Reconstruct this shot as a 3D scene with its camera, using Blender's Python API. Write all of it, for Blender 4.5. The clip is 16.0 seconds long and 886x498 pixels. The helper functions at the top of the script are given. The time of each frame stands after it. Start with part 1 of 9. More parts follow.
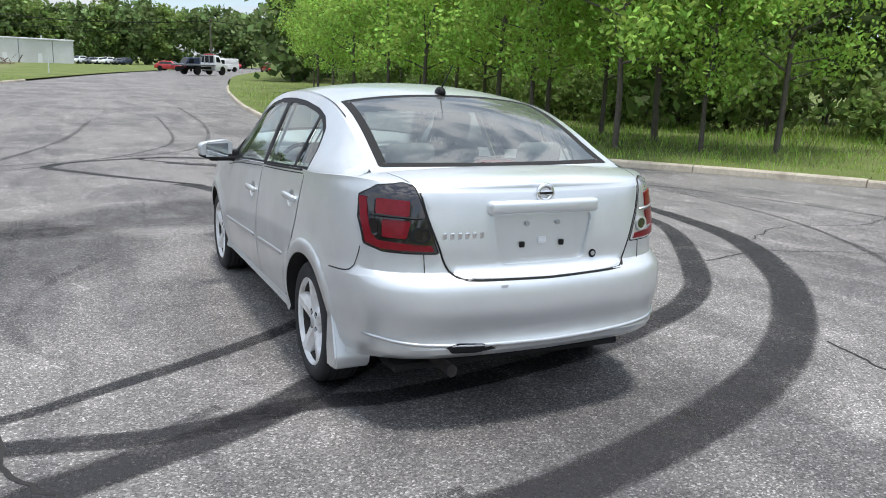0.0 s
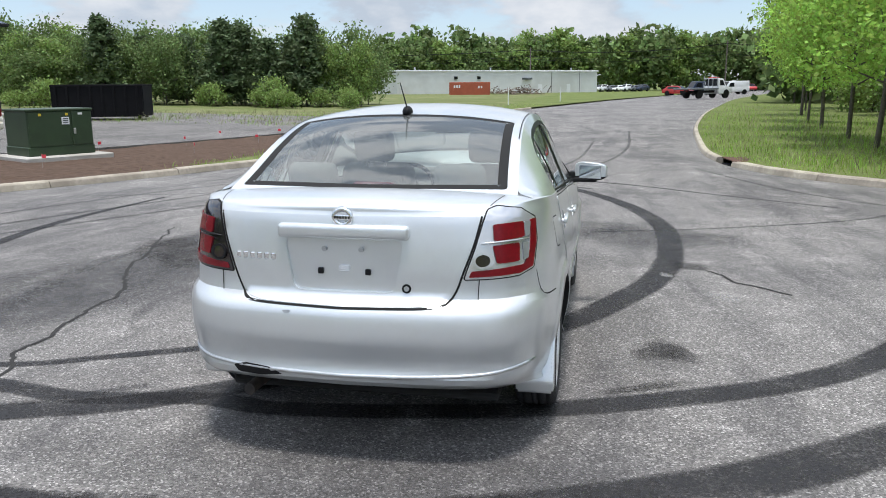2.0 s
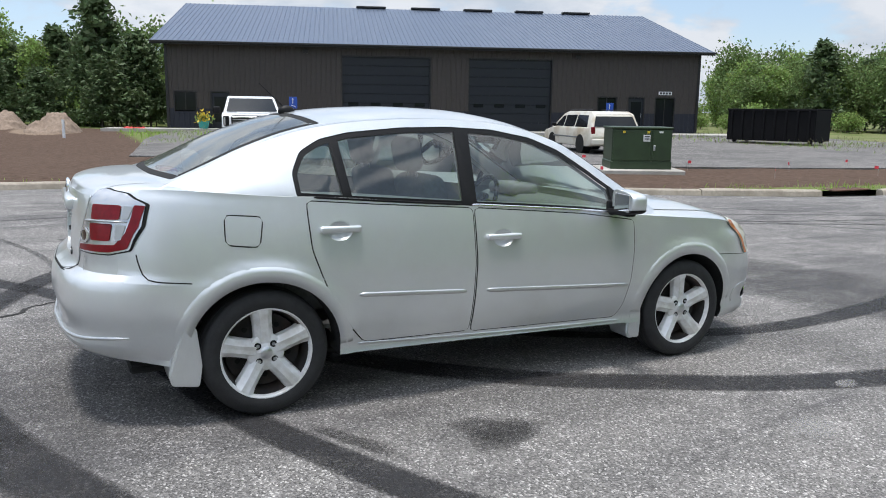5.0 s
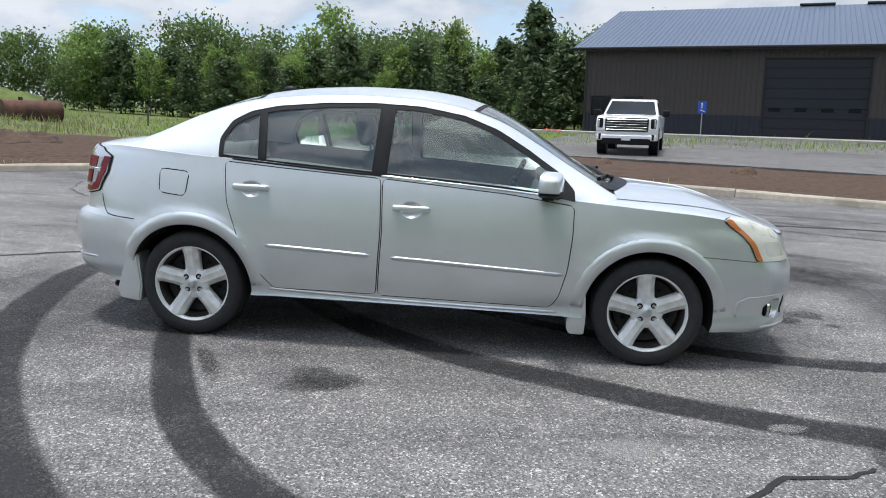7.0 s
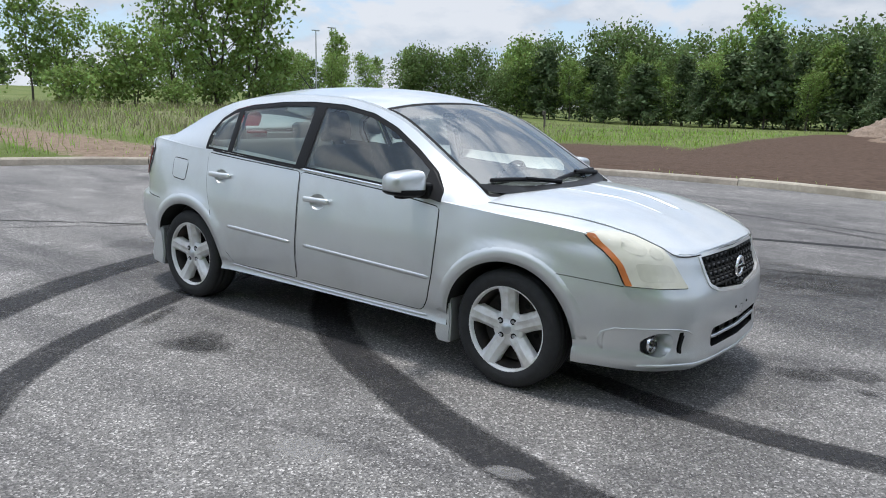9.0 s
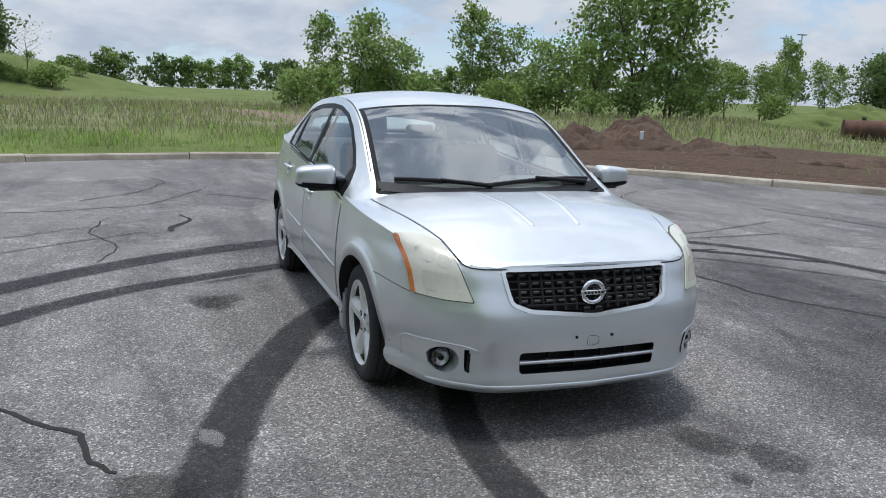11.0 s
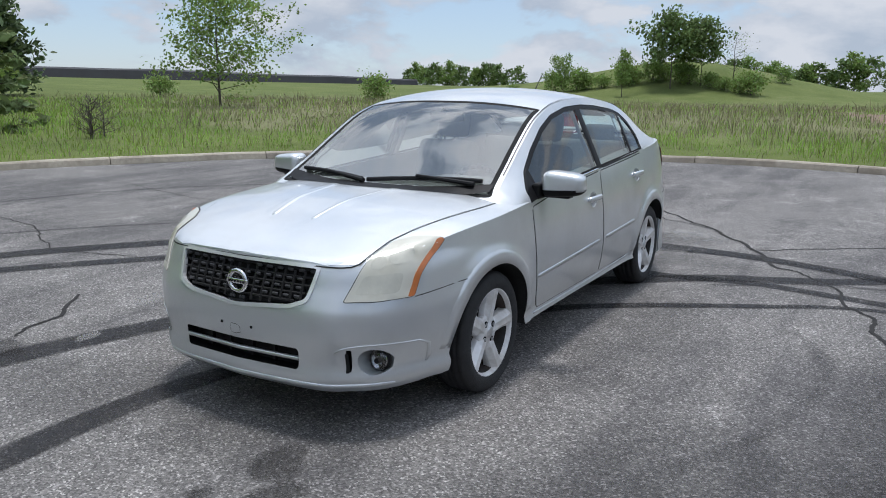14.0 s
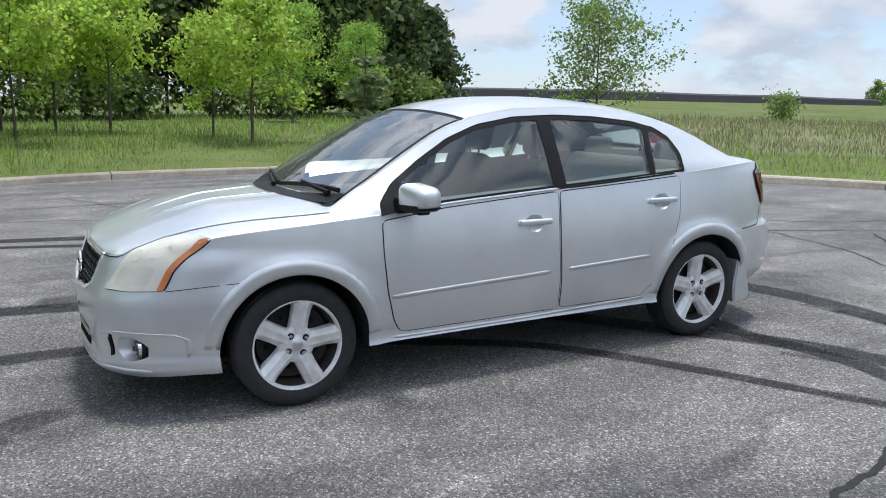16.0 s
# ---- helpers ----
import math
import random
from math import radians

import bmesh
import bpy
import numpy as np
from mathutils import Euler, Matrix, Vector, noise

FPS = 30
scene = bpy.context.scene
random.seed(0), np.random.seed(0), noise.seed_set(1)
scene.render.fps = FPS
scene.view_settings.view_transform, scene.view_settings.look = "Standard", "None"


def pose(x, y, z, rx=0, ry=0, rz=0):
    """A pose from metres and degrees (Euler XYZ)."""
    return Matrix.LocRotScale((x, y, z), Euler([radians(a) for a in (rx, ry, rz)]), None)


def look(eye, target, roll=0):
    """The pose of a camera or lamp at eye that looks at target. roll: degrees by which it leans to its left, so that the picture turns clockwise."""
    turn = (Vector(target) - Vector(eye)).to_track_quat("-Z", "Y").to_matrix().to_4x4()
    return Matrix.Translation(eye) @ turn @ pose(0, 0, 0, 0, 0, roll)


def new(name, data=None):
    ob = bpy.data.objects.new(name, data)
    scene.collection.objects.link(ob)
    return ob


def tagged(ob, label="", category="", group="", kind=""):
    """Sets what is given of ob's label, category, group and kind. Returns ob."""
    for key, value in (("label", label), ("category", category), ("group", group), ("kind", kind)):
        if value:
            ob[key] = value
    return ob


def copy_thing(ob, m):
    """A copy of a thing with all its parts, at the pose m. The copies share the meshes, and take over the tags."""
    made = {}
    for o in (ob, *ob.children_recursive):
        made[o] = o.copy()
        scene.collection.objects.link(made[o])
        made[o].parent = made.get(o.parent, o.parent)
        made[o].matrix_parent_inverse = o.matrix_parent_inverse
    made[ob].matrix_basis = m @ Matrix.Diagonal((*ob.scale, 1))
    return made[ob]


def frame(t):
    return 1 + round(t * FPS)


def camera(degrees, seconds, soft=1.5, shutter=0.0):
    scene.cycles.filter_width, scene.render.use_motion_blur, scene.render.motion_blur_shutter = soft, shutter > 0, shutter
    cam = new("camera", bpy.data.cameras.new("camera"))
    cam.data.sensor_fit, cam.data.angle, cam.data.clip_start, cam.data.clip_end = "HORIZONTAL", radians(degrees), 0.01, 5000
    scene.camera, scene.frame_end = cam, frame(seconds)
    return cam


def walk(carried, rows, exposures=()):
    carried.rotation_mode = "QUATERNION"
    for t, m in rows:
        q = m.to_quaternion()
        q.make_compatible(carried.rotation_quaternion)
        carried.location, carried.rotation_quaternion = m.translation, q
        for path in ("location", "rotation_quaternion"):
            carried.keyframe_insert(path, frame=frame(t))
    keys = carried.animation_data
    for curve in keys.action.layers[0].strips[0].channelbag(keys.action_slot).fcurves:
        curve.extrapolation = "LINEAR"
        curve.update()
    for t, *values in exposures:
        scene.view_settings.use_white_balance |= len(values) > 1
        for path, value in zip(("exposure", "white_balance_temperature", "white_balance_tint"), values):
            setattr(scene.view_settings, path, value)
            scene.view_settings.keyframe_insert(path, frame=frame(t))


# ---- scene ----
cam = camera(58.8, 16.0, soft=1.0)
PATH = [
    (0, (-1.923, -5.129, 1.643), (-1.086, -3.369, 1.196), 2.15),
    (0.5, (-1.193, -5.333, 1.639), (-0.655, -3.459, 1.195), 1.45),
    (1, (-0.443, -5.434, 1.653), (-0.216, -3.495, 1.220), 0.59),
    (1.5, (0.302, -5.364, 1.651), (0.223, -3.410, 1.231), -0.04),
    (2, (1.057, -5.250, 1.654), (0.670, -3.331, 1.245), -0.38),
    (2.5, (1.781, -4.971, 1.638), (1.097, -3.135, 1.233), -0.20),
    (3, (2.464, -4.608, 1.630), (1.503, -2.901, 1.229), 0.25),
    (3.5, (3.075, -4.116, 1.596), (1.863, -2.574, 1.202), 0.69),
    (4, (3.624, -3.559, 1.577), (2.197, -2.211, 1.197), 0.94),
    (4.5, (4.080, -2.904, 1.562), (2.471, -1.773, 1.198), 1.02),
    (5, (4.538, -2.254, 1.525), (2.784, -1.359, 1.177), 0.67),
    (5.2, (4.691, -1.988, 1.517), (2.888, -1.193, 1.172), 0.62),
    (5.72, (4.985, -1.241, 1.494), (3.082, -0.732, 1.151), 0.71),
    (6.25, (5.200, -0.510, 1.454), (3.243, -0.284, 1.110), 0.95),
    (6.78, (5.311, 0.243, 1.416), (3.342, 0.186, 1.069), 1.20),
    (7.3, (5.269, 1.036, 1.398), (3.330, 0.691, 1.049), 1.28),
    (7.5, (5.205, 1.332, 1.404), (3.288, 0.881, 1.056), 1.21),
    (8, (5.009, 2.098, 1.405), (3.174, 1.385, 1.052), 0.94),
    (8.5, (4.651, 2.815, 1.385), (2.930, 1.860, 1.030), 0.88),
    (8.7, (4.477, 3.084, 1.411), (2.811, 2.035, 1.056), 0.97),
    (9.22, (3.990, 3.737, 1.417), (2.500, 2.450, 1.062), 1.11),
    (9.75, (3.449, 4.304, 1.431), (2.167, 2.809, 1.078), 1.45),
    (10.28, (2.839, 4.784, 1.445), (1.792, 3.116, 1.094), 1.77),
    (10.8, (2.147, 5.163, 1.451), (1.357, 3.359, 1.100), 1.84),
    (11, (1.862, 5.302, 1.423), (1.180, 3.455, 1.070), 1.66),
    (11.5, (1.135, 5.535, 1.422), (0.734, 3.609, 1.062), 1.21),
    (12, (0.365, 5.632, 1.446), (0.255, 3.669, 1.080), 0.82),
    (12.5, (-0.415, 5.628, 1.453), (-0.228, 3.672, 1.079), 0.60),
    (13, (-1.166, 5.448, 1.459), (-0.696, 3.541, 1.080), 0.74),
    (13.5, (-1.919, 5.209, 1.459), (-1.176, 3.392, 1.076), 1.09),
    (14, (-2.609, 4.821, 1.463), (-1.612, 3.129, 1.085), 1.08),
    (14.5, (-3.222, 4.361, 1.469), (-1.990, 2.829, 1.100), 0.96),
    (15, (-3.685, 3.769, 1.471), (-2.250, 2.423, 1.116), 0.96),
    (15.5, (-4.138, 3.169, 1.477), (-2.533, 2.027, 1.128), 1.24),
    (16, (-4.468, 2.497, 1.458), (-2.735, 1.565, 1.104), 1.58),
]
walk(cam, [(t, look(eye, target, roll)) for t, eye, target, roll in PATH],
     [(0, 0.92, 6500, 10), (3.0, 0.80, 6500, 10), (5.0, 0.79, 6450, 10), (7.5, 0.69, 6350, 10), (8.5, 0.66, 6350, 10), (11, 0.38, 6250, 10), (14, 0.34, 6250, 11), (16, 0.63, 6300, 11)])

# ---- daylight: broken bright clouds, a high veiled sun ----
SUN_EL, SUN_AZ = 83.5, 165.0          # degrees; azimuth clockwise from +y
world = bpy.data.worlds.new("sky")
scene.world = world
world.use_nodes = True


def nodes_of(tree):
    tree.nodes.clear()

    def n(kind, **kw):
        node = tree.nodes.new(kind)
        for key, value in kw.items():
            if key in node.inputs:
                node.inputs[key].default_value = value
            else:
                setattr(node, key, value)
        return node
    return n, tree.links.new


n, link = nodes_of(world.node_tree)
sky = n("ShaderNodeTexSky", sky_type="NISHITA", sun_disc=False, sun_elevation=radians(SUN_EL), sun_rotation=radians(SUN_AZ), altitude=250.0, air_density=1.0, dust_density=0.6, ozone_density=1.0)
# heaped clouds: noise on the view direction, flattened, lit from above
co = n("ShaderNodeTexCoord")
sep = n("ShaderNodeSeparateXYZ")
link(co.outputs["Generated"], sep.inputs[0])


def cloud_noise(shift):
    place = n("ShaderNodeMapping")
    place.inputs["Location"].default_value = (3.1, 1.7, shift)
    place.inputs["Scale"].default_value = (1.0, 1.0, 2.3)
    link(co.outputs["Generated"], place.inputs["Vector"])
    tex = n("ShaderNodeTexNoise", Scale=4.6, Detail=10.0, Roughness=0.56, Distortion=0.12)
    link(place.outputs[0], tex.inputs["Vector"])
    return tex.outputs["Fac"]


here, above = cloud_noise(0.0), cloud_noise(0.10)
cover = n("ShaderNodeMapRange", interpolation_type="SMOOTHSTEP")
for i, v in zip((1, 2, 3, 4), (0.44, 0.53, 0.0, 0.96)):
    cover.inputs[i].default_value = v
link(here, cover.inputs[0])
lit = n("ShaderNodeMath", operation="SUBTRACT")
link(here, lit.inputs[0]), link(above, lit.inputs[1])
tone = n("ShaderNodeMapRange")
for i, v in zip((1, 2, 3, 4), (-0.10, 0.10, 0.0, 1.0)):
    tone.inputs[i].default_value = v
link(lit.outputs[0], tone.inputs[0])
cloud = n("ShaderNodeMixRGB")
cloud.inputs[1].default_value, cloud.inputs[2].default_value = (3.55, 4.05, 4.75, 1), (5.3, 5.5, 5.85, 1)
link(tone.outputs[0], cloud.inputs[0])
# thin haze over the blue, brighter clouds high up near the sun
haze = n("ShaderNodeMixRGB")
haze.inputs[0].default_value, haze.inputs[2].default_value = 0.5, (3.5, 4.5, 5.9, 1)
link(sky.outputs[0], haze.inputs[1])
high = n("ShaderNodeMapRange", interpolation_type="SMOOTHSTEP")
for i, v in zip((1, 2, 3, 4), (0.25, 0.75, 0.95, 2.1)):
    high.inputs[i].default_value = v
link(sep.outputs["Z"], high.inputs[0])
sunlit = n("ShaderNodeMixRGB", blend_type="MULTIPLY")
sunlit.inputs[0].default_value = 1.0
link(cloud.outputs[0], sunlit.inputs[1]), link(high.outputs[0], sunlit.inputs[2])
mix = n("ShaderNodeMixRGB")
link(cover.outputs[0], mix.inputs[0]), link(haze.outputs[0], mix.inputs[1]), link(sunlit.outputs[0], mix.inputs[2])
gain = n("ShaderNodeMixRGB", blend_type="MULTIPLY")
gain.inputs[0].default_value = 1.0
# thinner haze to the south: the sky is a little brighter there
side = n("ShaderNodeVectorMath", operation="DOT_PRODUCT")
side.inputs[1].default_value = (0.1, -0.99, 0.0)
link(co.outputs["Generated"], side.inputs[0])
tilt = n("ShaderNodeMapRange")
for i, v in zip((1, 2, 3, 4), (-1.0, 1.0, 0.92, 1.1)):
    tilt.inputs[i].default_value = v
link(side.outputs["Value"], tilt.inputs[0])
link(mix.outputs[0], gain.inputs[1]), link(tilt.outputs[0], gain.inputs[2])
back = n("ShaderNodeBackground", Strength=0.095)
link(gain.outputs[0], back.inputs[0])
link(back.outputs[0], n("ShaderNodeOutputWorld").inputs[0])

sun = new("sun", bpy.data.lights.new("sun", "SUN"))
sun.data.energy, sun.data.angle, sun.data.color = 2.2, radians(10.0), (1.0, 0.97, 0.93)
_el, _az = radians(SUN_EL), radians(SUN_AZ)
sun.matrix_world = look((math.sin(_az) * math.cos(_el) * 50, math.cos(_az) * math.cos(_el) * 50, math.sin(_el) * 50), (0, 0, 0))
scene.view_settings.exposure = 0.0

# ---- materials ----
def surface(name, colour, rough=0.6, metal=0.0, vary=0.15, scale=8.0, bump=0.0, bump_scale=60.0, stain=None, stain_scale=0.7, coat=0.0, spec=0.5, per_object=0.0, island=0.0, translucent=0.0, alpha_noise=None, space="Object"):
    """A surface with variation at two scales, fine relief and, where wanted, stains."""
    m = bpy.data.materials.new(name)
    m.use_nodes = True
    n, link = nodes_of(m.node_tree)
    bsdf, out = n("ShaderNodeBsdfPrincipled"), n("ShaderNodeOutputMaterial")
    bsdf.inputs["Roughness"].default_value, bsdf.inputs["Metallic"].default_value = rough, metal
    bsdf.inputs["Specular IOR Level"].default_value = spec
    bsdf.inputs["Coat Weight"].default_value, bsdf.inputs["Coat Roughness"].default_value = coat, 0.06
    co = n("ShaderNodeTexCoord")
    fine = n("ShaderNodeTexNoise", Scale=scale, Detail=6.0, Roughness=0.65)
    link(co.outputs[space], fine.inputs["Vector"])
    big = n("ShaderNodeTexNoise", Scale=stain_scale, Detail=5.0, Roughness=0.6)
    link(co.outputs[space], big.inputs["Vector"])
    lo, hi = [max(0, c * (1 - vary)) for c in colour], [min(1, c * (1 + vary)) for c in colour]
    ramp = n("ShaderNodeValToRGB")
    ramp.color_ramp.elements[0].position, ramp.color_ramp.elements[0].color = 0.3, (*lo, 1)
    ramp.color_ramp.elements[1].position, ramp.color_ramp.elements[1].color = 0.7, (*hi, 1)
    link(fine.outputs["Fac"], ramp.inputs[0])
    col = ramp.outputs[0]
    if stain:
        r2 = n("ShaderNodeMapRange", interpolation_type="SMOOTHSTEP")
        for i, v in zip((1, 2, 3, 4), (0.42, 0.68, 0.0, 0.85)):
            r2.inputs[i].default_value = v
        link(big.outputs["Fac"], r2.inputs[0])
        mx = n("ShaderNodeMixRGB")
        mx.inputs[2].default_value = (*stain, 1)
        link(r2.outputs[0], mx.inputs[0]), link(col, mx.inputs[1])
        col = mx.outputs[0]
    if per_object or island:
        rnd = n("ShaderNodeObjectInfo").outputs["Random"] if per_object else n("ShaderNodeNewGeometry").outputs["Random Per Island"]
        hs = n("ShaderNodeHueSaturation")
        amount = per_object or island
        mr, mh = n("ShaderNodeMapRange"), n("ShaderNodeMapRange")
        mr.inputs[3].default_value, mr.inputs[4].default_value = 1 - amount, 1 + amount
        mh.inputs[3].default_value, mh.inputs[4].default_value = 0.5 - amount * 0.06, 0.5 + amount * 0.06
        link(rnd, mr.inputs[0]), link(mr.outputs[0], hs.inputs["Value"])
        link(rnd, mh.inputs[0]), link(mh.outputs[0], hs.inputs["Hue"])
        link(col, hs.inputs["Color"])
        col = hs.outputs[0]
    link(col, bsdf.inputs["Base Color"])
    if bump:
        bn = n("ShaderNodeTexNoise", Scale=bump_scale, Detail=5.0, Roughness=0.6)
        link(co.outputs[space], bn.inputs["Vector"])
        bp = n("ShaderNodeBump", Strength=bump, Distance=0.02)
        link(bn.outputs["Fac"], bp.inputs["Height"]), link(bp.outputs[0], bsdf.inputs["Normal"])
    shader = bsdf.outputs[0]
    if translucent:
        tr = n("ShaderNodeBsdfTranslucent")
        link(col, tr.inputs[0])
        mix = n("ShaderNodeMixShader")
        mix.inputs[0].default_value = translucent
        link(shader, mix.inputs[1]), link(tr.outputs[0], mix.inputs[2])
        shader = mix.outputs[0]
    link(shader, out.inputs[0])
    return m


def asphalt(name, base, dark, aggregate=1.0):
    """Worn asphalt: pale stones in a dark binder, broad tyre grime and paler worn patches."""
    m = bpy.data.materials.new(name)
    m.use_nodes = True
    n, link = nodes_of(m.node_tree)
    bsdf, out = n("ShaderNodeBsdfPrincipled", Roughness=0.82), n("ShaderNodeOutputMaterial")
    bsdf.inputs["Specular IOR Level"].default_value = 0.35
    co = n("ShaderNodeTexCoord")
    stone = n("ShaderNodeTexVoronoi", Scale=115.0 * aggregate, Randomness=1.0)
    stone2 = n("ShaderNodeTexNoise", Scale=130.0 * aggregate, Detail=3.0, Roughness=0.7)
    broad = n("ShaderNodeTexNoise", Scale=0.33, Detail=6.0, Roughness=0.62, Distortion=0.4)
    mid = n("ShaderNodeTexNoise", Scale=2.2, Detail=5.0, Roughness=0.65)
    streak_map = n("ShaderNodeMapping")
    streak_map.inputs["Scale"].default_value = (0.9, 0.18, 1)
    streak_map.inputs["Rotation"].default_value = (0, 0, 0.5)
    streak = n("ShaderNodeTexNoise", Scale=1.6, Detail=6.0, Roughness=0.65, Distortion=0.9)
    for node in (stone, stone2, broad, mid, streak_map):
        link(co.outputs["Object"], node.inputs["Vector"])
    link(streak_map.outputs[0], streak.inputs["Vector"])
    cells = n("ShaderNodeSeparateColor")
    link(stone.outputs["Color"], cells.inputs[0])
    ramp = n("ShaderNodeValToRGB")
    e = ramp.color_ramp.elements
    e[0].position, e[0].color = 0.0, (*[c * 0.42 for c in base], 1)
    e[1].position, e[1].color = 1.0, (*[min(1, c * 2.6) for c in base], 1)
    e.new(0.62).color = (*base, 1)
    e.new(0.86).color = (*[c * 1.25 for c in base], 1)
    link(cells.outputs[0], ramp.inputs[0])
    tint = n("ShaderNodeMixRGB", blend_type="MULTIPLY")
    tint.inputs[0].default_value = 0.55
    r1 = n("ShaderNodeValToRGB")
    r1.color_ramp.elements[0].position, r1.color_ramp.elements[0].color = 0.3, (0.35, 0.35, 0.36, 1)
    r1.color_ramp.elements[1].position, r1.color_ramp.elements[1].color = 0.68, (1.25, 1.22, 1.18, 1)
    link(stone2.outputs["Fac"], r1.inputs[0])
    link(ramp.outputs[0], tint.inputs[1]), link(r1.outputs[0], tint.inputs[2])
    grime = n("ShaderNodeMath", operation="MULTIPLY_ADD")
    grime.inputs[1].default_value, grime.inputs[2].default_value = 0.5, 0.0
    link(streak.outputs["Fac"], grime.inputs[0])
    total = n("ShaderNodeMath", operation="ADD")
    link(grime.outputs[0], total.inputs[0])
    half = n("ShaderNodeMath", operation="MULTIPLY")
    half.inputs[1].default_value = 0.5
    link(broad.outputs["Fac"], half.inputs[0]), link(half.outputs[0], total.inputs[1])
    gr = n("ShaderNodeMapRange", interpolation_type="SMOOTHSTEP")
    for i, v in zip((1, 2, 3, 4), (0.44, 0.60, 0.0, 1.0)):
        gr.inputs[i].default_value = v
    link(total.outputs[0], gr.inputs[0])
    mx = n("ShaderNodeMixRGB", blend_type="MULTIPLY")
    mx.inputs[2].default_value = (*dark, 1)
    link(gr.outputs[0], mx.inputs[0]), link(tint.outputs[0], mx.inputs[1])
    pale = n("ShaderNodeMapRange", interpolation_type="SMOOTHSTEP")
    for i, v in zip((1, 2, 3, 4), (0.5, 0.75, 0.9, 1.35)):
        pale.inputs[i].default_value = v
    link(mid.outputs["Fac"], pale.inputs[0])
    mul = n("ShaderNodeMixRGB", blend_type="MULTIPLY")
    mul.inputs[0].default_value = 1.0
    link(mx.outputs[0], mul.inputs[1]), link(pale.outputs[0], mul.inputs[2])
    link(mul.outputs[0], bsdf.inputs["Base Color"])
    bp = n("ShaderNodeBump", Strength=0.8, Distance=0.006)
    link(stone.outputs["Distance"], bp.inputs["Height"]), link(bp.outputs[0], bsdf.inputs["Normal"])
    link(bsdf.outputs[0], out.inputs[0])
    return m


def asphalt_mark(name, colour, strength):
    """A mark laid over the stones, such as rubber or oil: the asphalt shows through in grains and at the fading edges.
    """
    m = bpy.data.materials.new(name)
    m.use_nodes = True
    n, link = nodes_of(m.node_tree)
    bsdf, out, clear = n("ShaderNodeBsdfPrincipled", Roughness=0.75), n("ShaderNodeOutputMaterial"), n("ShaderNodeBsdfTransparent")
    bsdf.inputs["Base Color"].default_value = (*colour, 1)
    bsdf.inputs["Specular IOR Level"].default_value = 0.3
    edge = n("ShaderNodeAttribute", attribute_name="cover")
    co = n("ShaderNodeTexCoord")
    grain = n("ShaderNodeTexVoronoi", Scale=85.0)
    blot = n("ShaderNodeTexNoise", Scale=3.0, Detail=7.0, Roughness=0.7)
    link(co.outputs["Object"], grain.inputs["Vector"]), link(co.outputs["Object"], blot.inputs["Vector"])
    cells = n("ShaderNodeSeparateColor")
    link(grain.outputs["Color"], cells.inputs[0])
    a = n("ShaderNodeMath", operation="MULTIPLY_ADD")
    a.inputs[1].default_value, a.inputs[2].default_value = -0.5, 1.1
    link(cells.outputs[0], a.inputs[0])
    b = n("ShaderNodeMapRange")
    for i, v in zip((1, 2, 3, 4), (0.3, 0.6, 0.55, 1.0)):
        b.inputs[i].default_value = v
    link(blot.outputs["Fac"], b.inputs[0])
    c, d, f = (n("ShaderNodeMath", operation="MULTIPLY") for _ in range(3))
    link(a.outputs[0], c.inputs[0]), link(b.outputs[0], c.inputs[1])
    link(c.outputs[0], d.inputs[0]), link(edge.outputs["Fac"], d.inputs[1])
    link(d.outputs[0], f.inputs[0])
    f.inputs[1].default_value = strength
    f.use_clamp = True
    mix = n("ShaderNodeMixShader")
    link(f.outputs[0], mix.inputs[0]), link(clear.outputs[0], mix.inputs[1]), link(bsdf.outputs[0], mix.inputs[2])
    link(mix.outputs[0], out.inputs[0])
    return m


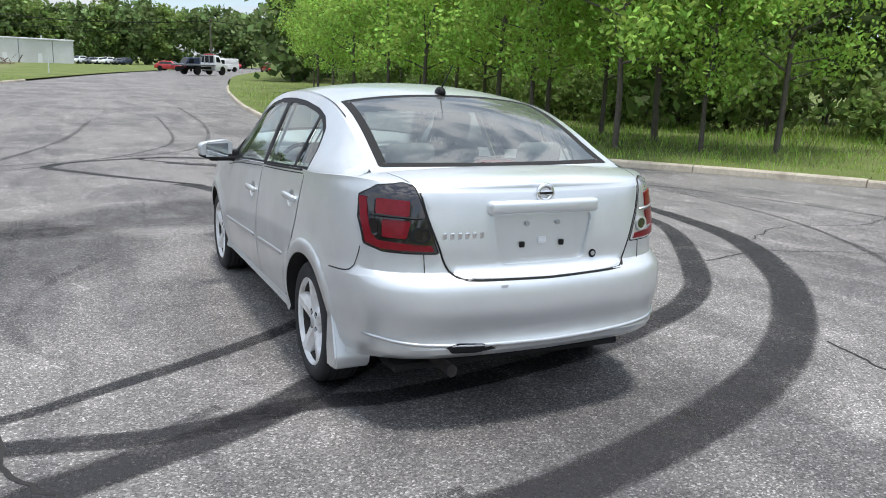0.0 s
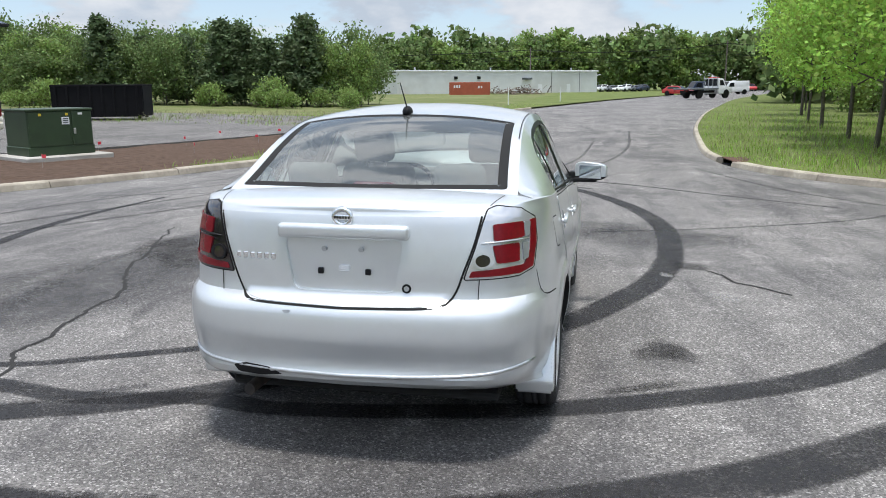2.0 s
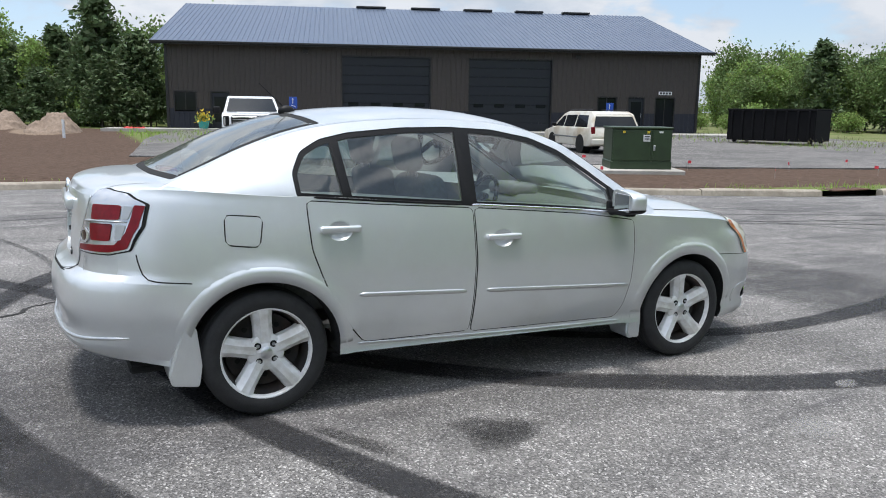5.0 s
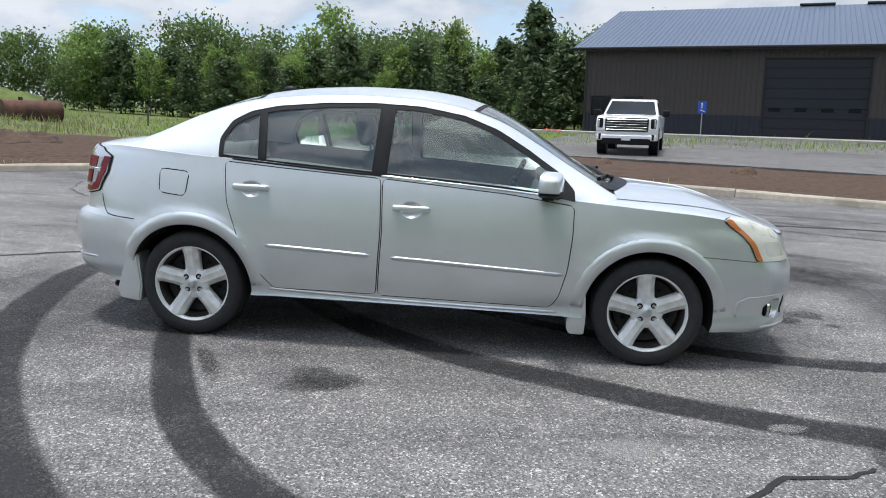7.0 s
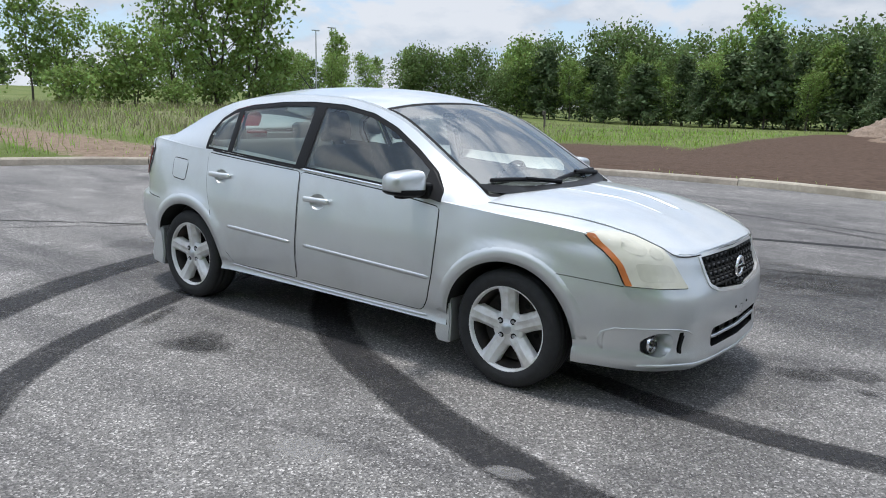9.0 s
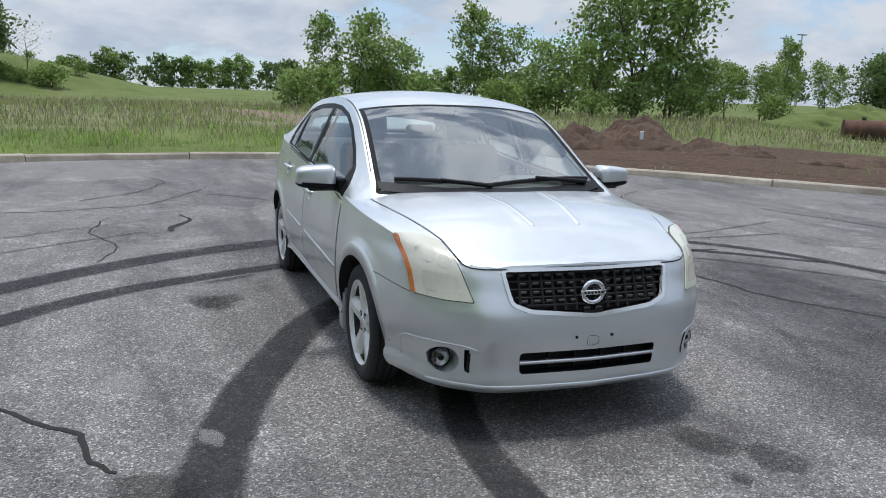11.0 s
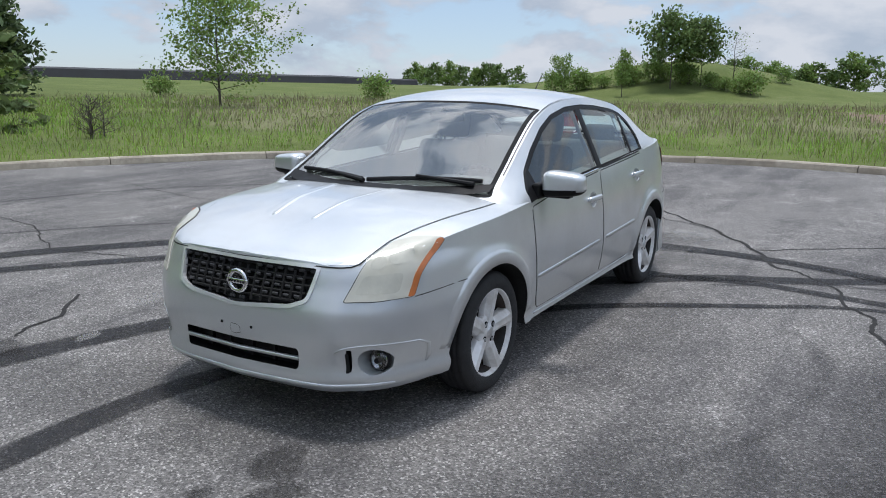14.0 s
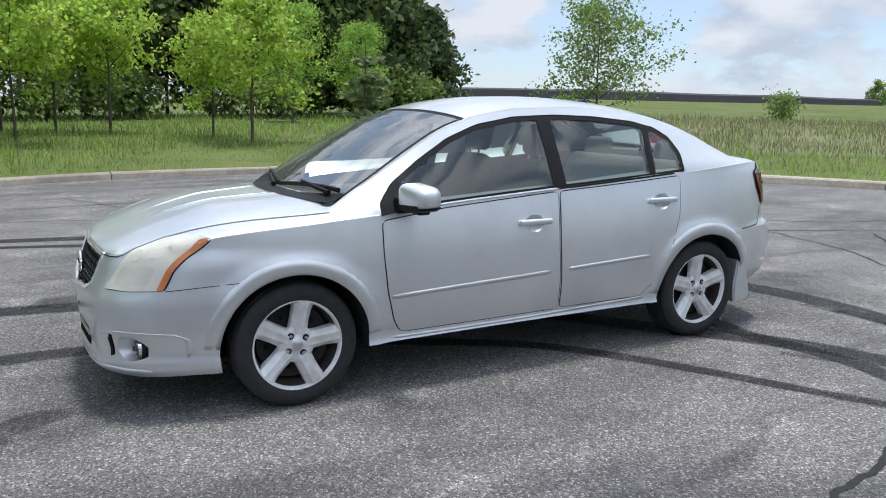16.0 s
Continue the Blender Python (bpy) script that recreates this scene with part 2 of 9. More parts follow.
def terrain_material():
    """Grass, bare earth and dry field, mixed by what grows where."""
    m = bpy.data.materials.new("field_ground")
    m.use_nodes = True
    n, link = nodes_of(m.node_tree)
    bsdf, out = n("ShaderNodeBsdfPrincipled", Roughness=0.95), n("ShaderNodeOutputMaterial")
    bsdf.inputs["Specular IOR Level"].default_value = 0.1
    co = n("ShaderNodeTexCoord")
    a = n("ShaderNodeTexNoise", Scale=0.25, Detail=8.0, Roughness=0.7)
    b = n("ShaderNodeTexNoise", Scale=6.0, Detail=6.0, Roughness=0.7)
    stretch = n("ShaderNodeMapping")
    stretch.inputs["Scale"].default_value = (0.04, 0.12, 1)
    c = n("ShaderNodeTexNoise", Scale=1.0, Detail=5.0, Roughness=0.6)
    for node in (a, b, stretch):
        link(co.outputs["Object"], node.inputs["Vector"])
    link(stretch.outputs[0], c.inputs["Vector"])

    def two(lo, hi, fac):
        r = n("ShaderNodeValToRGB")
        r.color_ramp.elements[0].position, r.color_ramp.elements[0].color = 0.32, (*lo, 1)
        r.color_ramp.elements[1].position, r.color_ramp.elements[1].color = 0.68, (*hi, 1)
        link(fac, r.inputs[0])
        return r.outputs[0]
    lush = two((0.085, 0.112, 0.035), (0.15, 0.18, 0.062), a.outputs["Fac"])
    dry = two((0.12, 0.135, 0.055), (0.20, 0.195, 0.11), c.outputs["Fac"])
    earth = two((0.055, 0.036, 0.026), (0.12, 0.082, 0.062), b.outputs["Fac"])
    sand = two((0.15, 0.11, 0.08), (0.27, 0.205, 0.155), b.outputs["Fac"])
    col = lush
    for name, other in (("dry", dry), ("earth", earth), ("sand", sand)):
        at = n("ShaderNodeAttribute", attribute_name=name)
        add = n("ShaderNodeMath", operation="ADD")
        sub = n("ShaderNodeMath", operation="MULTIPLY_ADD")
        sub.inputs[1].default_value, sub.inputs[2].default_value = 0.7, -0.35
        link(a.outputs["Fac"] if name == "dry" else b.outputs["Fac"], sub.inputs[0])
        link(at.outputs["Fac"], add.inputs[0]), link(sub.outputs[0], add.inputs[1])
        mr = n("ShaderNodeMapRange", interpolation_type="SMOOTHSTEP")
        mr.inputs[1].default_value, mr.inputs[2].default_value = 0.4, 0.6
        link(add.outputs[0], mr.inputs[0])
        mx = n("ShaderNodeMixRGB")
        link(mr.outputs[0], mx.inputs[0]), link(col, mx.inputs[1]), link(other, mx.inputs[2])
        col = mx.outputs[0]
    link(col, bsdf.inputs["Base Color"])
    bp = n("ShaderNodeBump", Strength=0.7, Distance=0.06)
    link(b.outputs["Fac"], bp.inputs["Height"]), link(bp.outputs[0], bsdf.inputs["Normal"])
    link(bsdf.outputs[0], out.inputs[0])
    return m


def glass(name, tint=(0.85, 0.92, 0.9), rough=0.0, clear=0.75, ior=2.0, film=0.0):
    """Thin window glass: mostly see-through, mirror-like at grazing angles, with a film of dust."""
    m = bpy.data.materials.new(name)
    m.use_nodes = True
    n, link = nodes_of(m.node_tree)
    out = n("ShaderNodeOutputMaterial")
    gloss, through_it = n("ShaderNodeBsdfGlossy", Roughness=rough), n("ShaderNodeBsdfTransparent")
    gloss.inputs["Color"].default_value = (1, 1, 1, 1)
    through_it.inputs["Color"].default_value = (*[c * clear for c in tint], 1)
    fr = n("ShaderNodeFresnel", IOR=ior)
    mix = n("ShaderNodeMixShader")
    link(fr.outputs[0], mix.inputs[0]), link(through_it.outputs[0], mix.inputs[1]), link(gloss.outputs[0], mix.inputs[2])
    if film:
        dust, veil = n("ShaderNodeBsdfDiffuse"), n("ShaderNodeMixShader")
        dust.inputs["Color"].default_value = (0.62, 0.66, 0.64, 1)
        co, blot, amount = n("ShaderNodeTexCoord"), n("ShaderNodeTexNoise", Scale=2.5, Detail=6.0, Roughness=0.65), n("ShaderNodeMapRange")
        link(co.outputs["Object"], blot.inputs["Vector"])
        for i, v in zip((1, 2, 3, 4), (0.3, 0.7, film * 0.6, film * 1.4)):
            amount.inputs[i].default_value = v
        link(blot.outputs["Fac"], amount.inputs[0]), link(amount.outputs[0], veil.inputs[0])
        link(mix.outputs[0], veil.inputs[1]), link(dust.outputs[0], veil.inputs[2])
        mix = veil
    link(mix.outputs[0], out.inputs[0])
    return m


M_ASPHALT = asphalt("worn_asphalt", (0.222, 0.214, 0.207), (0.58, 0.58, 0.60))
M_LOT = asphalt("new_asphalt", (0.18, 0.172, 0.165), (0.65, 0.65, 0.65), 0.6)
M_RUBBER = asphalt_mark("tyre_rubber", (0.022, 0.022, 0.024), 1.05)
M_FAINT = asphalt_mark("faint_rubber", (0.04, 0.04, 0.042), 0.5)
M_WORN = asphalt_mark("worn_grime", (0.055, 0.055, 0.058), 0.52)
M_GHOST = asphalt_mark("ghost_rubber", (0.05, 0.05, 0.052), 0.22)
M_OIL = asphalt_mark("oil_stain", (0.035, 0.034, 0.034), 0.58)
M_CHALK = asphalt_mark("pale_scrape", (0.33, 0.32, 0.31), 0.5)
M_CRACK = surface("crack_shadow", (0.018, 0.017, 0.016), 0.95, vary=0.4, scale=30)
M_KERB = surface("kerb_concrete", (0.36, 0.32, 0.26), 0.85, vary=0.18, scale=14, bump=0.35, bump_scale=45, stain=(0.22, 0.19, 0.15), stain_scale=1.3, per_object=0.12)
M_CONC = surface("concrete", (0.42, 0.40, 0.37), 0.85, vary=0.1, scale=9, bump=0.2, stain=(0.3, 0.28, 0.25))
M_GROUND = terrain_material()
M_SIDING = surface("brown_steel", (0.050, 0.042, 0.038), 0.5, 0.15, vary=0.12, scale=5)
M_BAND = surface("navy_steel", (0.014, 0.017, 0.028), 0.45, 0.2, vary=0.15, scale=5)
M_ROOF = surface("blue_grey_steel", (0.12, 0.15, 0.21), 0.38, 0.6, vary=0.08, scale=3)
M_DOORP = surface("black_door_paint", (0.010, 0.013, 0.02), 0.4, 0.1, vary=0.2, scale=6)
M_TRIMK = surface("black_trim", (0.012, 0.012, 0.013), 0.4, vary=0.15)
M_DGLASS = surface("dark_window_glass", (0.012, 0.014, 0.016), 0.06, vary=0.1, spec=0.3)
M_WHITEP = surface("white_paint", (0.72, 0.73, 0.74), 0.35, vary=0.04, coat=0.6)
M_SIGNBLUE = surface("sign_blue", (0.02, 0.08, 0.42), 0.45, vary=0.06)
M_STEEL = surface("galvanised_steel", (0.45, 0.46, 0.47), 0.45, 0.8, vary=0.12)
M_TYRE = surface("tyre_rubber_solid", (0.022, 0.022, 0.023), 0.8, vary=0.25, scale=20, bump=0.2, bump_scale=120)

# ---- helpers for building ----
SLOPE = 0.021            # the turning circle falls towards +y, to its drains


def empty(name, m=None, label="", category="", group="", kind=""):
    ob = new(name)
    ob.empty_display_size = 0.2
    if m is not None:
        ob.matrix_world = m
    return tagged(ob, label, category, group, kind)


def mesh_of(name, verts, faces, material=None, smooth=False):
    me = bpy.data.meshes.new(name)
    me.from_pydata([tuple(v) for v in verts], [], faces)
    if material:
        me.materials.append(material)
    if smooth:
        me.polygons.foreach_set("use_smooth", [True] * len(me.polygons))
    me.update()
    return me


def part(name, bm, material, parent=None, label="", m=None, smooth=False):
    """Links a bmesh, or a mesh, as one object under a thing or part."""
    if isinstance(bm, bmesh.types.BMesh):
        me = bpy.data.meshes.new(name)
        bm.to_mesh(me)
        bm.free()
        if material:
            me.materials.append(material)
        if smooth:
            me.polygons.foreach_set("use_smooth", [True] * len(me.polygons))
    else:
        me = bm
        if material and not me.materials:
            me.materials.append(material)
    ob = new(name, me)
    ob.parent = parent
    if m is not None:
        ob.matrix_basis = m
    return tagged(ob, label)


def box(w, d, h, at=(0, 0, 0), bevel=0.0, segments=2, turn=None, bm=None):
    """A box of width x, depth y, height z, its base centre at a point, with rounded edges."""
    one = bmesh.new()
    bmesh.ops.create_cube(one, size=1.0)
    bmesh.ops.scale(one, vec=(w, d, h), verts=one.verts)
    bmesh.ops.translate(one, vec=(0, 0, h / 2), verts=one.verts)
    if bevel:
        bmesh.ops.bevel(one, geom=one.edges[:], offset=bevel, segments=segments, affect="EDGES", profile=0.5)
    if turn is not None:
        bmesh.ops.transform(one, matrix=turn, verts=one.verts)
    bmesh.ops.translate(one, vec=at, verts=one.verts)
    return merge(bm, one)


def merge(bm, one):
    if bm is None:
        return one
    me = bpy.data.meshes.new("tmp")
    one.to_mesh(me)
    one.free()
    bm.from_mesh(me)
    bpy.data.meshes.remove(me)
    return bm


def rod(a, b, r, r2=None, sides=10, bm=None):
    """A round bar from a to b, tapering to r2."""
    a, b = Vector(a), Vector(b)
    one = bmesh.new()
    length = (b - a).length
    bmesh.ops.create_cone(one, cap_ends=True, segments=sides, radius1=r, radius2=r if r2 is None else r2, depth=length)
    q = (b - a).to_track_quat("Z", "Y").to_matrix().to_4x4()
    bmesh.ops.transform(one, matrix=Matrix.Translation((a + b) / 2) @ q, verts=one.verts)
    return merge(bm, one)


def spline(xs, ys):
    """A smooth curve through points, rising x, that does not overshoot."""
    xs, ys = np.array(xs, float), np.array(ys, float)
    h, d = np.diff(xs), np.diff(ys) / np.diff(xs)
    m = np.zeros_like(ys)
    m[1:-1] = np.where(d[:-1] * d[1:] > 0, (h[:-1] + h[1:]) * d[:-1] * d[1:] / (d[:-1] * h[:-1] + d[1:] * h[1:] + 1e-12), 0.0)
    m[0], m[-1] = d[0], d[-1]

    def f(x):
        x = np.clip(x, xs[0], xs[-1])
        i = np.clip(np.searchsorted(xs, x) - 1, 0, len(h) - 1)
        t = (x - xs[i]) / h[i]
        return ys[i] * (2 * t**3 - 3 * t**2 + 1) + h[i] * m[i] * (t**3 - 2 * t**2 + t) + ys[i + 1] * (3 * t**2 - 2 * t**3) + h[i] * m[i + 1] * (t**3 - t**2)
    return f


def along(points, step, closed=False):
    """Points at even steps on a smooth line through the given ones (Catmull-Rom)."""
    p = [np.array(q, float) for q in points]
    p = [2 * p[0] - p[1]] + p + [2 * p[-1] - p[-2]]
    fine = []
    for a, b, c, d in zip(p, p[1:], p[2:], p[3:]):
        k = max(2, int(np.linalg.norm(c - b) / step * 4))
        for t in np.linspace(0, 1, k, endpoint=False):
            fine.append(0.5 * (2 * b + (c - a) * t + (2 * a - 5 * b + 4 * c - d) * t * t + (3 * b - a - 3 * c + d) * t**3))
    fine.append(p[-2])
    fine = np.array(fine)
    s = np.r_[0, np.cumsum(np.linalg.norm(np.diff(fine, axis=0), axis=1))]
    at = np.linspace(0, s[-1], max(2, int(round(s[-1] / step)) + 1))
    return np.stack([np.interp(at, s, fine[:, k]) for k in range(fine.shape[1])], 1)


def smooth_step(a, b, x):
    t = np.clip((x - a) / (b - a), 0, 1)
    return t * t * (3 - 2 * t)


# ---- the ground ----
# edge of the asphalt: up the east side, round the turning circle, up the west side of the street
EDGE = [(95, 330), (44, 190), (20, 110), (9.5, 60), (5.6, 36), (4.15, 22), (3.95, 16), (4.6, 12.5), (5.9, 10.2), (7.3, 8.6), (8.9, 6.4), (10.2, 4.1), (11.1, 1.9), (11.35, -1),
        (11.0, -3.3), (10.2, -5.1), (9.0, -7.2), (7.0, -9.1), (4.6, -10.7), (2.3, -11.45), (-0.3, -11.75), (-3.0, -11.1), (-5.2, -9.8), (-7.4, -8.5), (-9.2, -6.4), (-10.7, -4.4),
        (-11.3, -1.4), (-11.1, 1.0), (-10.35, 3.6), (-9.4, 6.1), (-8.5, 8.4), (-7.75, 10.8), (-7.1, 13.9), (-7.3, 18), (-7.8, 26), (-8.0, 40), (-4.5, 62), (6.5, 112), (31, 195), (80, 330)]
edge_line = along(EDGE, 0.5)


def pad_z(y):
    """Height of the asphalt."""
    y = np.asarray(y, float)
    return np.where(y < 14, -SLOPE * y, np.where(y < 20, -SLOPE * (y - (y - 14) ** 2 / 12), -SLOPE * 17.0))


def edge_distance(x, y):
    """How far outside the asphalt's edge a point lies (negative inside)."""
    p = np.stack([x.ravel(), y.ravel()], 1)
    near_ = edge_line[np.hypot(*edge_line.T) < np.hypot(*p.T).max() * 2 + 60]
    a, b = near_[:-1:2], near_[2::2]
    k = min(len(a), len(b))
    a, b = a[:k], b[:k]
    d = b - a
    out = np.full(len(p), 1e9)
    inside = np.zeros(len(p), bool)
    poly = np.r_[edge_line[::2], [[80, 330]]]
    for i in range(0, len(p), 4000):
        q = p[i:i + 4000, None]
        t = np.clip(((q - a) * d).sum(2) / (d * d).sum(1), 0, 1)
        out[i:i + 4000] = np.sqrt((((a + t[..., None] * d) - q) ** 2).sum(2)).min(1)
        x0, y0, x1, y1 = poly[:, 0], poly[:, 1], np.roll(poly[:, 0], -1), np.roll(poly[:, 1], -1)
        cross = ((y0 > q[..., 1]) != (y1 > q[..., 1])) & (q[..., 0] < (x1 - x0) * (q[..., 1] - y0) / (y1 - y0 + 1e-12) + x0)
        inside[i:i + 4000] = cross.sum(1) % 2 == 1
    return np.where(inside, -out, out).reshape(x.shape)


def land_z(x, y, d=None):
    """Height of the land round the asphalt."""
    x, y = np.asarray(x, float), np.asarray(y, float)
    if d is None:
        d = edge_distance(np.atleast_1d(x), np.atleast_1d(y)).reshape(x.shape) if x.ndim else float(edge_distance(np.array([x]), np.array([y]))[0])
    r = np.hypot(x, y) + 1e-6
    z = pad_z(np.clip(y, -30, 400)) + 0.13
    west = smooth_step(-0.2, -0.6, x / r) * smooth_step(-0.75, -0.35, y / r) * smooth_step(0.98, 0.85, y / r)
    soft = 0.35 * (1 - np.exp(-np.maximum(d, 0) / 5.0)) * (1 - west) * smooth_step(20, 5, y)
    south = smooth_step(0.0, 0.45, -y / r)
    rise = 2.8 * smooth_step(35, 170, r) * south
    # mound with trees to the south
    mound = 3.3 * np.exp(-(((x - 16.8) / 13.0) ** 2 + ((y + 74) / 9.0) ** 2)) + 0.7 * np.exp(-(((x - 37.5) / 22.0) ** 2 + ((y + 75) / 9.0) ** 2))
    z = z + soft + rise + mound
    lot = -0.05 + 0.24 * smooth_step(-22, -40, x)
    z = z * (1 - west) + west * (lot + smooth_step(12, 2, d) * (pad_z(y) + 0.13 - lot))
    return z


def height(x, y):
    return float(land_z(np.array([float(x)]), np.array([float(y)]))[0])


# one sheet out to the horizon, finer near the middle
ring = np.r_[np.arange(0, 30, 0.5), np.geomspace(30, 3500, 75)]
axis = np.r_[-ring[:0:-1], ring]
gx, gy = np.meshgrid(axis, axis, indexing="ij")
gd = np.where(np.hypot(gx, gy) < 400, edge_distance(gx, gy), 50.0)
gz = land_z(gx, gy, gd)
rough = np.array([noise.noise((x * 0.6, y * 0.6, 0.0)) + 0.5 * noise.noise((x * 1.9, y * 1.9, 4.0)) for x, y in zip(gx.ravel(), gy.ravel())]).reshape(gx.shape)
gz = gz + rough * 0.05 * smooth_step(0.8, 3, gd)
gz = np.where(gd < 0.7, np.minimum(gz, pad_z(gy)) - 0.25, gz)
k = len(axis)
faces = [(i * k + j, (i + 1) * k + j, (i + 1) * k + j + 1, i * k + j + 1) for i in range(k - 1) for j in range(k - 1)]
me = mesh_of("ground", np.stack([gx, gy, gz], 2).reshape(-1, 3), faces, M_GROUND, True)


def earth_at(x, y, d):
    """Bare graded earth on the west verge and round the spoil heap."""
    lot_side = smooth_step(-7.0, -9.0, x) * smooth_step(-9, -6, y) * smooth_step(31, 27, y) * smooth_step(-30, -26, x)
    yard = smooth_step(-12, -16, x) * smooth_step(-9, -6, y) * smooth_step(3, 0, y) * smooth_step(-52, -46, x)
    heap = smooth_step(3.4, 2.2, np.hypot((x + 11.0) / 1.8, y + 9.9)) 
    heap2 = smooth_step(7.5, 4.0, np.hypot((x + 18.5) / 1.5, (y + 9.5) / 0.7))
    return np.maximum.reduce([lot_side, yard, heap, heap2])


def sand_at(x, y, d):
    """Sandy tracks across the field."""
    middle = -4.4 - 0.13 * (y + 13.0) + 0.0035 * (y + 13.0) ** 2
    track = smooth_step(2.1, 0.6, np.abs(x - middle)) * smooth_step(-46, -36, y) * smooth_step(-8.0, -9.5, y)
    return np.maximum(track * 0.68, smooth_step(0.9, 0.2, np.hypot((x + 42) / 9.0, (y + 2.0) / 3.0)))


def dry_at(x, y, d):
    r = np.hypot(x, y) + 1e-6
    return 0.9 * smooth_step(1.5, 7, d) * smooth_step(0.3, 0.65, -y / r) * smooth_step(0.93, 0.7, x / r) * (1 - 0.55 * smooth_step(40, 60, r)) + 0.12 * smooth_step(0.5, 0.1, np.abs(d - 3) / 8) + 0.5 * smooth_step(-5, -9, x) * smooth_step(24, 32, y)


for key, fn in (("earth", earth_at), ("sand", sand_at), ("dry", dry_at)):
    at = me.attributes.new(key, "FLOAT", "POINT")
    at.data.foreach_set("value", np.asarray(fn(gx, gy, gd), np.float32).ravel())
tagged(new("ground", me), "rough grassland and bare graded earth round the turning circle", "ground", kind="structure")

# the asphalt: rows between the two kerb lines, a fan in the round
loop = edge_line
bm = bmesh.new()
vs = [bm.verts.new((x, y, float(pad_z(y)))) for x, y in loop]
half = len(vs) // 2
for i in range(half - 1):
    a, b, c, d = vs[i], vs[i + 1], vs[-2 - i], vs[-1 - i]
    if len({a, b, c, d}) == 4:
        bm.faces.new((a, d, c, b))
bmesh.ops.recalc_face_normals(bm, faces=bm.faces)
if sum(f.normal.z for f in bm.faces) < 0:
    bmesh.ops.reverse_faces(bm, faces=bm.faces)
tagged(part("road", bm, M_ASPHALT), "worn grey asphalt street and turning circle with tyre marks", "road", kind="structure")

# kerb: sections about 3 m long with open joints, gaps at the two drain inlets
prof = [(0.0, -0.12), (0.0, 0.005), (-0.0, 0.0), (0.03, 0.10), (0.06, 0.125), (0.17, 0.135), (0.185, 0.12), (0.19, -0.15)]
tang = np.gradient(edge_line, axis=0)
tang /= np.linalg.norm(tang, axis=1)[:, None]
outw = np.stack([tang[:, 1], -tang[:, 0]], 1)      # away from the asphalt
if ((edge_line[len(edge_line) // 2] + outw[len(edge_line) // 2]) ** 2).sum() < (edge_line[len(edge_line) // 2] ** 2).sum():
    outw = -outw
kerb = empty("kerb", None, "weathered concrete kerb with open joints round the asphalt", "kerb", kind="structure")
DRAINS = [(-7.1, 14.2), (4.0, 15.2)]
rng = random.Random(4)
i = 0
while i < len(edge_line) - 7:
    j = min(i + 6, len(edge_line) - 1)
    mid = edge_line[(i + j) // 2]
    if np.hypot(*mid) < 60:
        seg = [(edge_line[q], outw[q]) for q in range(i, j + 1)]
        at_drain = [min(np.hypot(*(p - np.array(dr))) for dr in DRAINS) < 0.65 for p, _ in seg]
        runs, run = [], []
        for s, hit in zip(seg, at_drain):
            if hit:
                if len(run) > 1:
                    runs.append(run)
                run = []
            else:
                run.append(s)
        if len(run) > 1:
            runs.append(run)
        lift = rng.uniform(-0.012, 0.012)
        for run in runs:
            v = []
            for p, o in run:
                for off, up in prof:
                    wob = 0.006 * noise.noise((p[0] * 3, p[1] * 3, off * 20))
                    v.append((p[0] + o[0] * (off + wob), p[1] + o[1] * (off + wob), float(pad_z(p[1])) + up + (lift if up > 0.05 else 0) + wob))
            m_ = len(prof)
            f = [(q * m_ + r, q * m_ + r + 1, (q + 1) * m_ + r + 1, (q + 1) * m_ + r) for q in range(len(run) - 1) for r in range(m_ - 1)]
            f += [tuple(range(m_)), tuple((len(run) - 1) * m_ + r for r in reversed(range(m_)))]
            # open joint: pull the ends in
            vv = np.array(v)
            first, last = vv[:m_].mean(0), vv[-m_:].mean(0)
            dirn = (last - first) / (np.linalg.norm(last - first) + 1e-9)
            vv[:m_] += dirn * 0.008
            vv[-m_:] -= dirn * 0.008
            bmk = bmesh.new()
            mk = mesh_of("kerb_stone", vv, f)
            bmk.from_mesh(mk)
            bmesh.ops.recalc_face_normals(bmk, faces=bmk.faces)
            bpy.data.meshes.remove(mk)
            part("kerb_stone", bmk, M_KERB, kerb)
    i = j

# verge: soil and turf that butts on the back of the kerb
v, f = [], []
sel = [q for q in range(len(edge_line)) if np.hypot(*edge_line[q]) < 250]
for q in sel:
    p, o = edge_line[q], outw[q]
    base = float(pad_z(p[1]))
    for off in (0.18, 0.5, 1.0, 1.6):
        x, y = p + o * off
        z = base + 0.115 if off < 0.2 else max(base + 0.09, float(land_z(np.array([x]), np.array([y]), np.array([off]))[0])) + 0.03 * noise.noise((x * 2, y * 2, 0)) - (0.05 if off > 1.4 else 0)
        v.append((x, y, z))
f = [(q * 4 + r, q * 4 + r + 1, (q + 1) * 4 + r + 1, (q + 1) * 4 + r) for q in range(len(sel) - 1) for r in range(3)]
me = mesh_of("verge", v, f, M_GROUND, True)
xy = np.array(v)
dd = np.tile([0.1, 0.5, 1.0, 1.6], len(sel))
for key, fn in (("earth", earth_at), ("sand", sand_at), ("dry", dry_at)):
    at = me.attributes.new(key, "FLOAT", "POINT")
    at.data.foreach_set("value", np.asarray(fn(xy[:, 0], xy[:, 1], dd), np.float32))
bm = bmesh.new()
bm.from_mesh(me)
if sum(q.normal.z for q in bm.faces) < 0:
    bmesh.ops.reverse_faces(bm, faces=bm.faces)
bm.to_mesh(me)
bm.free()
tagged(new("verge", me), "strip of soil and turf behind the kerb", "verge", kind="structure")


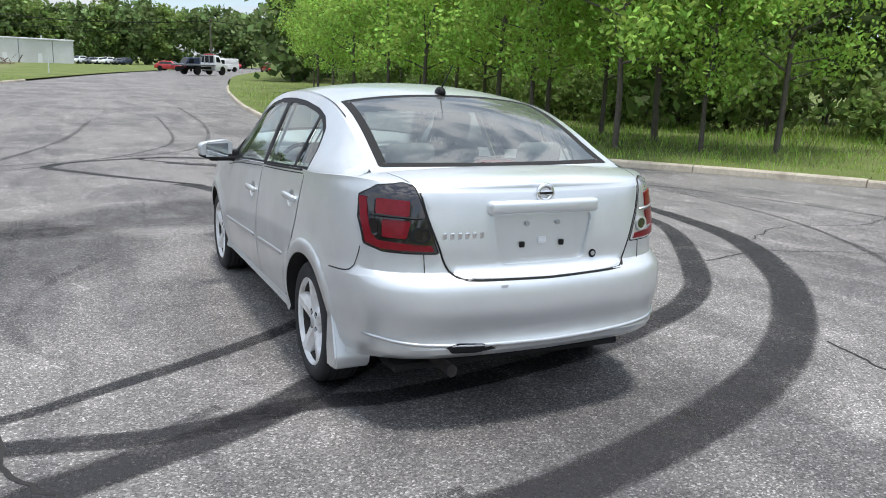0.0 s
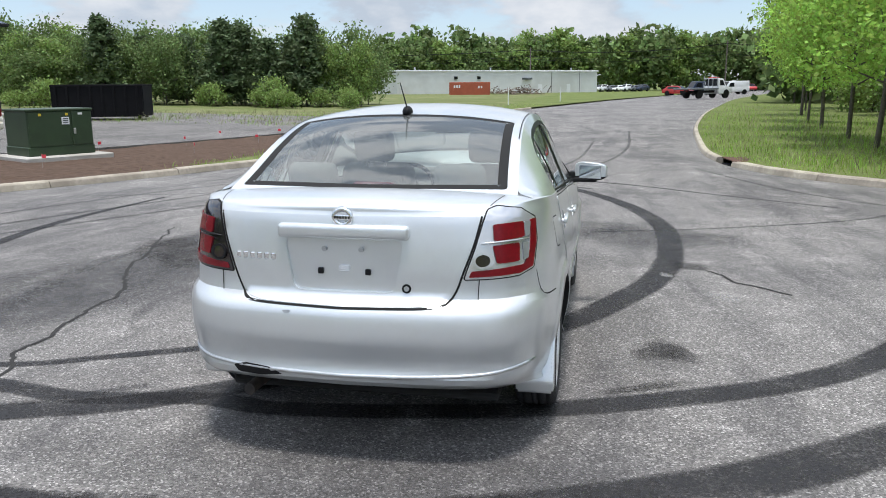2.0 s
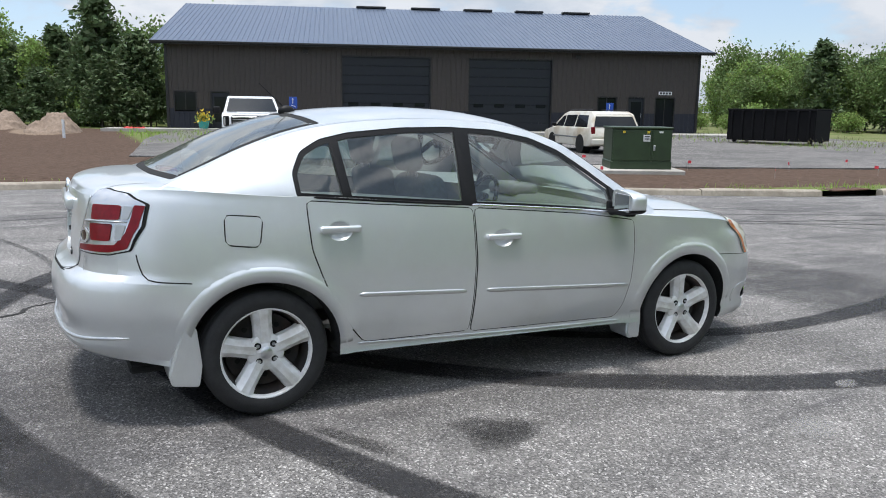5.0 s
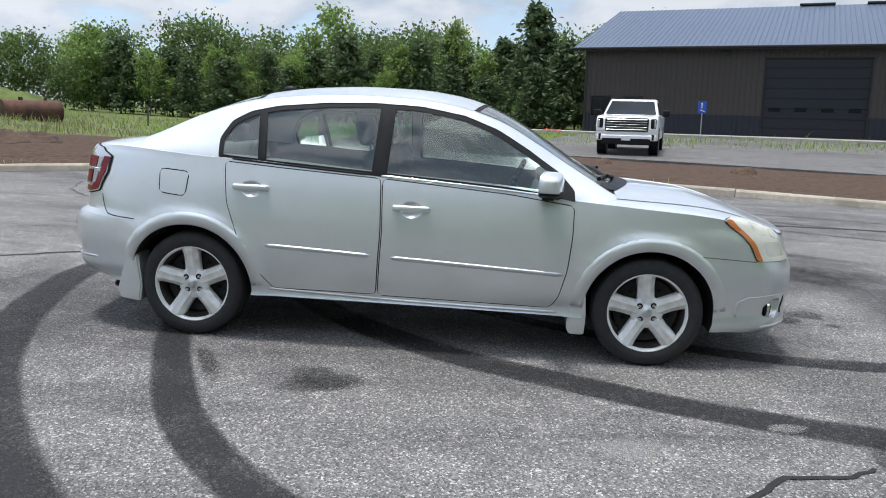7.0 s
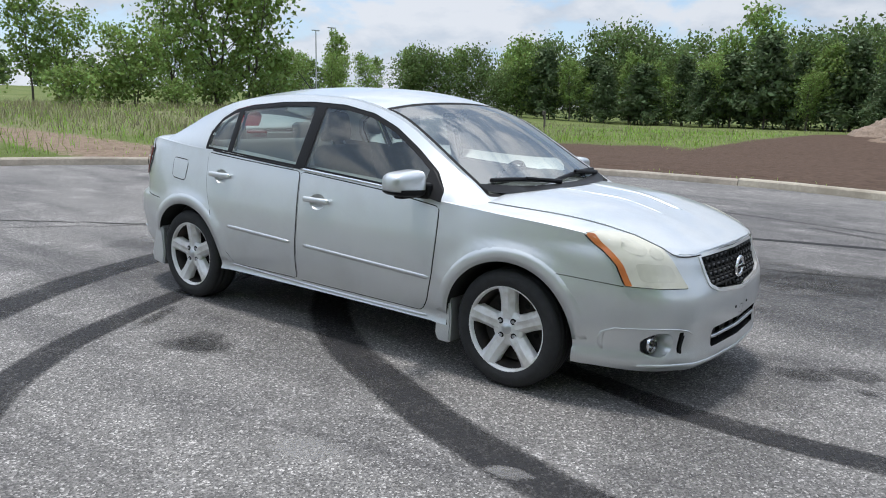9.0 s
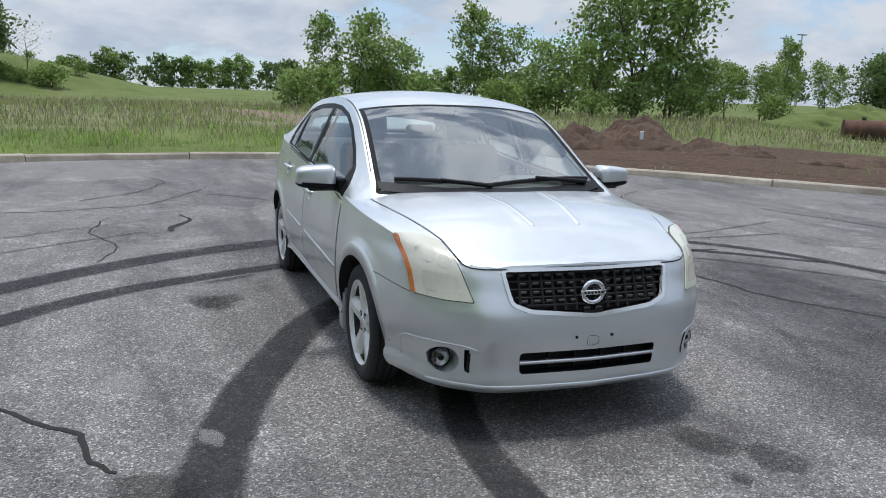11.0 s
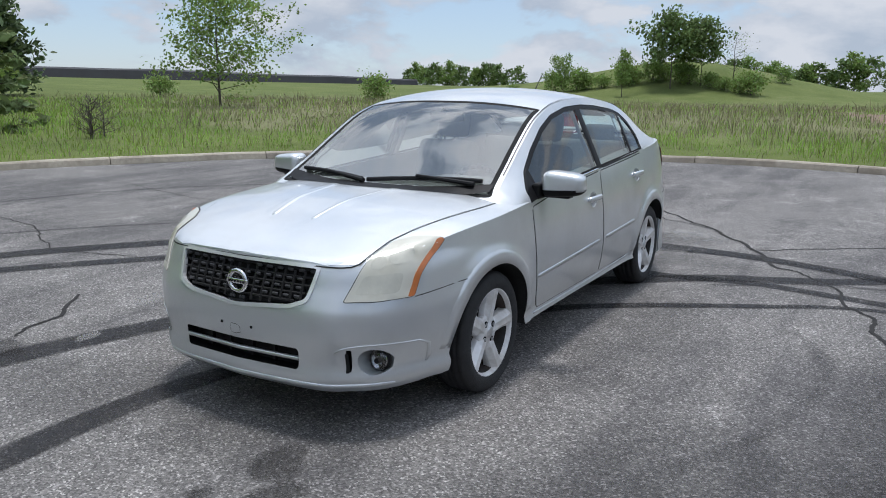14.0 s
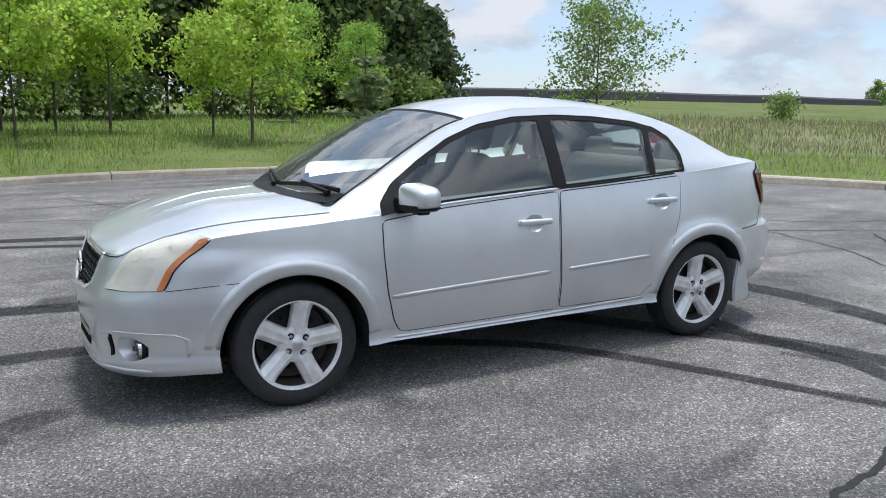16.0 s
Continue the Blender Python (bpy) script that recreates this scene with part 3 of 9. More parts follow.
def ribbon(name, pts, width, material, label, lift=0.003, wobble=0.0, fade=0.12, category="tyre mark", taper=False, step=0.12, seed=0, parent=None):
    """A flat mark on the asphalt along a line, fading at its edges and ends."""
    c = along([(p[0], p[1]) for p in pts], step)
    if wobble:
        c = c + np.array([[noise.noise((x * 3 + seed, y * 3, 1.0)), noise.noise((x * 3, y * 3 + seed, 7.0))] for x, y in c]) * wobble
        c = c + np.array([[noise.noise((x * 14 + seed, y * 14, 1.0)), noise.noise((x * 14, y * 14 + seed, 7.0))] for x, y in c]) * wobble * 0.4
    t = np.gradient(c, axis=0)
    t /= np.linalg.norm(t, axis=1)[:, None] + 1e-9
    o = np.stack([t[:, 1], -t[:, 0]], 1)
    u = np.linspace(0, 1, len(c))
    wid = np.interp(u, np.linspace(0, 1, len(width)), width) if isinstance(width, (list, tuple)) else np.full(len(c), width)
    across = [(-0.5, 0.0), (-0.5 + fade, 0.85), (-0.2, 1.0), (0.2, 1.0), (0.5 - fade, 0.85), (0.5, 0.0)]
    v, cov = [], []
    for q in range(len(c)):
        endf = min(1.0, min(q, len(c) - 1 - q) * step / 0.35) if taper else 1.0
        for a, g in across:
            x, y = c[q] + o[q] * a * wid[q]
            v.append((x, y, float(pad_z(y)) + lift))
            cov.append(g * endf)
    m_ = len(across)
    f = [(q * m_ + r, q * m_ + r + 1, (q + 1) * m_ + r + 1, (q + 1) * m_ + r) for q in range(len(c) - 1) for r in range(m_ - 1)]
    me = mesh_of(name, v, f, material)
    at = me.attributes.new("cover", "FLOAT", "POINT")
    at.data.foreach_set("value", np.array(cov, np.float32))
    ob = new(name, me)
    return tagged(ob, label, category, "marks on the asphalt", "structure")

# ---- tyre marks, cracks, stains and grey patches on the asphalt ----
dark_mark = "dark curved tyre rubber mark burnt into the asphalt"
faint_mark = "faint grey tyre mark on the asphalt"
ribbon("tyre_mark", [(-0.45, 9.9), (0.58, 8.9), (1.42, 6.9), (1.82, 4.9), (1.79, 3.0), (1.57, 1.75), (1.22, 0.85), (0.85, 0.15), (0.3, -0.5), (-0.5, -1.15), (-1.25, -1.75), (-1.8, -2.0), (-2.3, -2.25), (-3.2, -2.9)], [0.22, 0.26, 0.3, 0.3, 0.3, 0.3, 0.26, 0.22], M_RUBBER, dark_mark)
ribbon("tyre_mark", [(5.3, 6.0), (5.1, 4.2), (4.88, 2.6), (4.45, 1.0), (3.6, -0.37), (2.75, -1.27), (2.02, -1.86), (1.36, -2.26), (0.65, -2.56), (0.0, -2.76), (-0.65, -2.88), (-1.5, -2.8), (-2.3, -2.55), (-3.3, -2.1), (-4.2, -1.2), (-4.75, 0.3), (-5.15, 1.05), (-5.5, 2.1), (-5.9, 3.9), (-6.0, 6.5)], [0.1, 0.2, 0.3, 0.34, 0.34, 0.34, 0.3, 0.24, 0.2, 0.16, 0.2, 0.16, 0.1], M_RUBBER, dark_mark)
ribbon("tyre_mark", [(4.7, 3.6), (4.41, 2.4), (4.03, 1.48), (3.25, 0.35), (2.6, -0.45), (2.1, -0.86), (1.63, -1.12), (0.91, -1.44), (0.2, -1.62), (-0.55, -1.72), (-0.95, -1.66), (-1.6, -1.77), (-2.0, -1.72), (-2.6, -1.6), (-3.4, -1.4), (-4.4, -0.6)], [0.1, 0.18, 0.26, 0.26, 0.24, 0.22, 0.2, 0.18, 0.16, 0.12], M_RUBBER, dark_mark)
ribbon("tyre_mark", [(-0.55, 6.85), (-0.24, 6.3), (0.07, 5.3), (0.33, 4.3), (0.5, 3.4), (0.56, 2.83), (0.57, 2.5), (0.55, 2.18), (0.47, 1.8), (0.25, 1.1), (-0.2, 0.3), (-0.55, -0.25), (-1.0, -0.62), (-1.42, -0.88), (-1.85, -1.12), (-2.3, -1.36), (-2.9, -1.44), (-3.7, -1.4)], [0.26, 0.32, 0.32, 0.28, 0.24, 0.22, 0.2, 0.18, 0.16, 0.14, 0.12, 0.1, 0.08], M_RUBBER, dark_mark)
ribbon("tyre_mark", [(-0.2, 6.6), (-0.28, 6.66), (-1.27, 7.82), (-1.95, 8.75), (-2.33, 9.3), (-2.25, 9.75), (-2.0, 10.15), (-1.4, 10.5), (-0.62, 10.8), (0.3, 10.6), (1.6, 9.8), (3.0, 8.4), (4.5, 7.0)], [0.12, 0.2, 0.24, 0.24, 0.2, 0.16, 0.1, 0.07, 0.06], M_RUBBER, dark_mark)
ribbon("tyre_mark", [(0.9, 9.0), (0.13, 9.68), (-0.39, 10.05), (-0.79, 10.6), (-0.2, 10.95), (1.0, 10.3)], 0.12, M_RUBBER, dark_mark)
for pts, w in (([(-0.63, -2.7), (-1.46, -2.76), (-2.22, -2.54), (-3.1, -2.1), (-3.92, -2.02), (-5.2, -2.1)], 0.1), ([(-1.37, -1.54), (-2.02, -1.98), (-2.86, -2.14), (-4.2, -2.35), (-5.8, -2.9)], 0.08), ([(-2.61, -1.35), (-3.0, -1.13), (-3.41, -0.85), (-4.3, 0.2)], 0.08),
               ([(-7.32, 2.46), (-7.28, 3.86), (-7.0, 5.4), (-6.2, 8.0), (-4.8, 10.5)], 0.12), ([(2.0, -3.3), (3.4, -2.2), (5.0, -0.4), (6.1, 1.8), (6.5, 4.2)], 0.09), ([(-3.2, 13.5), (-4.4, 10.5), (-5.6, 6.5), (-6.6, 3.0), (-7.2, -1.0), (-6.6, -4.0)], 0.14),
               ([(-1.4, 22), (-2.2, 15), (-3.6, 9.0), (-5.0, 5.2), (-6.6, 1.2)], 0.16), ([(0.8, 24), (0.4, 16), (-0.5, 12.4), (-2.4, 9.6), (-4.6, 7.6), (-7.4, 6.4)], 0.1), ([(2.2, 30), (1.8, 20), (0.6, 13.2), (-1.2, 11.0), (-4.2, 9.0)], 0.12),
               ([(-5.4, 34), (-4.6, 22), (-4.0, 14), (-3.9, 10.0), (-4.4, 7.0)], 0.14), ([(3.2, 13.8), (4.4, 9.0), (6.6, 5.2), (7.6, 1.6), (7.2, -2.4), (5.2, -5.2)], 0.1), ([(1.0, 4.2), (2.6, 4.8), (4.6, 6.0), (5.8, 7.8)], 0.09)):
    ribbon("tyre_mark", pts, w, M_FAINT, faint_mark, lift=0.0024)
for pts, w in (([(-1.75, 2.0), (-2.15, 1.2), (-2.35, 0.3), (-2.2, -0.35), (-1.9, -0.75)], 0.12), ([(-3.0, 4.6), (-3.6, 3.0), (-3.7, 1.2), (-3.3, -0.4)], 0.25)):
    ribbon("tyre_mark", pts, w, M_GHOST, faint_mark, lift=0.0024, fade=0.3, taper=True)


def crack(pts, width, seed):
    ribbon("crack", pts, width, M_CRACK, "jagged dark crack in the asphalt", lift=0.0042, wobble=0.07, fade=0.3, category="crack", step=0.05, seed=seed)


crack([(-1.87, -2.42), (-2.04, -2.16), (-2.15, -1.99), (-2.32, -1.53), (-2.5, -1.13), (-2.6, -0.6), (-2.72, 0.0), (-2.82, 0.45), (-3.1, 0.9), (-3.3, 1.3), (-3.7, 2.4), (-4.2, 3.6)], [0.02, 0.03, 0.035, 0.03, 0.02], 1)
crack([(-1.87, -2.42), (-1.69, -2.54), (-1.4, -3.15), (-0.8, -4.1), (0.29, -5.38), (1.2, -6.3)], [0.035, 0.045, 0.03, 0.02], 2)
crack([(-1.4, -3.15), (-2.85, -4.19), (-4.75, -5.09), (-5.6, -5.9), (-6.9, -6.5)], 0.018, 3)
crack([(4.6, -4.5), (3.3, -4.79), (2.74, -4.92), (1.94, -5.32), (1.5, -6.2), (1.18, -6.8)], 0.022, 4)
crack([(2.79, -5.69), (2.2, -6.4), (1.74, -7.59), (2.1, -8.68)], 0.024, 5)
crack([(1.94, -5.32), (0.6, -5.0), (-0.8, -4.1)], 0.016, 6)
crack([(1.72, -3.3), (1.66, -3.62), (1.52, -4.0), (1.6, -4.4)], [0.05, 0.09, 0.05, 0.02], 7)
crack([(2.6, 1.3), (2.41, 1.5), (2.24, 1.73), (2.17, 1.91), (2.05, 2.1)], [0.02, 0.03, 0.03, 0.02], 8)
crack([(-4.75, -5.09), (-4.99, -4.23), (-5.6, -3.4)], 0.018, 9)
crack([(2.35, -1.9), (2.2, -2.6), (2.5, -3.3), (2.4, -4.2)], 0.014, 10)
crack([(3.3, 0.2), (4.3, 0.4), (5.6, -0.2), (7.4, -0.4)], 0.015, 11)
crack([(1.9, -4.1), (3.6, -3.0), (5.4, -2.6), (8.0, -3.2)], 0.014, 12)
crack([(4.6, 0.9), (5.6, 1.4), (6.8, 1.2), (8.6, 2.0)], 0.016, 13)
crack([(-4.9, -1.6), (-6.0, -0.9), (-7.3, -1.2), (-8.4, -0.4)], 0.014, 14)


def stain(at, rx, ry, material, turn, label, seed):
    """An irregular blot on the asphalt."""
    v, cov, k = [(at[0], at[1], float(pad_z(at[1])) + 0.0036)], [1.0], 28
    for ring_, c_ in ((0.55, 1.0), (0.85, 0.8), (1.1, 0.0)):
        for i in range(k):
            a = 2 * math.pi * i / k
            w = ring_ * (1 + 0.35 * noise.noise((math.cos(a) * 1.3 + seed, math.sin(a) * 1.3, 2.0)))
            x, y = rx * w * math.cos(a), ry * w * math.sin(a)
            x, y = at[0] + x * math.cos(turn) - y * math.sin(turn), at[1] + x * math.sin(turn) + y * math.cos(turn)
            v.append((x, y, float(pad_z(y)) + 0.0036))
            cov.append(c_)
    f = [(0, 1 + i, 1 + (i + 1) % k) for i in range(k)]
    for q in range(2):
        f += [(1 + q * k + i, 1 + (q + 1) * k + i, 1 + (q + 1) * k + (i + 1) % k, 1 + q * k + (i + 1) % k) for i in range(k)]
    me = mesh_of("stain", v, f, material)
    me.attributes.new("cover", "FLOAT", "POINT").data.foreach_set("value", np.array(cov, np.float32))
    tagged(new("stain", me), label, "stain", "marks on the asphalt", "structure")


oil = "dark oil stain soaked into the asphalt"
stain((1.53, -0.37), 0.13, 0.26, M_OIL, 0.5, oil, 1)
stain((-0.48, 2.52), 0.11, 0.17, M_OIL, 0.3, oil, 2)
stain((-0.66, 2.76), 0.12, 0.16, M_OIL, 0.0, oil, 3)
stain((-0.39, 2.88), 0.05, 0.06, M_OIL, 0.0, oil, 4)
stain((1.46, -0.40), 0.2, 0.13, M_OIL, 0.9, oil, 5)
stain((1.9, 2.35), 0.16, 0.22, M_OIL, 0.9, oil, 6)
stain((1.35, -1.05), 0.3, 0.05, M_OIL, 0.5, oil, 12)
stain((-0.9, -2.75), 0.05, 0.05, M_OIL, 0.0, oil, 13)
stain((0.72, -2.45), 0.05, 0.07, M_OIL, 0.0, oil, 14)
# grime ahead and to the left of the car
stain((-2.35, 3.3), 0.5, 0.3, M_OIL, 0.4, "grey patch on the asphalt", 9)
stain((-3.3, 2.2), 0.45, 0.8, M_OIL, 0.7, "grey patch on the asphalt", 10)
# faint grey patches along the car's four sides, one more behind it
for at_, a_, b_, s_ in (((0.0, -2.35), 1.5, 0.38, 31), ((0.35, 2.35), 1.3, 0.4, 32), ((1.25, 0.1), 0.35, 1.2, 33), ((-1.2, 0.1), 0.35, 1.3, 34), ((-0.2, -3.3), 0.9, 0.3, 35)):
    stain(at_, a_, b_, M_GHOST, 0.0, "grey patch on the asphalt", s_)
stain((1.67, 1.89), 0.05, 0.1, M_CHALK, 0.2, "pale scraped patch in the asphalt", 7)
stain((2.05, 1.12), 0.12, 0.16, M_CHALK, 0.7, "pale scraped patch in the asphalt", 8)
stain((-2.9, 2.0), 0.3, 0.5, M_CHALK, 0.7, "pale scraped patch in the asphalt", 11)
stain((-0.6, -3.5), 0.6, 0.3, M_CHALK, 0.2, "pale scraped patch in the asphalt", 15)

for at_, a_, b_, t_, s_ in (((-2.5, 2.7), 1.2, 1.5, 0.5, 41), ((-0.6, 4.2), 2.0, 0.9, 0.2, 42), ((-3.3, 0.6), 0.9, 1.7, 0.0, 43), ((1.7, 3.9), 0.9, 0.8, 0.4, 44)):
    stain(at_, a_, b_, M_WORN, t_, "broad dark worn patch on the asphalt", s_)

# ---- the silver sedan: car axes x right, y ahead, z up ----
from mathutils.bvhtree import BVHTree
from mathutils.geometry import delaunay_2d_cdt


def car_paint():
    m = bpy.data.materials.new("silver_paint")
    m.use_nodes = True
    n, link = nodes_of(m.node_tree)
    bsdf, out = n("ShaderNodeBsdfPrincipled", Roughness=0.35, Metallic=0.66), n("ShaderNodeOutputMaterial")
    bsdf.inputs["Coat Weight"].default_value, bsdf.inputs["Coat Roughness"].default_value = 0.75, 0.05
    co = n("ShaderNodeTexCoord")
    flake = n("ShaderNodeTexNoise", Scale=900.0, Detail=2.0)
    dust = n("ShaderNodeTexNoise", Scale=2.4, Detail=6.0, Roughness=0.65)
    for q in (flake, dust):
        link(co.outputs["Object"], q.inputs["Vector"])
    r = n("ShaderNodeValToRGB")
    r.color_ramp.elements[0].position, r.color_ramp.elements[0].color = 0.35, (0.64, 0.665, 0.678, 1)
    r.color_ramp.elements[1].position, r.color_ramp.elements[1].color = 0.65, (0.755, 0.78, 0.793, 1)
    link(flake.outputs["Fac"], r.inputs[0])
    mx = n("ShaderNodeMixRGB")
    mx.inputs[2].default_value = (0.50, 0.49, 0.47, 1)
    mr = n("ShaderNodeMapRange")
    for i, v in zip((1, 2, 3, 4), (0.45, 0.75, 0.0, 0.35)):
        mr.inputs[i].default_value = v
    link(dust.outputs["Fac"], mr.inputs[0]), link(mr.outputs[0], mx.inputs[0]), link(r.outputs[0], mx.inputs[1])
    link(mx.outputs[0], bsdf.inputs["Base Color"])
    rr = n("ShaderNodeMapRange")
    for i, v in zip((1, 2, 3, 4), (0.4, 0.75, 0.32, 0.44)):
        rr.inputs[i].default_value = v
    link(dust.outputs["Fac"], rr.inputs[0]), link(rr.outputs[0], bsdf.inputs["Roughness"])
    link(bsdf.outputs[0], out.inputs[0])
    return m


M_PAINT = car_paint()
M_BLACK = surface("black_plastic", (0.008, 0.008, 0.009), 0.5, vary=0.25, scale=30, spec=0.22)
M_GAP = surface("panel_gap", (0.006, 0.006, 0.006), 0.9, vary=0.1)
M_LINER = surface("arch_liner", (0.012, 0.012, 0.012), 0.9, vary=0.3, scale=12, bump=0.3)
M_CHROME = surface("chrome", (0.78, 0.79, 0.8), 0.1, 1.0, vary=0.04)
M_DULLCH = surface("dull_bright_trim", (0.62, 0.63, 0.64), 0.3, 0.85, vary=0.08)
M_WHEEL = surface("wheel_silver", (0.80, 0.80, 0.80), 0.42, 0.15, vary=0.1, scale=18, stain=(0.56, 0.53, 0.49), stain_scale=7, coat=0.2)
M_STEELW = surface("rusty_steel_wheel", (0.028, 0.025, 0.024), 0.7, 0.3, vary=0.35, scale=20, stain=(0.065, 0.045, 0.036), stain_scale=9)
M_RED = surface("red_lens", (0.15, 0.002, 0.007), 0.3, vary=0.22, scale=40, coat=0.12, spec=0.3)
M_DRED = surface("smoked_red_lens", (0.15, 0.005, 0.011), 0.25, vary=0.2, scale=40, coat=0.2, spec=0.3)
M_SMOKE = surface("smoked_lens", (0.018, 0.015, 0.017), 0.08, vary=0.2, coat=1.0)
M_HAZE = surface("hazed_headlight_lens", (0.60, 0.59, 0.51), 0.3, vary=0.07, scale=6, stain=(0.50, 0.48, 0.38), stain_scale=4, coat=0.4)
M_HAZE2 = surface("hazed_lamp_bowl", (0.565, 0.555, 0.475), 0.25, vary=0.1, scale=9, coat=0.5)
M_AMBER = surface("amber_lens", (0.52, 0.17, 0.055), 0.25, vary=0.12, scale=20, coat=0.6)
M_CLOTH = surface("grey_seat_cloth", (0.19, 0.195, 0.195), 0.95, vary=0.2, scale=60, bump=0.3, bump_scale=300)
M_DASH = surface("dashboard_plastic", (0.20, 0.205, 0.205), 0.7, vary=0.15, scale=40)
M_CELL = surface("grille_cell_plastic", (0.035, 0.035, 0.037), 0.55, vary=0.15, scale=40)
M_SILVERPL = surface("bright_lamp_silver", (0.62, 0.63, 0.65), 0.2, 0.6, vary=0.05, coat=0.8)
M_TRIM = surface("bright_grille_trim", (0.78, 0.79, 0.80), 0.22, 0.4, vary=0.05, coat=0.8)
M_LINING = surface("pale_headlining", (0.32, 0.32, 0.31), 0.95, vary=0.08)
M_GLASS = glass("car_glass", (0.74, 0.94, 0.92), 0.0, 0.72, 1.75, 0.025)
M_SCREEN = glass("screen_glass", (0.84, 0.95, 0.91), 0.0, 0.70, 2.9, 0.07)
M_REARGL = glass("dusty_rear_glass", (0.80, 0.95, 0.92), 0.02, 0.62, 1.75, 0.08)
M_LENSCLEAR = glass("fog_lamp_glass", (0.95, 0.97, 1.0), 0.0, 0.9)

car = empty("car", pose(0, 0, 0, -math.degrees(math.atan(SLOPE))), "silver four-door sedan with hazed headlights parked on the asphalt", "car")
WY, WR = (1.345, -1.3425), 0.316       # axles, wheel radius

top_edge = spline([-2.3, -2.16, -2.1, -1.9, -1.5, -1.1, -0.2, 0.5, 0.9, 1.2, 1.5, 1.73, 1.9, 2.1, 2.2, 2.3], [1.035, 1.045, 1.055, 1.075, 1.085, 1.075, 1.01, 0.968, 0.935, 0.915, 0.895, 0.868, 0.835, 0.782, 0.755, 0.74])
low_edge = spline([-2.3, -2.0, -1.75, -1.0, 1.0, 1.7, 2.2, 2.3], [0.335, 0.30, 0.27, 0.275, 0.265, 0.215, 0.20, 0.20])
nose_y = spline([0.15, 0.18, 0.22, 0.26, 0.32, 0.45, 0.55, 0.60, 0.66, 0.72, 0.76, 0.80], [2.13, 2.20, 2.262, 2.268, 2.262, 2.275, 2.268, 2.25, 2.225, 2.205, 2.185, 2.15])
tail_y = spline([0.2, 0.30, 0.345, 0.37, 0.40, 0.52, 0.62, 0.655, 0.675, 0.80, 0.95, 1.03, 1.06], [-2.10, -2.18, -2.245, -2.252, -2.24, -2.262, -2.255, -2.235, -2.185, -2.178, -2.165, -2.150, -2.125])
half_w = spline([0.15, 0.2, 0.27, 0.30, 0.36, 0.45, 0.56, 0.70, 0.82, 0.92, 1.0, 1.08], [0.80, 0.838, 0.868, 0.858, 0.872, 0.888, 0.896, 0.892, 0.878, 0.862, 0.846, 0.83])
nose_shape = spline([0, 0.02, 0.09, 0.20, 0.36, 0.57, 0.80, 1.0], [0.0, 0.40, 0.665, 0.82, 0.912, 0.966, 0.992, 1.0])
tail_shape = spline([0, 0.02, 0.06, 0.14, 0.26, 0.42, 0.68, 1.0], [0.0, 0.38, 0.64, 0.80, 0.895, 0.95, 0.987, 1.0])
NOSE_L, TAIL_L = 1.12, 0.95


def ring_station():
    """Stations from the nose's middle along the side to the tail's middle: (part, fraction)."""
    # even steps in x near the middle, in y near the corner
    eta = np.array([np.interp(xi, nose_shape(np.linspace(0, 1, 400)), np.linspace(0, 1, 400)) for xi in np.linspace(0, 0.9, 20)])
    eta = np.r_[eta, np.linspace(eta[-1], 1, 12)[1:]]
    eta2 = np.array([np.interp(xi, tail_shape(np.linspace(0, 1, 400)), np.linspace(0, 1, 400)) for xi in np.linspace(0, 0.9, 20)])
    eta2 = np.r_[eta2, np.linspace(eta2[-1], 1, 12)[1:]]
    return [("n", v) for v in eta] + [("s", v) for v in np.linspace(0, 1, 46)[1:-1]] + [("t", v) for v in eta2[::-1]]


STATIONS = ring_station()


def flank(station, v):
    """A point of the lower body: station round the car, v from the sill (0) to the shoulder (1)."""
    kind, f = station
    y_nom = 2.24 - NOSE_L * f if kind == "n" else -2.2 + TAIL_L * f if kind == "t" else (2.24 - NOSE_L) + f * (-2.2 + TAIL_L - 2.24 + NOSE_L)
    z0, z1 = float(low_edge(y_nom)), float(top_edge(y_nom))
    z = z0 + v * (z1 - z0)
    yn, yt, w = float(nose_y(min(z, 0.8))), float(tail_y(z)), float(half_w(z))
    if kind == "n":
        y = yn - NOSE_L * f + (f * f) * (2.24 - yn)
        x = w * float(nose_shape(f))
    elif kind == "t":
        y = yt + TAIL_L * f + (f * f) * (-2.2 - yt)
        x = w * float(tail_shape(f))
    else:
        y, x = y_nom, w
    # flared wheel-arch lips
    for wy in WY:
        r = math.hypot(y - wy, z - 0.305)
        if x > 0.6:
            x += 0.014 * float(smooth_step(0.475, 0.43, r))
    return x, y, z


def cap_z(x, y, xe, ze):
    """Bonnet and boot height over the middle."""
    crown = float(np.interp(y, [-2.2, -2.05, -1.7, 0.8, 1.2, 1.6, 1.95, 2.12, 2.25], [0.004, 0.025, 0.03, 0.06, 0.075, 0.075, 0.045, 0.018, 0.004]))
    f = min(1.0, abs(x) / max(xe, 1e-4))
    z = ze + crown * (1 - f ** 2.6)
    if y > 1.0:       # two pressed lines along the bonnet
        line = 0.235 - 0.12 * (y - 1.1)
        z += 0.006 * math.exp(-((abs(x) - line) / 0.016) ** 2) * float(smooth_step(2.05, 1.7, y))
    return z


VS = np.r_[np.linspace(0, 0.16, 6), np.linspace(0.2, 0.9, 22), np.linspace(0.92, 1, 5)]


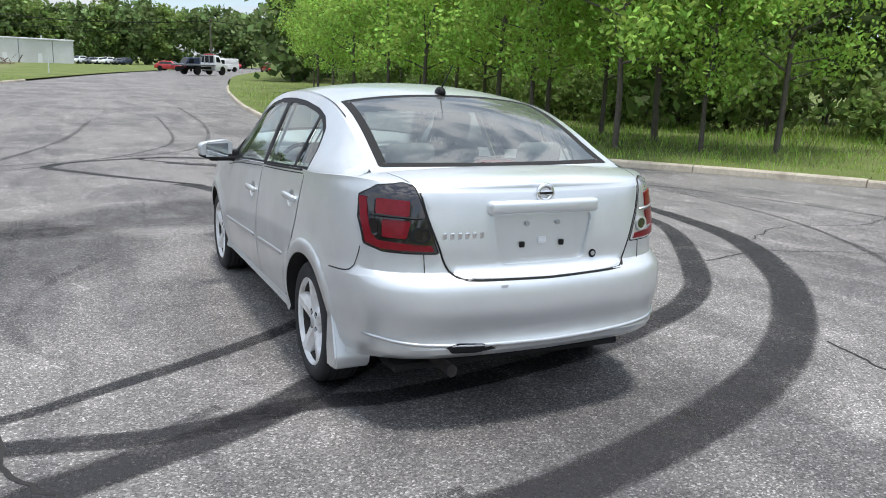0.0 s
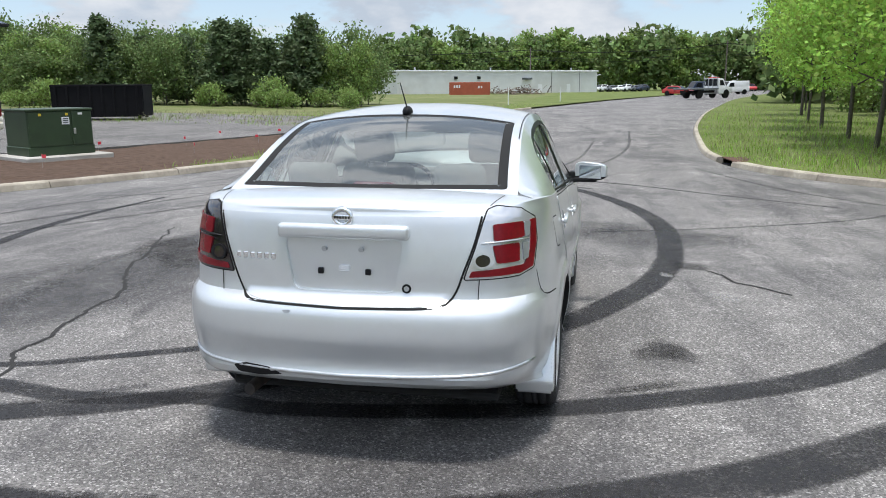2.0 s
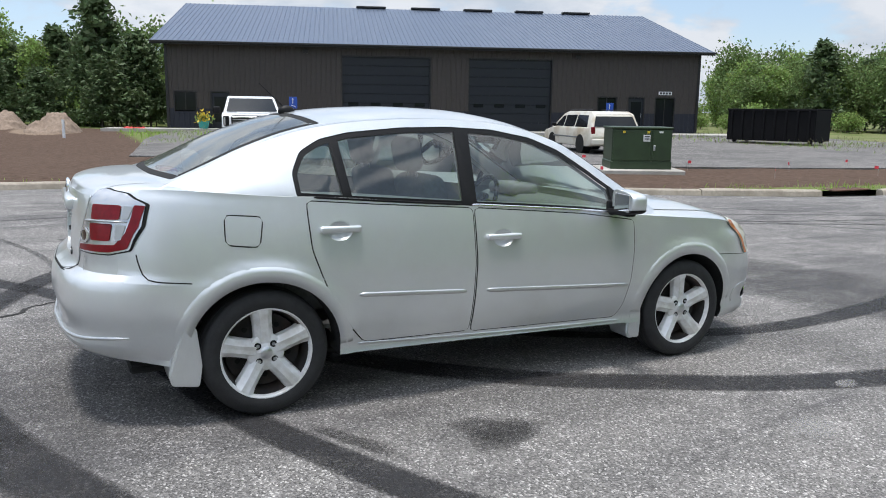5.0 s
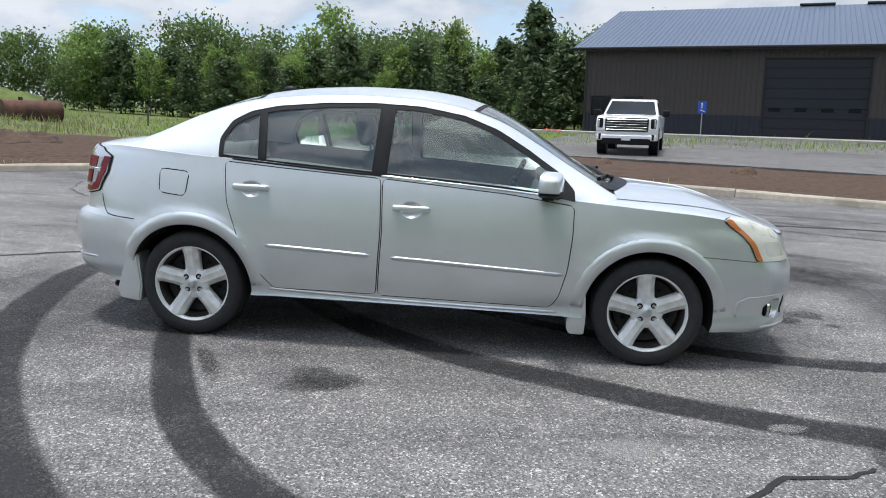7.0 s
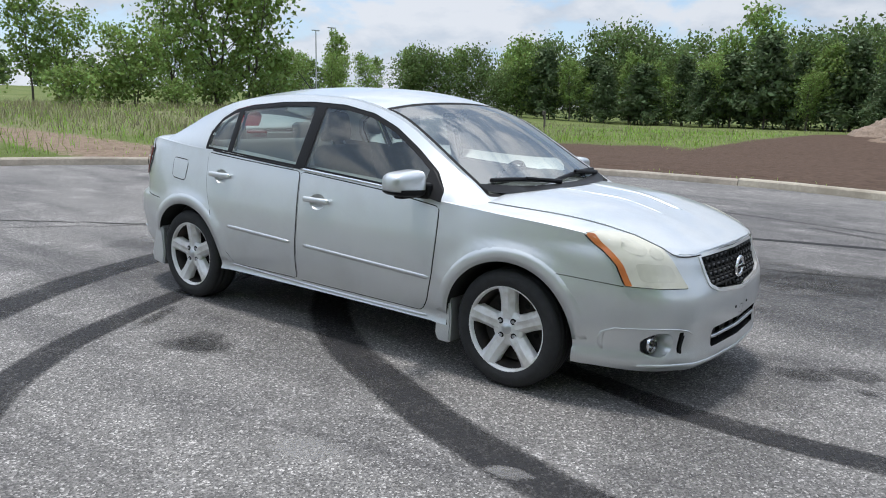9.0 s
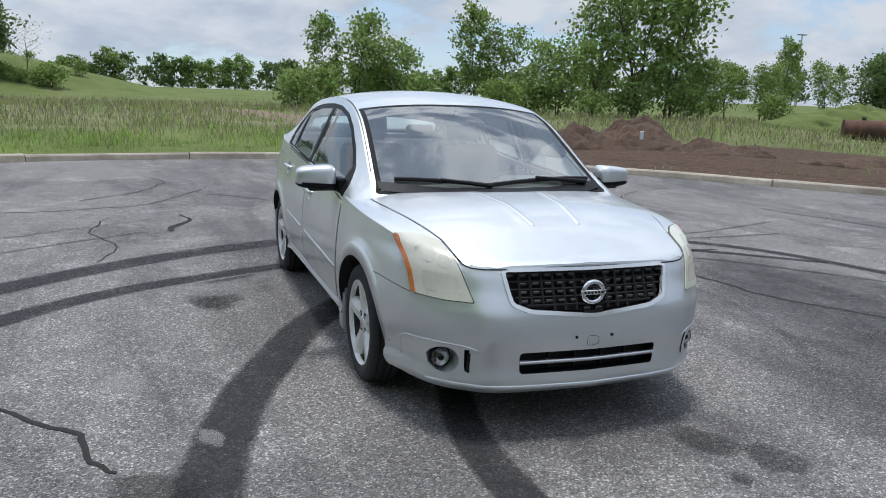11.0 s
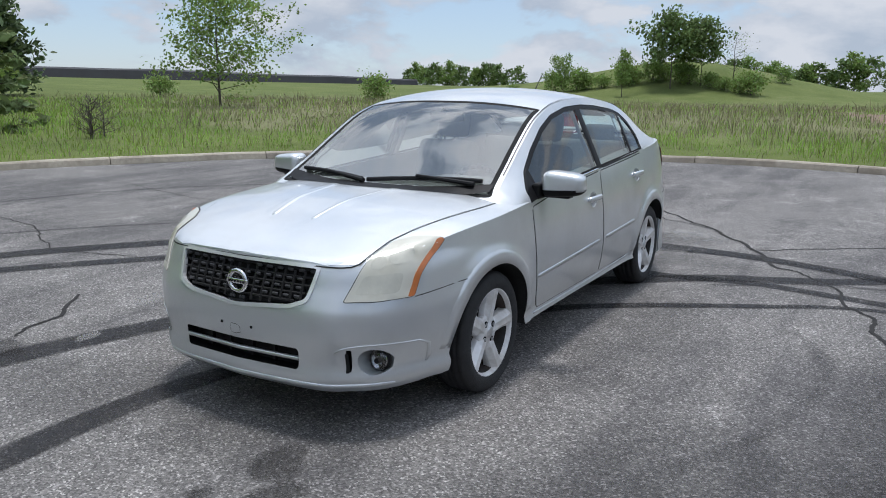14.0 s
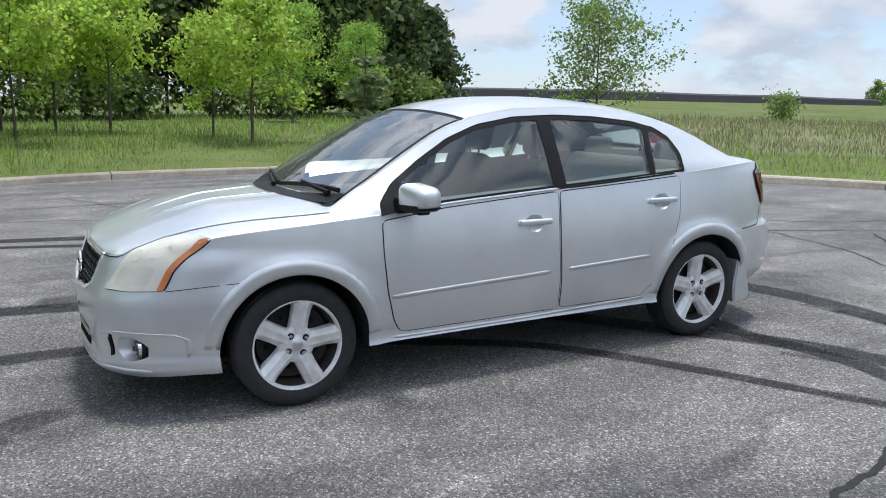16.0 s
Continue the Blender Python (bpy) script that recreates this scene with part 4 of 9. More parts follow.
def lower_body():
    bm = bmesh.new()
    grid = []
    for st in STATIONS:
        col = [flank(st, v) for v in VS]
        xe, ye, ze = col[-1]
        # a rounded shoulder, then the cap to the middle line
        for f in (0.985, 0.96, 0.92, 0.86, 0.78, 0.68, 0.56, 0.44, 0.34, 0.28, 0.24, 0.2, 0.16, 0.1, 0.05, 0.0):
            z = cap_z(xe * f, ye, xe, ze)
            col.append((xe * f, ye, z + 0.010 * (1 - math.exp(-(1 - f) * 25))))
        grid.append(col)
    k = len(grid[0])
    right = [[bm.verts.new(p) for p in col] for col in grid]
    left = [[bm.verts.new((-p[0], p[1], p[2])) for p in col] for col in grid]
    for a, b in zip(right, right[1:]):
        for i in range(k - 1):
            bm.faces.new((a[i], a[i + 1], b[i + 1], b[i]))
    for a, b in zip(left, left[1:]):
        for i in range(k - 1):
            bm.faces.new((a[i + 1], a[i], b[i], b[i + 1]))
    # underside
    for a, b, c, d in zip(right, right[1:], left, left[1:]):
        bm.faces.new((a[0], b[0], d[0], c[0]))
    bmesh.ops.remove_doubles(bm, verts=bm.verts, dist=0.0012)
    bmesh.ops.dissolve_degenerate(bm, edges=bm.edges, dist=0.0002)
    bmesh.ops.recalc_face_normals(bm, faces=bm.faces)
    for f in bm.faces:
        f.smooth = True
    return bm


shell_bm = lower_body()
skin = BVHTree.FromBMesh(shell_bm)


def on_side(y, z, side=1):
    """The body's flank at y, z: point and outward normal."""
    p, nrm, _, _ = skin.ray_cast(Vector((3.0, y, z)), Vector((-1, 0, 0)))
    if p is None:
        p, nrm = Vector((0.8, y, z)), Vector((1, 0, 0))
    return Vector((p.x * side, p.y, p.z)), Vector((abs(nrm.x) * side, nrm.y, nrm.z))


def on_front(x, z, side=1):
    p, nrm, _, _ = skin.ray_cast(Vector((x, 4.0, z)), Vector((0, -1, 0)))
    if p is None:
        p, nrm = Vector((x, 2.0, z)), Vector((0, 1, 0))
    return p, nrm


def on_back(x, z, side=1):
    p, nrm, _, _ = skin.ray_cast(Vector((x, -4.0, z)), Vector((0, 1, 0)))
    if p is None:
        p, nrm = Vector((x, -2.0, z)), Vector((0, -1, 0))
    return p, nrm


def on_top(x, y, side=1):
    p, nrm, _, _ = skin.ray_cast(Vector((x, y, 3.0)), Vector((0, 0, -1)))
    if p is None:
        p, nrm = Vector((x, y, 1.0)), Vector((0, 0, 1))
    return p, nrm


def inside(poly, x, y):
    hit = False
    for (x0, y0), (x1, y1) in zip(poly, poly[1:] + poly[:1]):
        if (y0 > y) != (y1 > y) and x < (x1 - x0) * (y - y0) / (y1 - y0) + x0:
            hit = not hit
    return hit


def rounded(poly, step=0.03, r=0.02):
    """A polygon with rounded corners, sampled finely."""
    out, k = [], len(poly)
    for i in range(k):
        a, b, c = (Vector(poly[(i + d) % k]) for d in (-1, 0, 1))
        u, v = (a - b), (c - b)
        rr = min(r, u.length * 0.45, v.length * 0.45)
        p, q = b + u.normalized() * rr, b + v.normalized() * rr
        for t in (0, 0.25, 0.5, 0.75, 1):
            out.append((1 - t) ** 2 * p + 2 * t * (1 - t) * b + t * t * q)
    full = []
    for p, q in zip(out, out[1:] + out[:1]):
        m_ = max(1, int((q - p).length / step))
        full += [tuple(p + (q - p) * (j / m_)) for j in range(m_)]
    return full


def sheet(poly, lay, step=0.04, lift=0.0, holes=(), thick=0.0, side=1):
    """A panel over a 2D outline, laid on a surface and lifted off it by some millimetres. lay(a, b) gives point and normal."""
    pts, edges = [], []
    for lp in (poly, *holes):
        i0 = len(pts)
        pts += [Vector(p) for p in lp]
        edges += [(i0 + i, i0 + (i + 1) % len(lp)) for i in range(len(lp))]
    xs, ys = [p[0] for p in poly], [p[1] for p in poly]
    a = min(xs) + step / 2
    while a < max(xs):
        b = min(ys) + step / 2
        while b < max(ys):
            if inside(poly, a, b) and not any(inside(h, a, b) for h in holes):
                if min((p[0] - a) ** 2 + (p[1] - b) ** 2 for p in pts[:len(poly) + sum(map(len, holes))]) > (step * 0.45) ** 2:
                    pts.append(Vector((a, b)))
            b += step
        a += step
    v, _, f, *_ = delaunay_2d_cdt(pts, edges, [], 0, 1e-6)
    bm = bmesh.new()
    laid = [lay(p[0], p[1]) for p in v]
    vs = [bm.verts.new(p + nrm * lift) for p, nrm in laid]
    for tri in f:
        cx, cy = sum(v[i][0] for i in tri) / 3, sum(v[i][1] for i in tri) / 3
        if inside(poly, cx, cy) and not any(inside(h, cx, cy) for h in holes):
            try:
                bm.faces.new([vs[i] for i in tri])
            except ValueError:
                pass
    bmesh.ops.delete(bm, geom=[q for q in bm.verts if not q.link_faces], context="VERTS")
    # outward facing
    bm.normal_update()
    ref = {q: nrm for q, (_, nrm) in zip(vs, laid)}
    for face in bm.faces:
        if face.normal.dot(ref[face.verts[0]]) < 0:
            face.normal_flip()
    if thick:
        rim = bmesh.ops.extrude_edge_only(bm, edges=[e for e in bm.edges if e.is_boundary])
        new_v = [q for q in rim["geom"] if isinstance(q, bmesh.types.BMVert)]
        near = {tuple(round(c, 6) for c in q.co): nrm for q, nrm in ref.items() if q.is_valid}
        for q in new_v:
            nrm = near.get(tuple(round(c, 6) for c in q.co), Vector((0, 0, 0)))
            q.co -= nrm * thick
        bm.normal_update()
        for e in rim["geom"]:
            if isinstance(e, bmesh.types.BMFace):
                for q in e.edges:
                    q.smooth = False
    for face in bm.faces:
        face.smooth = True
    return bm


def seam(points, lay, width=0.006, lift=0.0022, parent=None, material=None, name="panel_gap"):
    """A narrow dark gap along a line on the body."""
    c = along(points, 0.03)
    v = []
    for i, p in enumerate(c):
        a, b = c[max(i - 1, 0)], c[min(i + 1, len(c) - 1)]
        t = (b - a) / (np.linalg.norm(b - a) + 1e-9)
        o = np.array([-t[1], t[0]]) * width / 2
        for s in (-1, 1):
            q, nrm = lay(*(p + o * s))
            v.append(q + nrm * lift)
    f = [(2 * i, 2 * i + 1, 2 * i + 3, 2 * i + 2) for i in range(len(c) - 1)]
    me = mesh_of(name, v, f, material or M_GAP)
    return part(name, me, None, parent or car)


def mirrored(lay):
    """The same surface on the car's other side."""
    def f(a, b):
        p, nrm = lay(a, b)
        return Vector((-p.x, p.y, p.z)), Vector((-nrm.x, nrm.y, nrm.z))
    return f


def strip_on(points, lay, width, height_, parent, material, name, taper=True, prof_=((-0.5, 0.0), (-0.42, 0.7), (-0.2, 1.0), (0.2, 1.0), (0.42, 0.7), (0.5, 0.0)), fade=0):
    """A raised moulding along a line on the body."""
    c = along(points, 0.03)
    v = []
    for i, p in enumerate(c):
        a, b = c[max(i - 1, 0)], c[min(i + 1, len(c) - 1)]
        t = (b - a) / (np.linalg.norm(b - a) + 1e-9)
        o = np.array([-t[1], t[0]])
        e = 0.55 if taper and i in (0, len(c) - 1) else 1.0
        low = min(1.0, (i + 0.1) / fade, (len(c) - 1 - i + 0.1) / fade) if fade else e
        for u, h in prof_:
            q, nrm = lay(*(p + o * u * width * e))
            v.append(q + nrm * (h * height_ * low + 0.0005))
    m_ = len(prof_)
    f = [(i * m_ + j, i * m_ + j + 1, (i + 1) * m_ + j + 1, (i + 1) * m_ + j) for i in range(len(c) - 1) for j in range(m_ - 1)]
    f += [tuple(range(m_)), tuple((len(c) - 1) * m_ + j for j in range(m_))]
    bm = bmesh.new()
    me = mesh_of(name, v, f)
    bm.from_mesh(me)
    bpy.data.meshes.remove(me)
    bmesh.ops.recalc_face_normals(bm, faces=bm.faces)
    return part(name, bm, material, parent, smooth=True)


# cut wheel arches, cabin, plate recess, grilles and lamp pockets out of the solid
def prism(poly, axis, a, b):
    """A solid over a 2D outline from a to b along an axis."""
    bm = bmesh.new()
    put = {"x": lambda p, d: (d, p[0], p[1]), "y": lambda p, d: (p[0], d, p[1]), "z": lambda p, d: (p[0], p[1], d)}[axis]
    lo, hi = [bm.verts.new(put(p, a)) for p in poly], [bm.verts.new(put(p, b)) for p in poly]
    k = len(poly)
    bm.faces.new(lo), bm.faces.new(hi)
    for i in range(k):
        bm.faces.new((lo[i], lo[(i + 1) % k], hi[(i + 1) % k], hi[i]))
    bmesh.ops.recalc_face_normals(bm, faces=bm.faces)
    return bm


def circle(cx, cy, r, k=48, ry=None):
    return [(cx + r * math.cos(2 * math.pi * i / k), cy + (ry or r) * math.sin(2 * math.pi * i / k)) for i in range(k)]


PLATE = rounded([(-0.262, 0.925), (0.262, 0.925), (0.222, 0.705), (-0.222, 0.705)], 0.04, 0.035)
GRILLE = rounded([(-0.42, 0.742), (0.42, 0.742), (0.39, 0.605), (0.31, 0.575), (0.0, 0.548), (-0.31, 0.575), (-0.39, 0.605)], 0.03, 0.02)
INTAKE = rounded([(-0.355, 0.385), (0.355, 0.385), (0.35, 0.29), (-0.35, 0.29)], 0.03, 0.02)
cutters = []
for wy in WY:
    for s in (1, -1):
        cutters.append((prism([(y, z) for y, z in circle(wy, 0.305, 0.372, 56)], "x", s * 0.45, s * 1.3), M_LINER))
cutters.append((prism([(-0.74, -1.62), (0.74, -1.62), (0.75, 0.95), (-0.75, 0.95)], "z", 0.36, 1.5), M_DASH))
cutters.append((prism(PLATE, "y", -2.6, -2.150), M_PAINT))
cutters.append((prism(GRILLE, "y", 2.6, 2.13), M_BLACK))
cutters.append((prism(INTAKE, "y", 2.6, 2.18), M_BLACK))
for s in (1, -1):
    cutters.append((prism(circle(s * 0.665, 0.338, 0.058, 28), "y", 2.6, 2.02), M_PAINT))
    cutters.append((prism(rounded([(s * 0.571, 0.395), (s * 0.591, 0.395), (s * 0.583, 0.295), (s * 0.568, 0.295)], 0.03, 0.005), "y", 2.6, 2.08), M_BLACK))

HANDLES = (("front_door", -0.03, 0.84), ("rear_door", -0.975, 0.912))
for _, hy, hz in HANDLES:
    for s in (1, -1):
        bowl = bmesh.new()
        bmesh.ops.create_uvsphere(bowl, u_segments=28, v_segments=16, radius=1.0)
        bmesh.ops.scale(bowl, vec=(0.05, 0.074, 0.056), verts=bowl.verts)
        bmesh.ops.translate(bowl, vec=(s * (on_side(hy, hz)[0].x + 0.022), hy, hz - 0.004), verts=bowl.verts)
        for f in bowl.faces:
            f.smooth = True
        cutters.append((bowl, M_PAINT))

me = bpy.data.meshes.new("body")
shell_bm.to_mesh(me)
shell_bm.free()
me.materials.append(M_PAINT)
body_ob = new("body", me)
for cut_bm, cut_m in cutters:
    cme = bpy.data.meshes.new("cut")
    cut_bm.to_mesh(cme)
    cut_bm.free()
    cme.materials.append(cut_m)
    cob = new("cut", cme)
    mod = body_ob.modifiers.new("cut", "BOOLEAN")
    mod.operation, mod.object, mod.solver, mod.material_mode = "DIFFERENCE", cob, "EXACT", "TRANSFER"
dg = bpy.context.evaluated_depsgraph_get()
solid = bpy.data.meshes.new_from_object(body_ob.evaluated_get(dg))
bpy.data.objects.remove(body_ob)
for ob in [o for o in scene.objects if o.name.split(".")[0] == "cut"]:
    bpy.data.objects.remove(ob)


# split the painted solid into bumpers and body along their joints
def bumper_front(c):
    return c.y > 1.55 and (c.z < 0.612 or (abs(c.x) < 0.575 and c.z < 0.765 and c.y > 2.0))


def bumper_rear(c):
    return c.y < -1.55 and (c.z < 0.648 or (c.y < -2.0 and abs(c.x) > 0.5 and c.z < 0.775))


bm = bmesh.new()
bm.from_mesh(solid)
for co_, no_, pick in (((0, 0, 0.612), (0, 0, 1), lambda c: c.y > 1.4), ((0, 0, 0.648), (0, 0, 1), lambda c: c.y < -1.4)):
    geo = [f for f in bm.faces if pick(f.calc_center_median())]
    geo = geo + list({e for f in geo for e in f.edges}) + list({v for f in geo for v in f.verts})
    bmesh.ops.bisect_plane(bm, geom=geo, plane_co=co_, plane_no=no_, dist=1e-5)
kinds = {"front_bumper": bumper_front, "rear_bumper": bumper_rear}
mats = list(solid.materials)


def take(test, name, label):
    """Lifts the faces that pass the test into a part of their own."""
    picked = [f for f in bm.faces if test(f.calc_center_median())]
    one = bmesh.new()
    seen = {}
    for f in picked:
        for v in f.verts:
            if v not in seen:
                seen[v] = one.verts.new(v.co)
        nf = one.faces.new([seen[v] for v in f.verts])
        nf.smooth, nf.material_index = f.smooth, f.material_index
    me_ = bpy.data.meshes.new(name)
    one.to_mesh(me_)
    one.free()
    for q in mats:
        me_.materials.append(q)
    ob_ = new(name, me_)
    ob_.parent = car
    tagged(ob_, label)
    return picked, ob_


p1, front_bumper = take(bumper_front, "front_bumper", "silver front bumper with scuffs")
p2, rear_bumper = take(bumper_rear, "rear_bumper", "silver rear bumper scraped black below")
bmesh.ops.delete(bm, geom=p1 + p2, context="FACES")
body_me = bpy.data.meshes.new("body")
bm.to_mesh(body_me)
bm.free()
for q in mats:
    body_me.materials.append(q)
body = new("body", body_me)
body.parent = car
for q in (body, front_bumper, rear_bumper):
    q.data.set_sharp_from_angle(angle=radians(32))

# ---- cabin: roof, pillars, glass ----
roof_mid = spline([-1.98, -1.85, -1.72, -1.55, -1.35, -1.15, -0.95, -0.7, -0.4, -0.1, 0.12, 0.32, 0.6, 0.9, 1.12, 1.25, 1.34], [1.05, 1.098, 1.155, 1.25, 1.352, 1.425, 1.468, 1.498, 1.512, 1.506, 1.482, 1.435, 1.305, 1.14, 1.015, 0.945, 0.89])
rail_x = spline([-1.98, -1.8, -1.5, -1.2, -0.9, -0.6, -0.2, 0.1, 0.4, 0.7, 0.95, 1.15, 1.34], [0.700, 0.695, 0.672, 0.652, 0.64, 0.634, 0.634, 0.642, 0.662, 0.692, 0.722, 0.748, 0.77])
rail_z = spline([-1.98, -1.8, -1.6, -1.4, -1.2, -1.0, -0.7, -0.4, -0.1, 0.15, 0.4, 0.7, 0.95, 1.15, 1.34], [1.02, 1.085, 1.178, 1.272, 1.345, 1.395, 1.432, 1.447, 1.440, 1.412, 1.345, 1.205, 1.065, 0.95, 0.85])
y_probe = np.linspace(-2.05, 1.6, 120)
x_probe = np.array([on_side(y, float(top_edge(y)) - 0.004)[0].x for y in y_probe])


def belt_x(y):
    return float(np.interp(y, y_probe, x_probe))


def cabin_side(y, z):
    """The cabin's flank between shoulder and roof rail."""
    zb, zr, xb, xr = float(top_edge(y)), float(rail_z(y)), belt_x(y), float(rail_x(y))
    def x_at(zz):
        t = min(1.0, max(0.0, (zz - zb) / max(zr - zb, 0.02)))
        return xb + (xr - xb) * t ** 1.22
    e = 0.004
    x = x_at(z)
    nz = -(x_at(z + e) - x_at(z - e)) / (2 * e)
    return Vector((x, y, z)), Vector((1, 0, min(nz, 2.0))).normalized()


def cabin_top(x, y):
    """Roof, windscreen and rear window."""
    def z_at(a, b):
        f = min(1.05, abs(a) / float(rail_x(b)))
        return float(roof_mid(b)) - (float(roof_mid(b)) - float(rail_z(b))) * f ** 2.3
    e = 0.004
    z = z_at(x, y)
    nrm = Vector((-(z_at(x + e, y) - z_at(x - e, y)) / (2 * e), -(z_at(x, y + e) - z_at(x, y - e)) / (2 * e), 1)).normalized()
    return Vector((x, y, z)), nrm


DLO = [(0.885, 0.925), (0.895, 0.985), (0.80, 1.085), (0.63, 1.19), (0.44, 1.288), (0.24, 1.357), (-0.01, 1.398), (-0.29, 1.408), (-0.57, 1.398), (-0.87, 1.368), (-1.03, 1.332), (-1.14, 1.275), (-1.195, 1.185), (-1.185, 1.072),
       (-0.82, 1.047), (-0.5, 1.028), (-0.22, 1.012), (0.13, 0.992), (0.52, 0.966)]
DLO = rounded(DLO, 0.035, 0.025)


def inset(poly, d):
    """A polygon drawn in by d."""
    out, k = [], len(poly)
    area = sum(a[0] * b[1] - a[1] * b[0] for a, b in zip(poly, poly[1:] + poly[:1]))
    for i in range(k):
        a, b, c = (Vector(poly[(i + q) % k]) for q in (-1, 0, 1))
        t = (c - a)
        nrm = Vector((-t.y, t.x)).normalized() * (1 if area > 0 else -1)
        out.append(tuple(b + nrm * d))
    return out


def clip_y(poly, y0, y1):
    """The piece of a polygon between two uprights in y (given as lines y = a + b * (z - 1.2))."""
    def half(poly, line, keep_less):
        out = []
        def side(p):
            d = p[0] - (line[0] + line[1] * (p[1] - 1.2))
            return -d if keep_less else d
        for p, q in zip(poly, poly[1:] + poly[:1]):
            a, b = side(p), side(q)
            if a >= 0:
                out.append(p)
            if a * b < 0:
                t = a / (a - b)
                out.append((p[0] + (q[0] - p[0]) * t, p[1] + (q[1] - p[1]) * t))
        return out
    return half(half(poly, y0, False), y1, True)


INNER = inset(DLO, 0.026)
PANES = [("front_door_glass", clip_y(INNER, (-0.175, 0.05), (0.745, 0.0))), ("rear_door_glass", clip_y(INNER, (-0.915, -0.13), (-0.265, 0.05))), ("quarter_glass", clip_y(INNER, (-1.3, 0.0), (-0.965, -0.13)))]
ys = np.linspace(-1.93, 1.24, 100)
SIDE = [(float(y), float(top_edge(y)) - 0.012) for y in ys] + [(float(y), max(float(rail_z(y)), float(top_edge(y)) - 0.008)) for y in ys[::-1]]
for s, lay in ((1, cabin_side), (-1, mirrored(cabin_side))):
    part("cabin_side", sheet(SIDE, lay, 0.045, 0.0, [DLO]), M_PAINT, body)
    part("window_surround", sheet(DLO, lay, 0.03, -0.003, [p for _, p in PANES]), M_BLACK, body, "black window surround and pillar covers")
    for nm, p in PANES:
        g = part(nm, sheet(p, lay, 0.06, -0.008), M_GLASS, body, "clear greenish side window")
        g.visible_shadow = False
    # bright strip on the belt of the doors
    strip_on([(0.74, 0.955), (0.4, 0.981), (0.0, 1.006), (-0.215, 1.019)], lay, 0.014, 0.004, body, M_CHROME, "belt_moulding")
    strip_on([(-0.28, 1.022), (-0.6, 1.041), (-1.1, 1.073)], lay, 0.012, 0.004, body, M_BLACK, "belt_moulding")
    part("pillar_lining", sheet(inset(DLO, -0.01), lay, 0.05, -0.045, [inset(p, -0.012) for _, p in PANES]), M_LINING, body)


def frame_of(y_edge, y_far, x_in, bow_e, bow_f):
    """An outline on the cabin top between two bowed cross lines."""
    a, b = [], []
    for t in np.linspace(-1, 1, 25):
        xe = (float(rail_x(y_edge)) - x_in) * t
        xf = (float(rail_x(y_far)) - x_in) * t
        a.append((xe, y_edge + bow_e * t * t))
        b.append((xf, y_far + bow_f * t * t))
    left_ = [((-(float(rail_x(y)) - x_in)), y) for y in np.linspace(y_edge + bow_e, y_far + bow_f, 14)[1:-1]]
    right_ = [(-x, y) for x, y in left_]
    return a + right_ + b[::-1] + left_[::-1]


WIND = frame_of(0.335, 1.235, 0.028, -0.05, -0.12)
REAR = frame_of(-1.03, -1.815, 0.05, 0.04, 0.075)
rounded_w = rounded(WIND, 0.05, 0.03)
rounded_r = rounded(REAR, 0.05, 0.05)
rim = [(float(rail_x(y)), float(y)) for y in np.linspace(1.31, -1.95, 90)]
TOP = rim + [(-x, y) for x, y in rim[::-1]]
roof = part("roof", sheet(TOP, cabin_top, 0.05, 0.0, [rounded_w, rounded_r]), M_PAINT, body)
for nm, poly, bor, lab in (("windscreen", rounded_w, 0.03, "windscreen mirroring the clouds"), ("rear_window", rounded_r, 0.045, "rear window with a dark border")):
    part("glass_border", sheet(poly, cabin_top, 0.05, -0.002, [inset(poly, bor)]), M_GAP, body)
    g = part(nm, sheet(inset(poly, bor), cabin_top, 0.06, -0.002), M_SCREEN if nm == "windscreen" else M_REARGL, body, lab)
    g.visible_shadow = False
for s in (1, -1):
    def ditch(y, d, s=s):
        p = Vector((s * (float(rail_x(y)) + d), y, float(rail_z(y)) + 0.004))
        return p, Vector((s * 0.4, 0, 0.9)).normalized()
    seam([(0.95, -0.012), (0.5, -0.012), (0.0, -0.012), (-0.5, -0.012), (-1.0, -0.012), (-1.25, -0.012)], ditch, 0.006, 0.003, body, M_BLACK, "roof_moulding")
part("headlining", sheet([(x * 0.93, y) for x, y in TOP if -1.0 < y < 0.3], cabin_top, 0.1, -0.05), M_LINING, body)

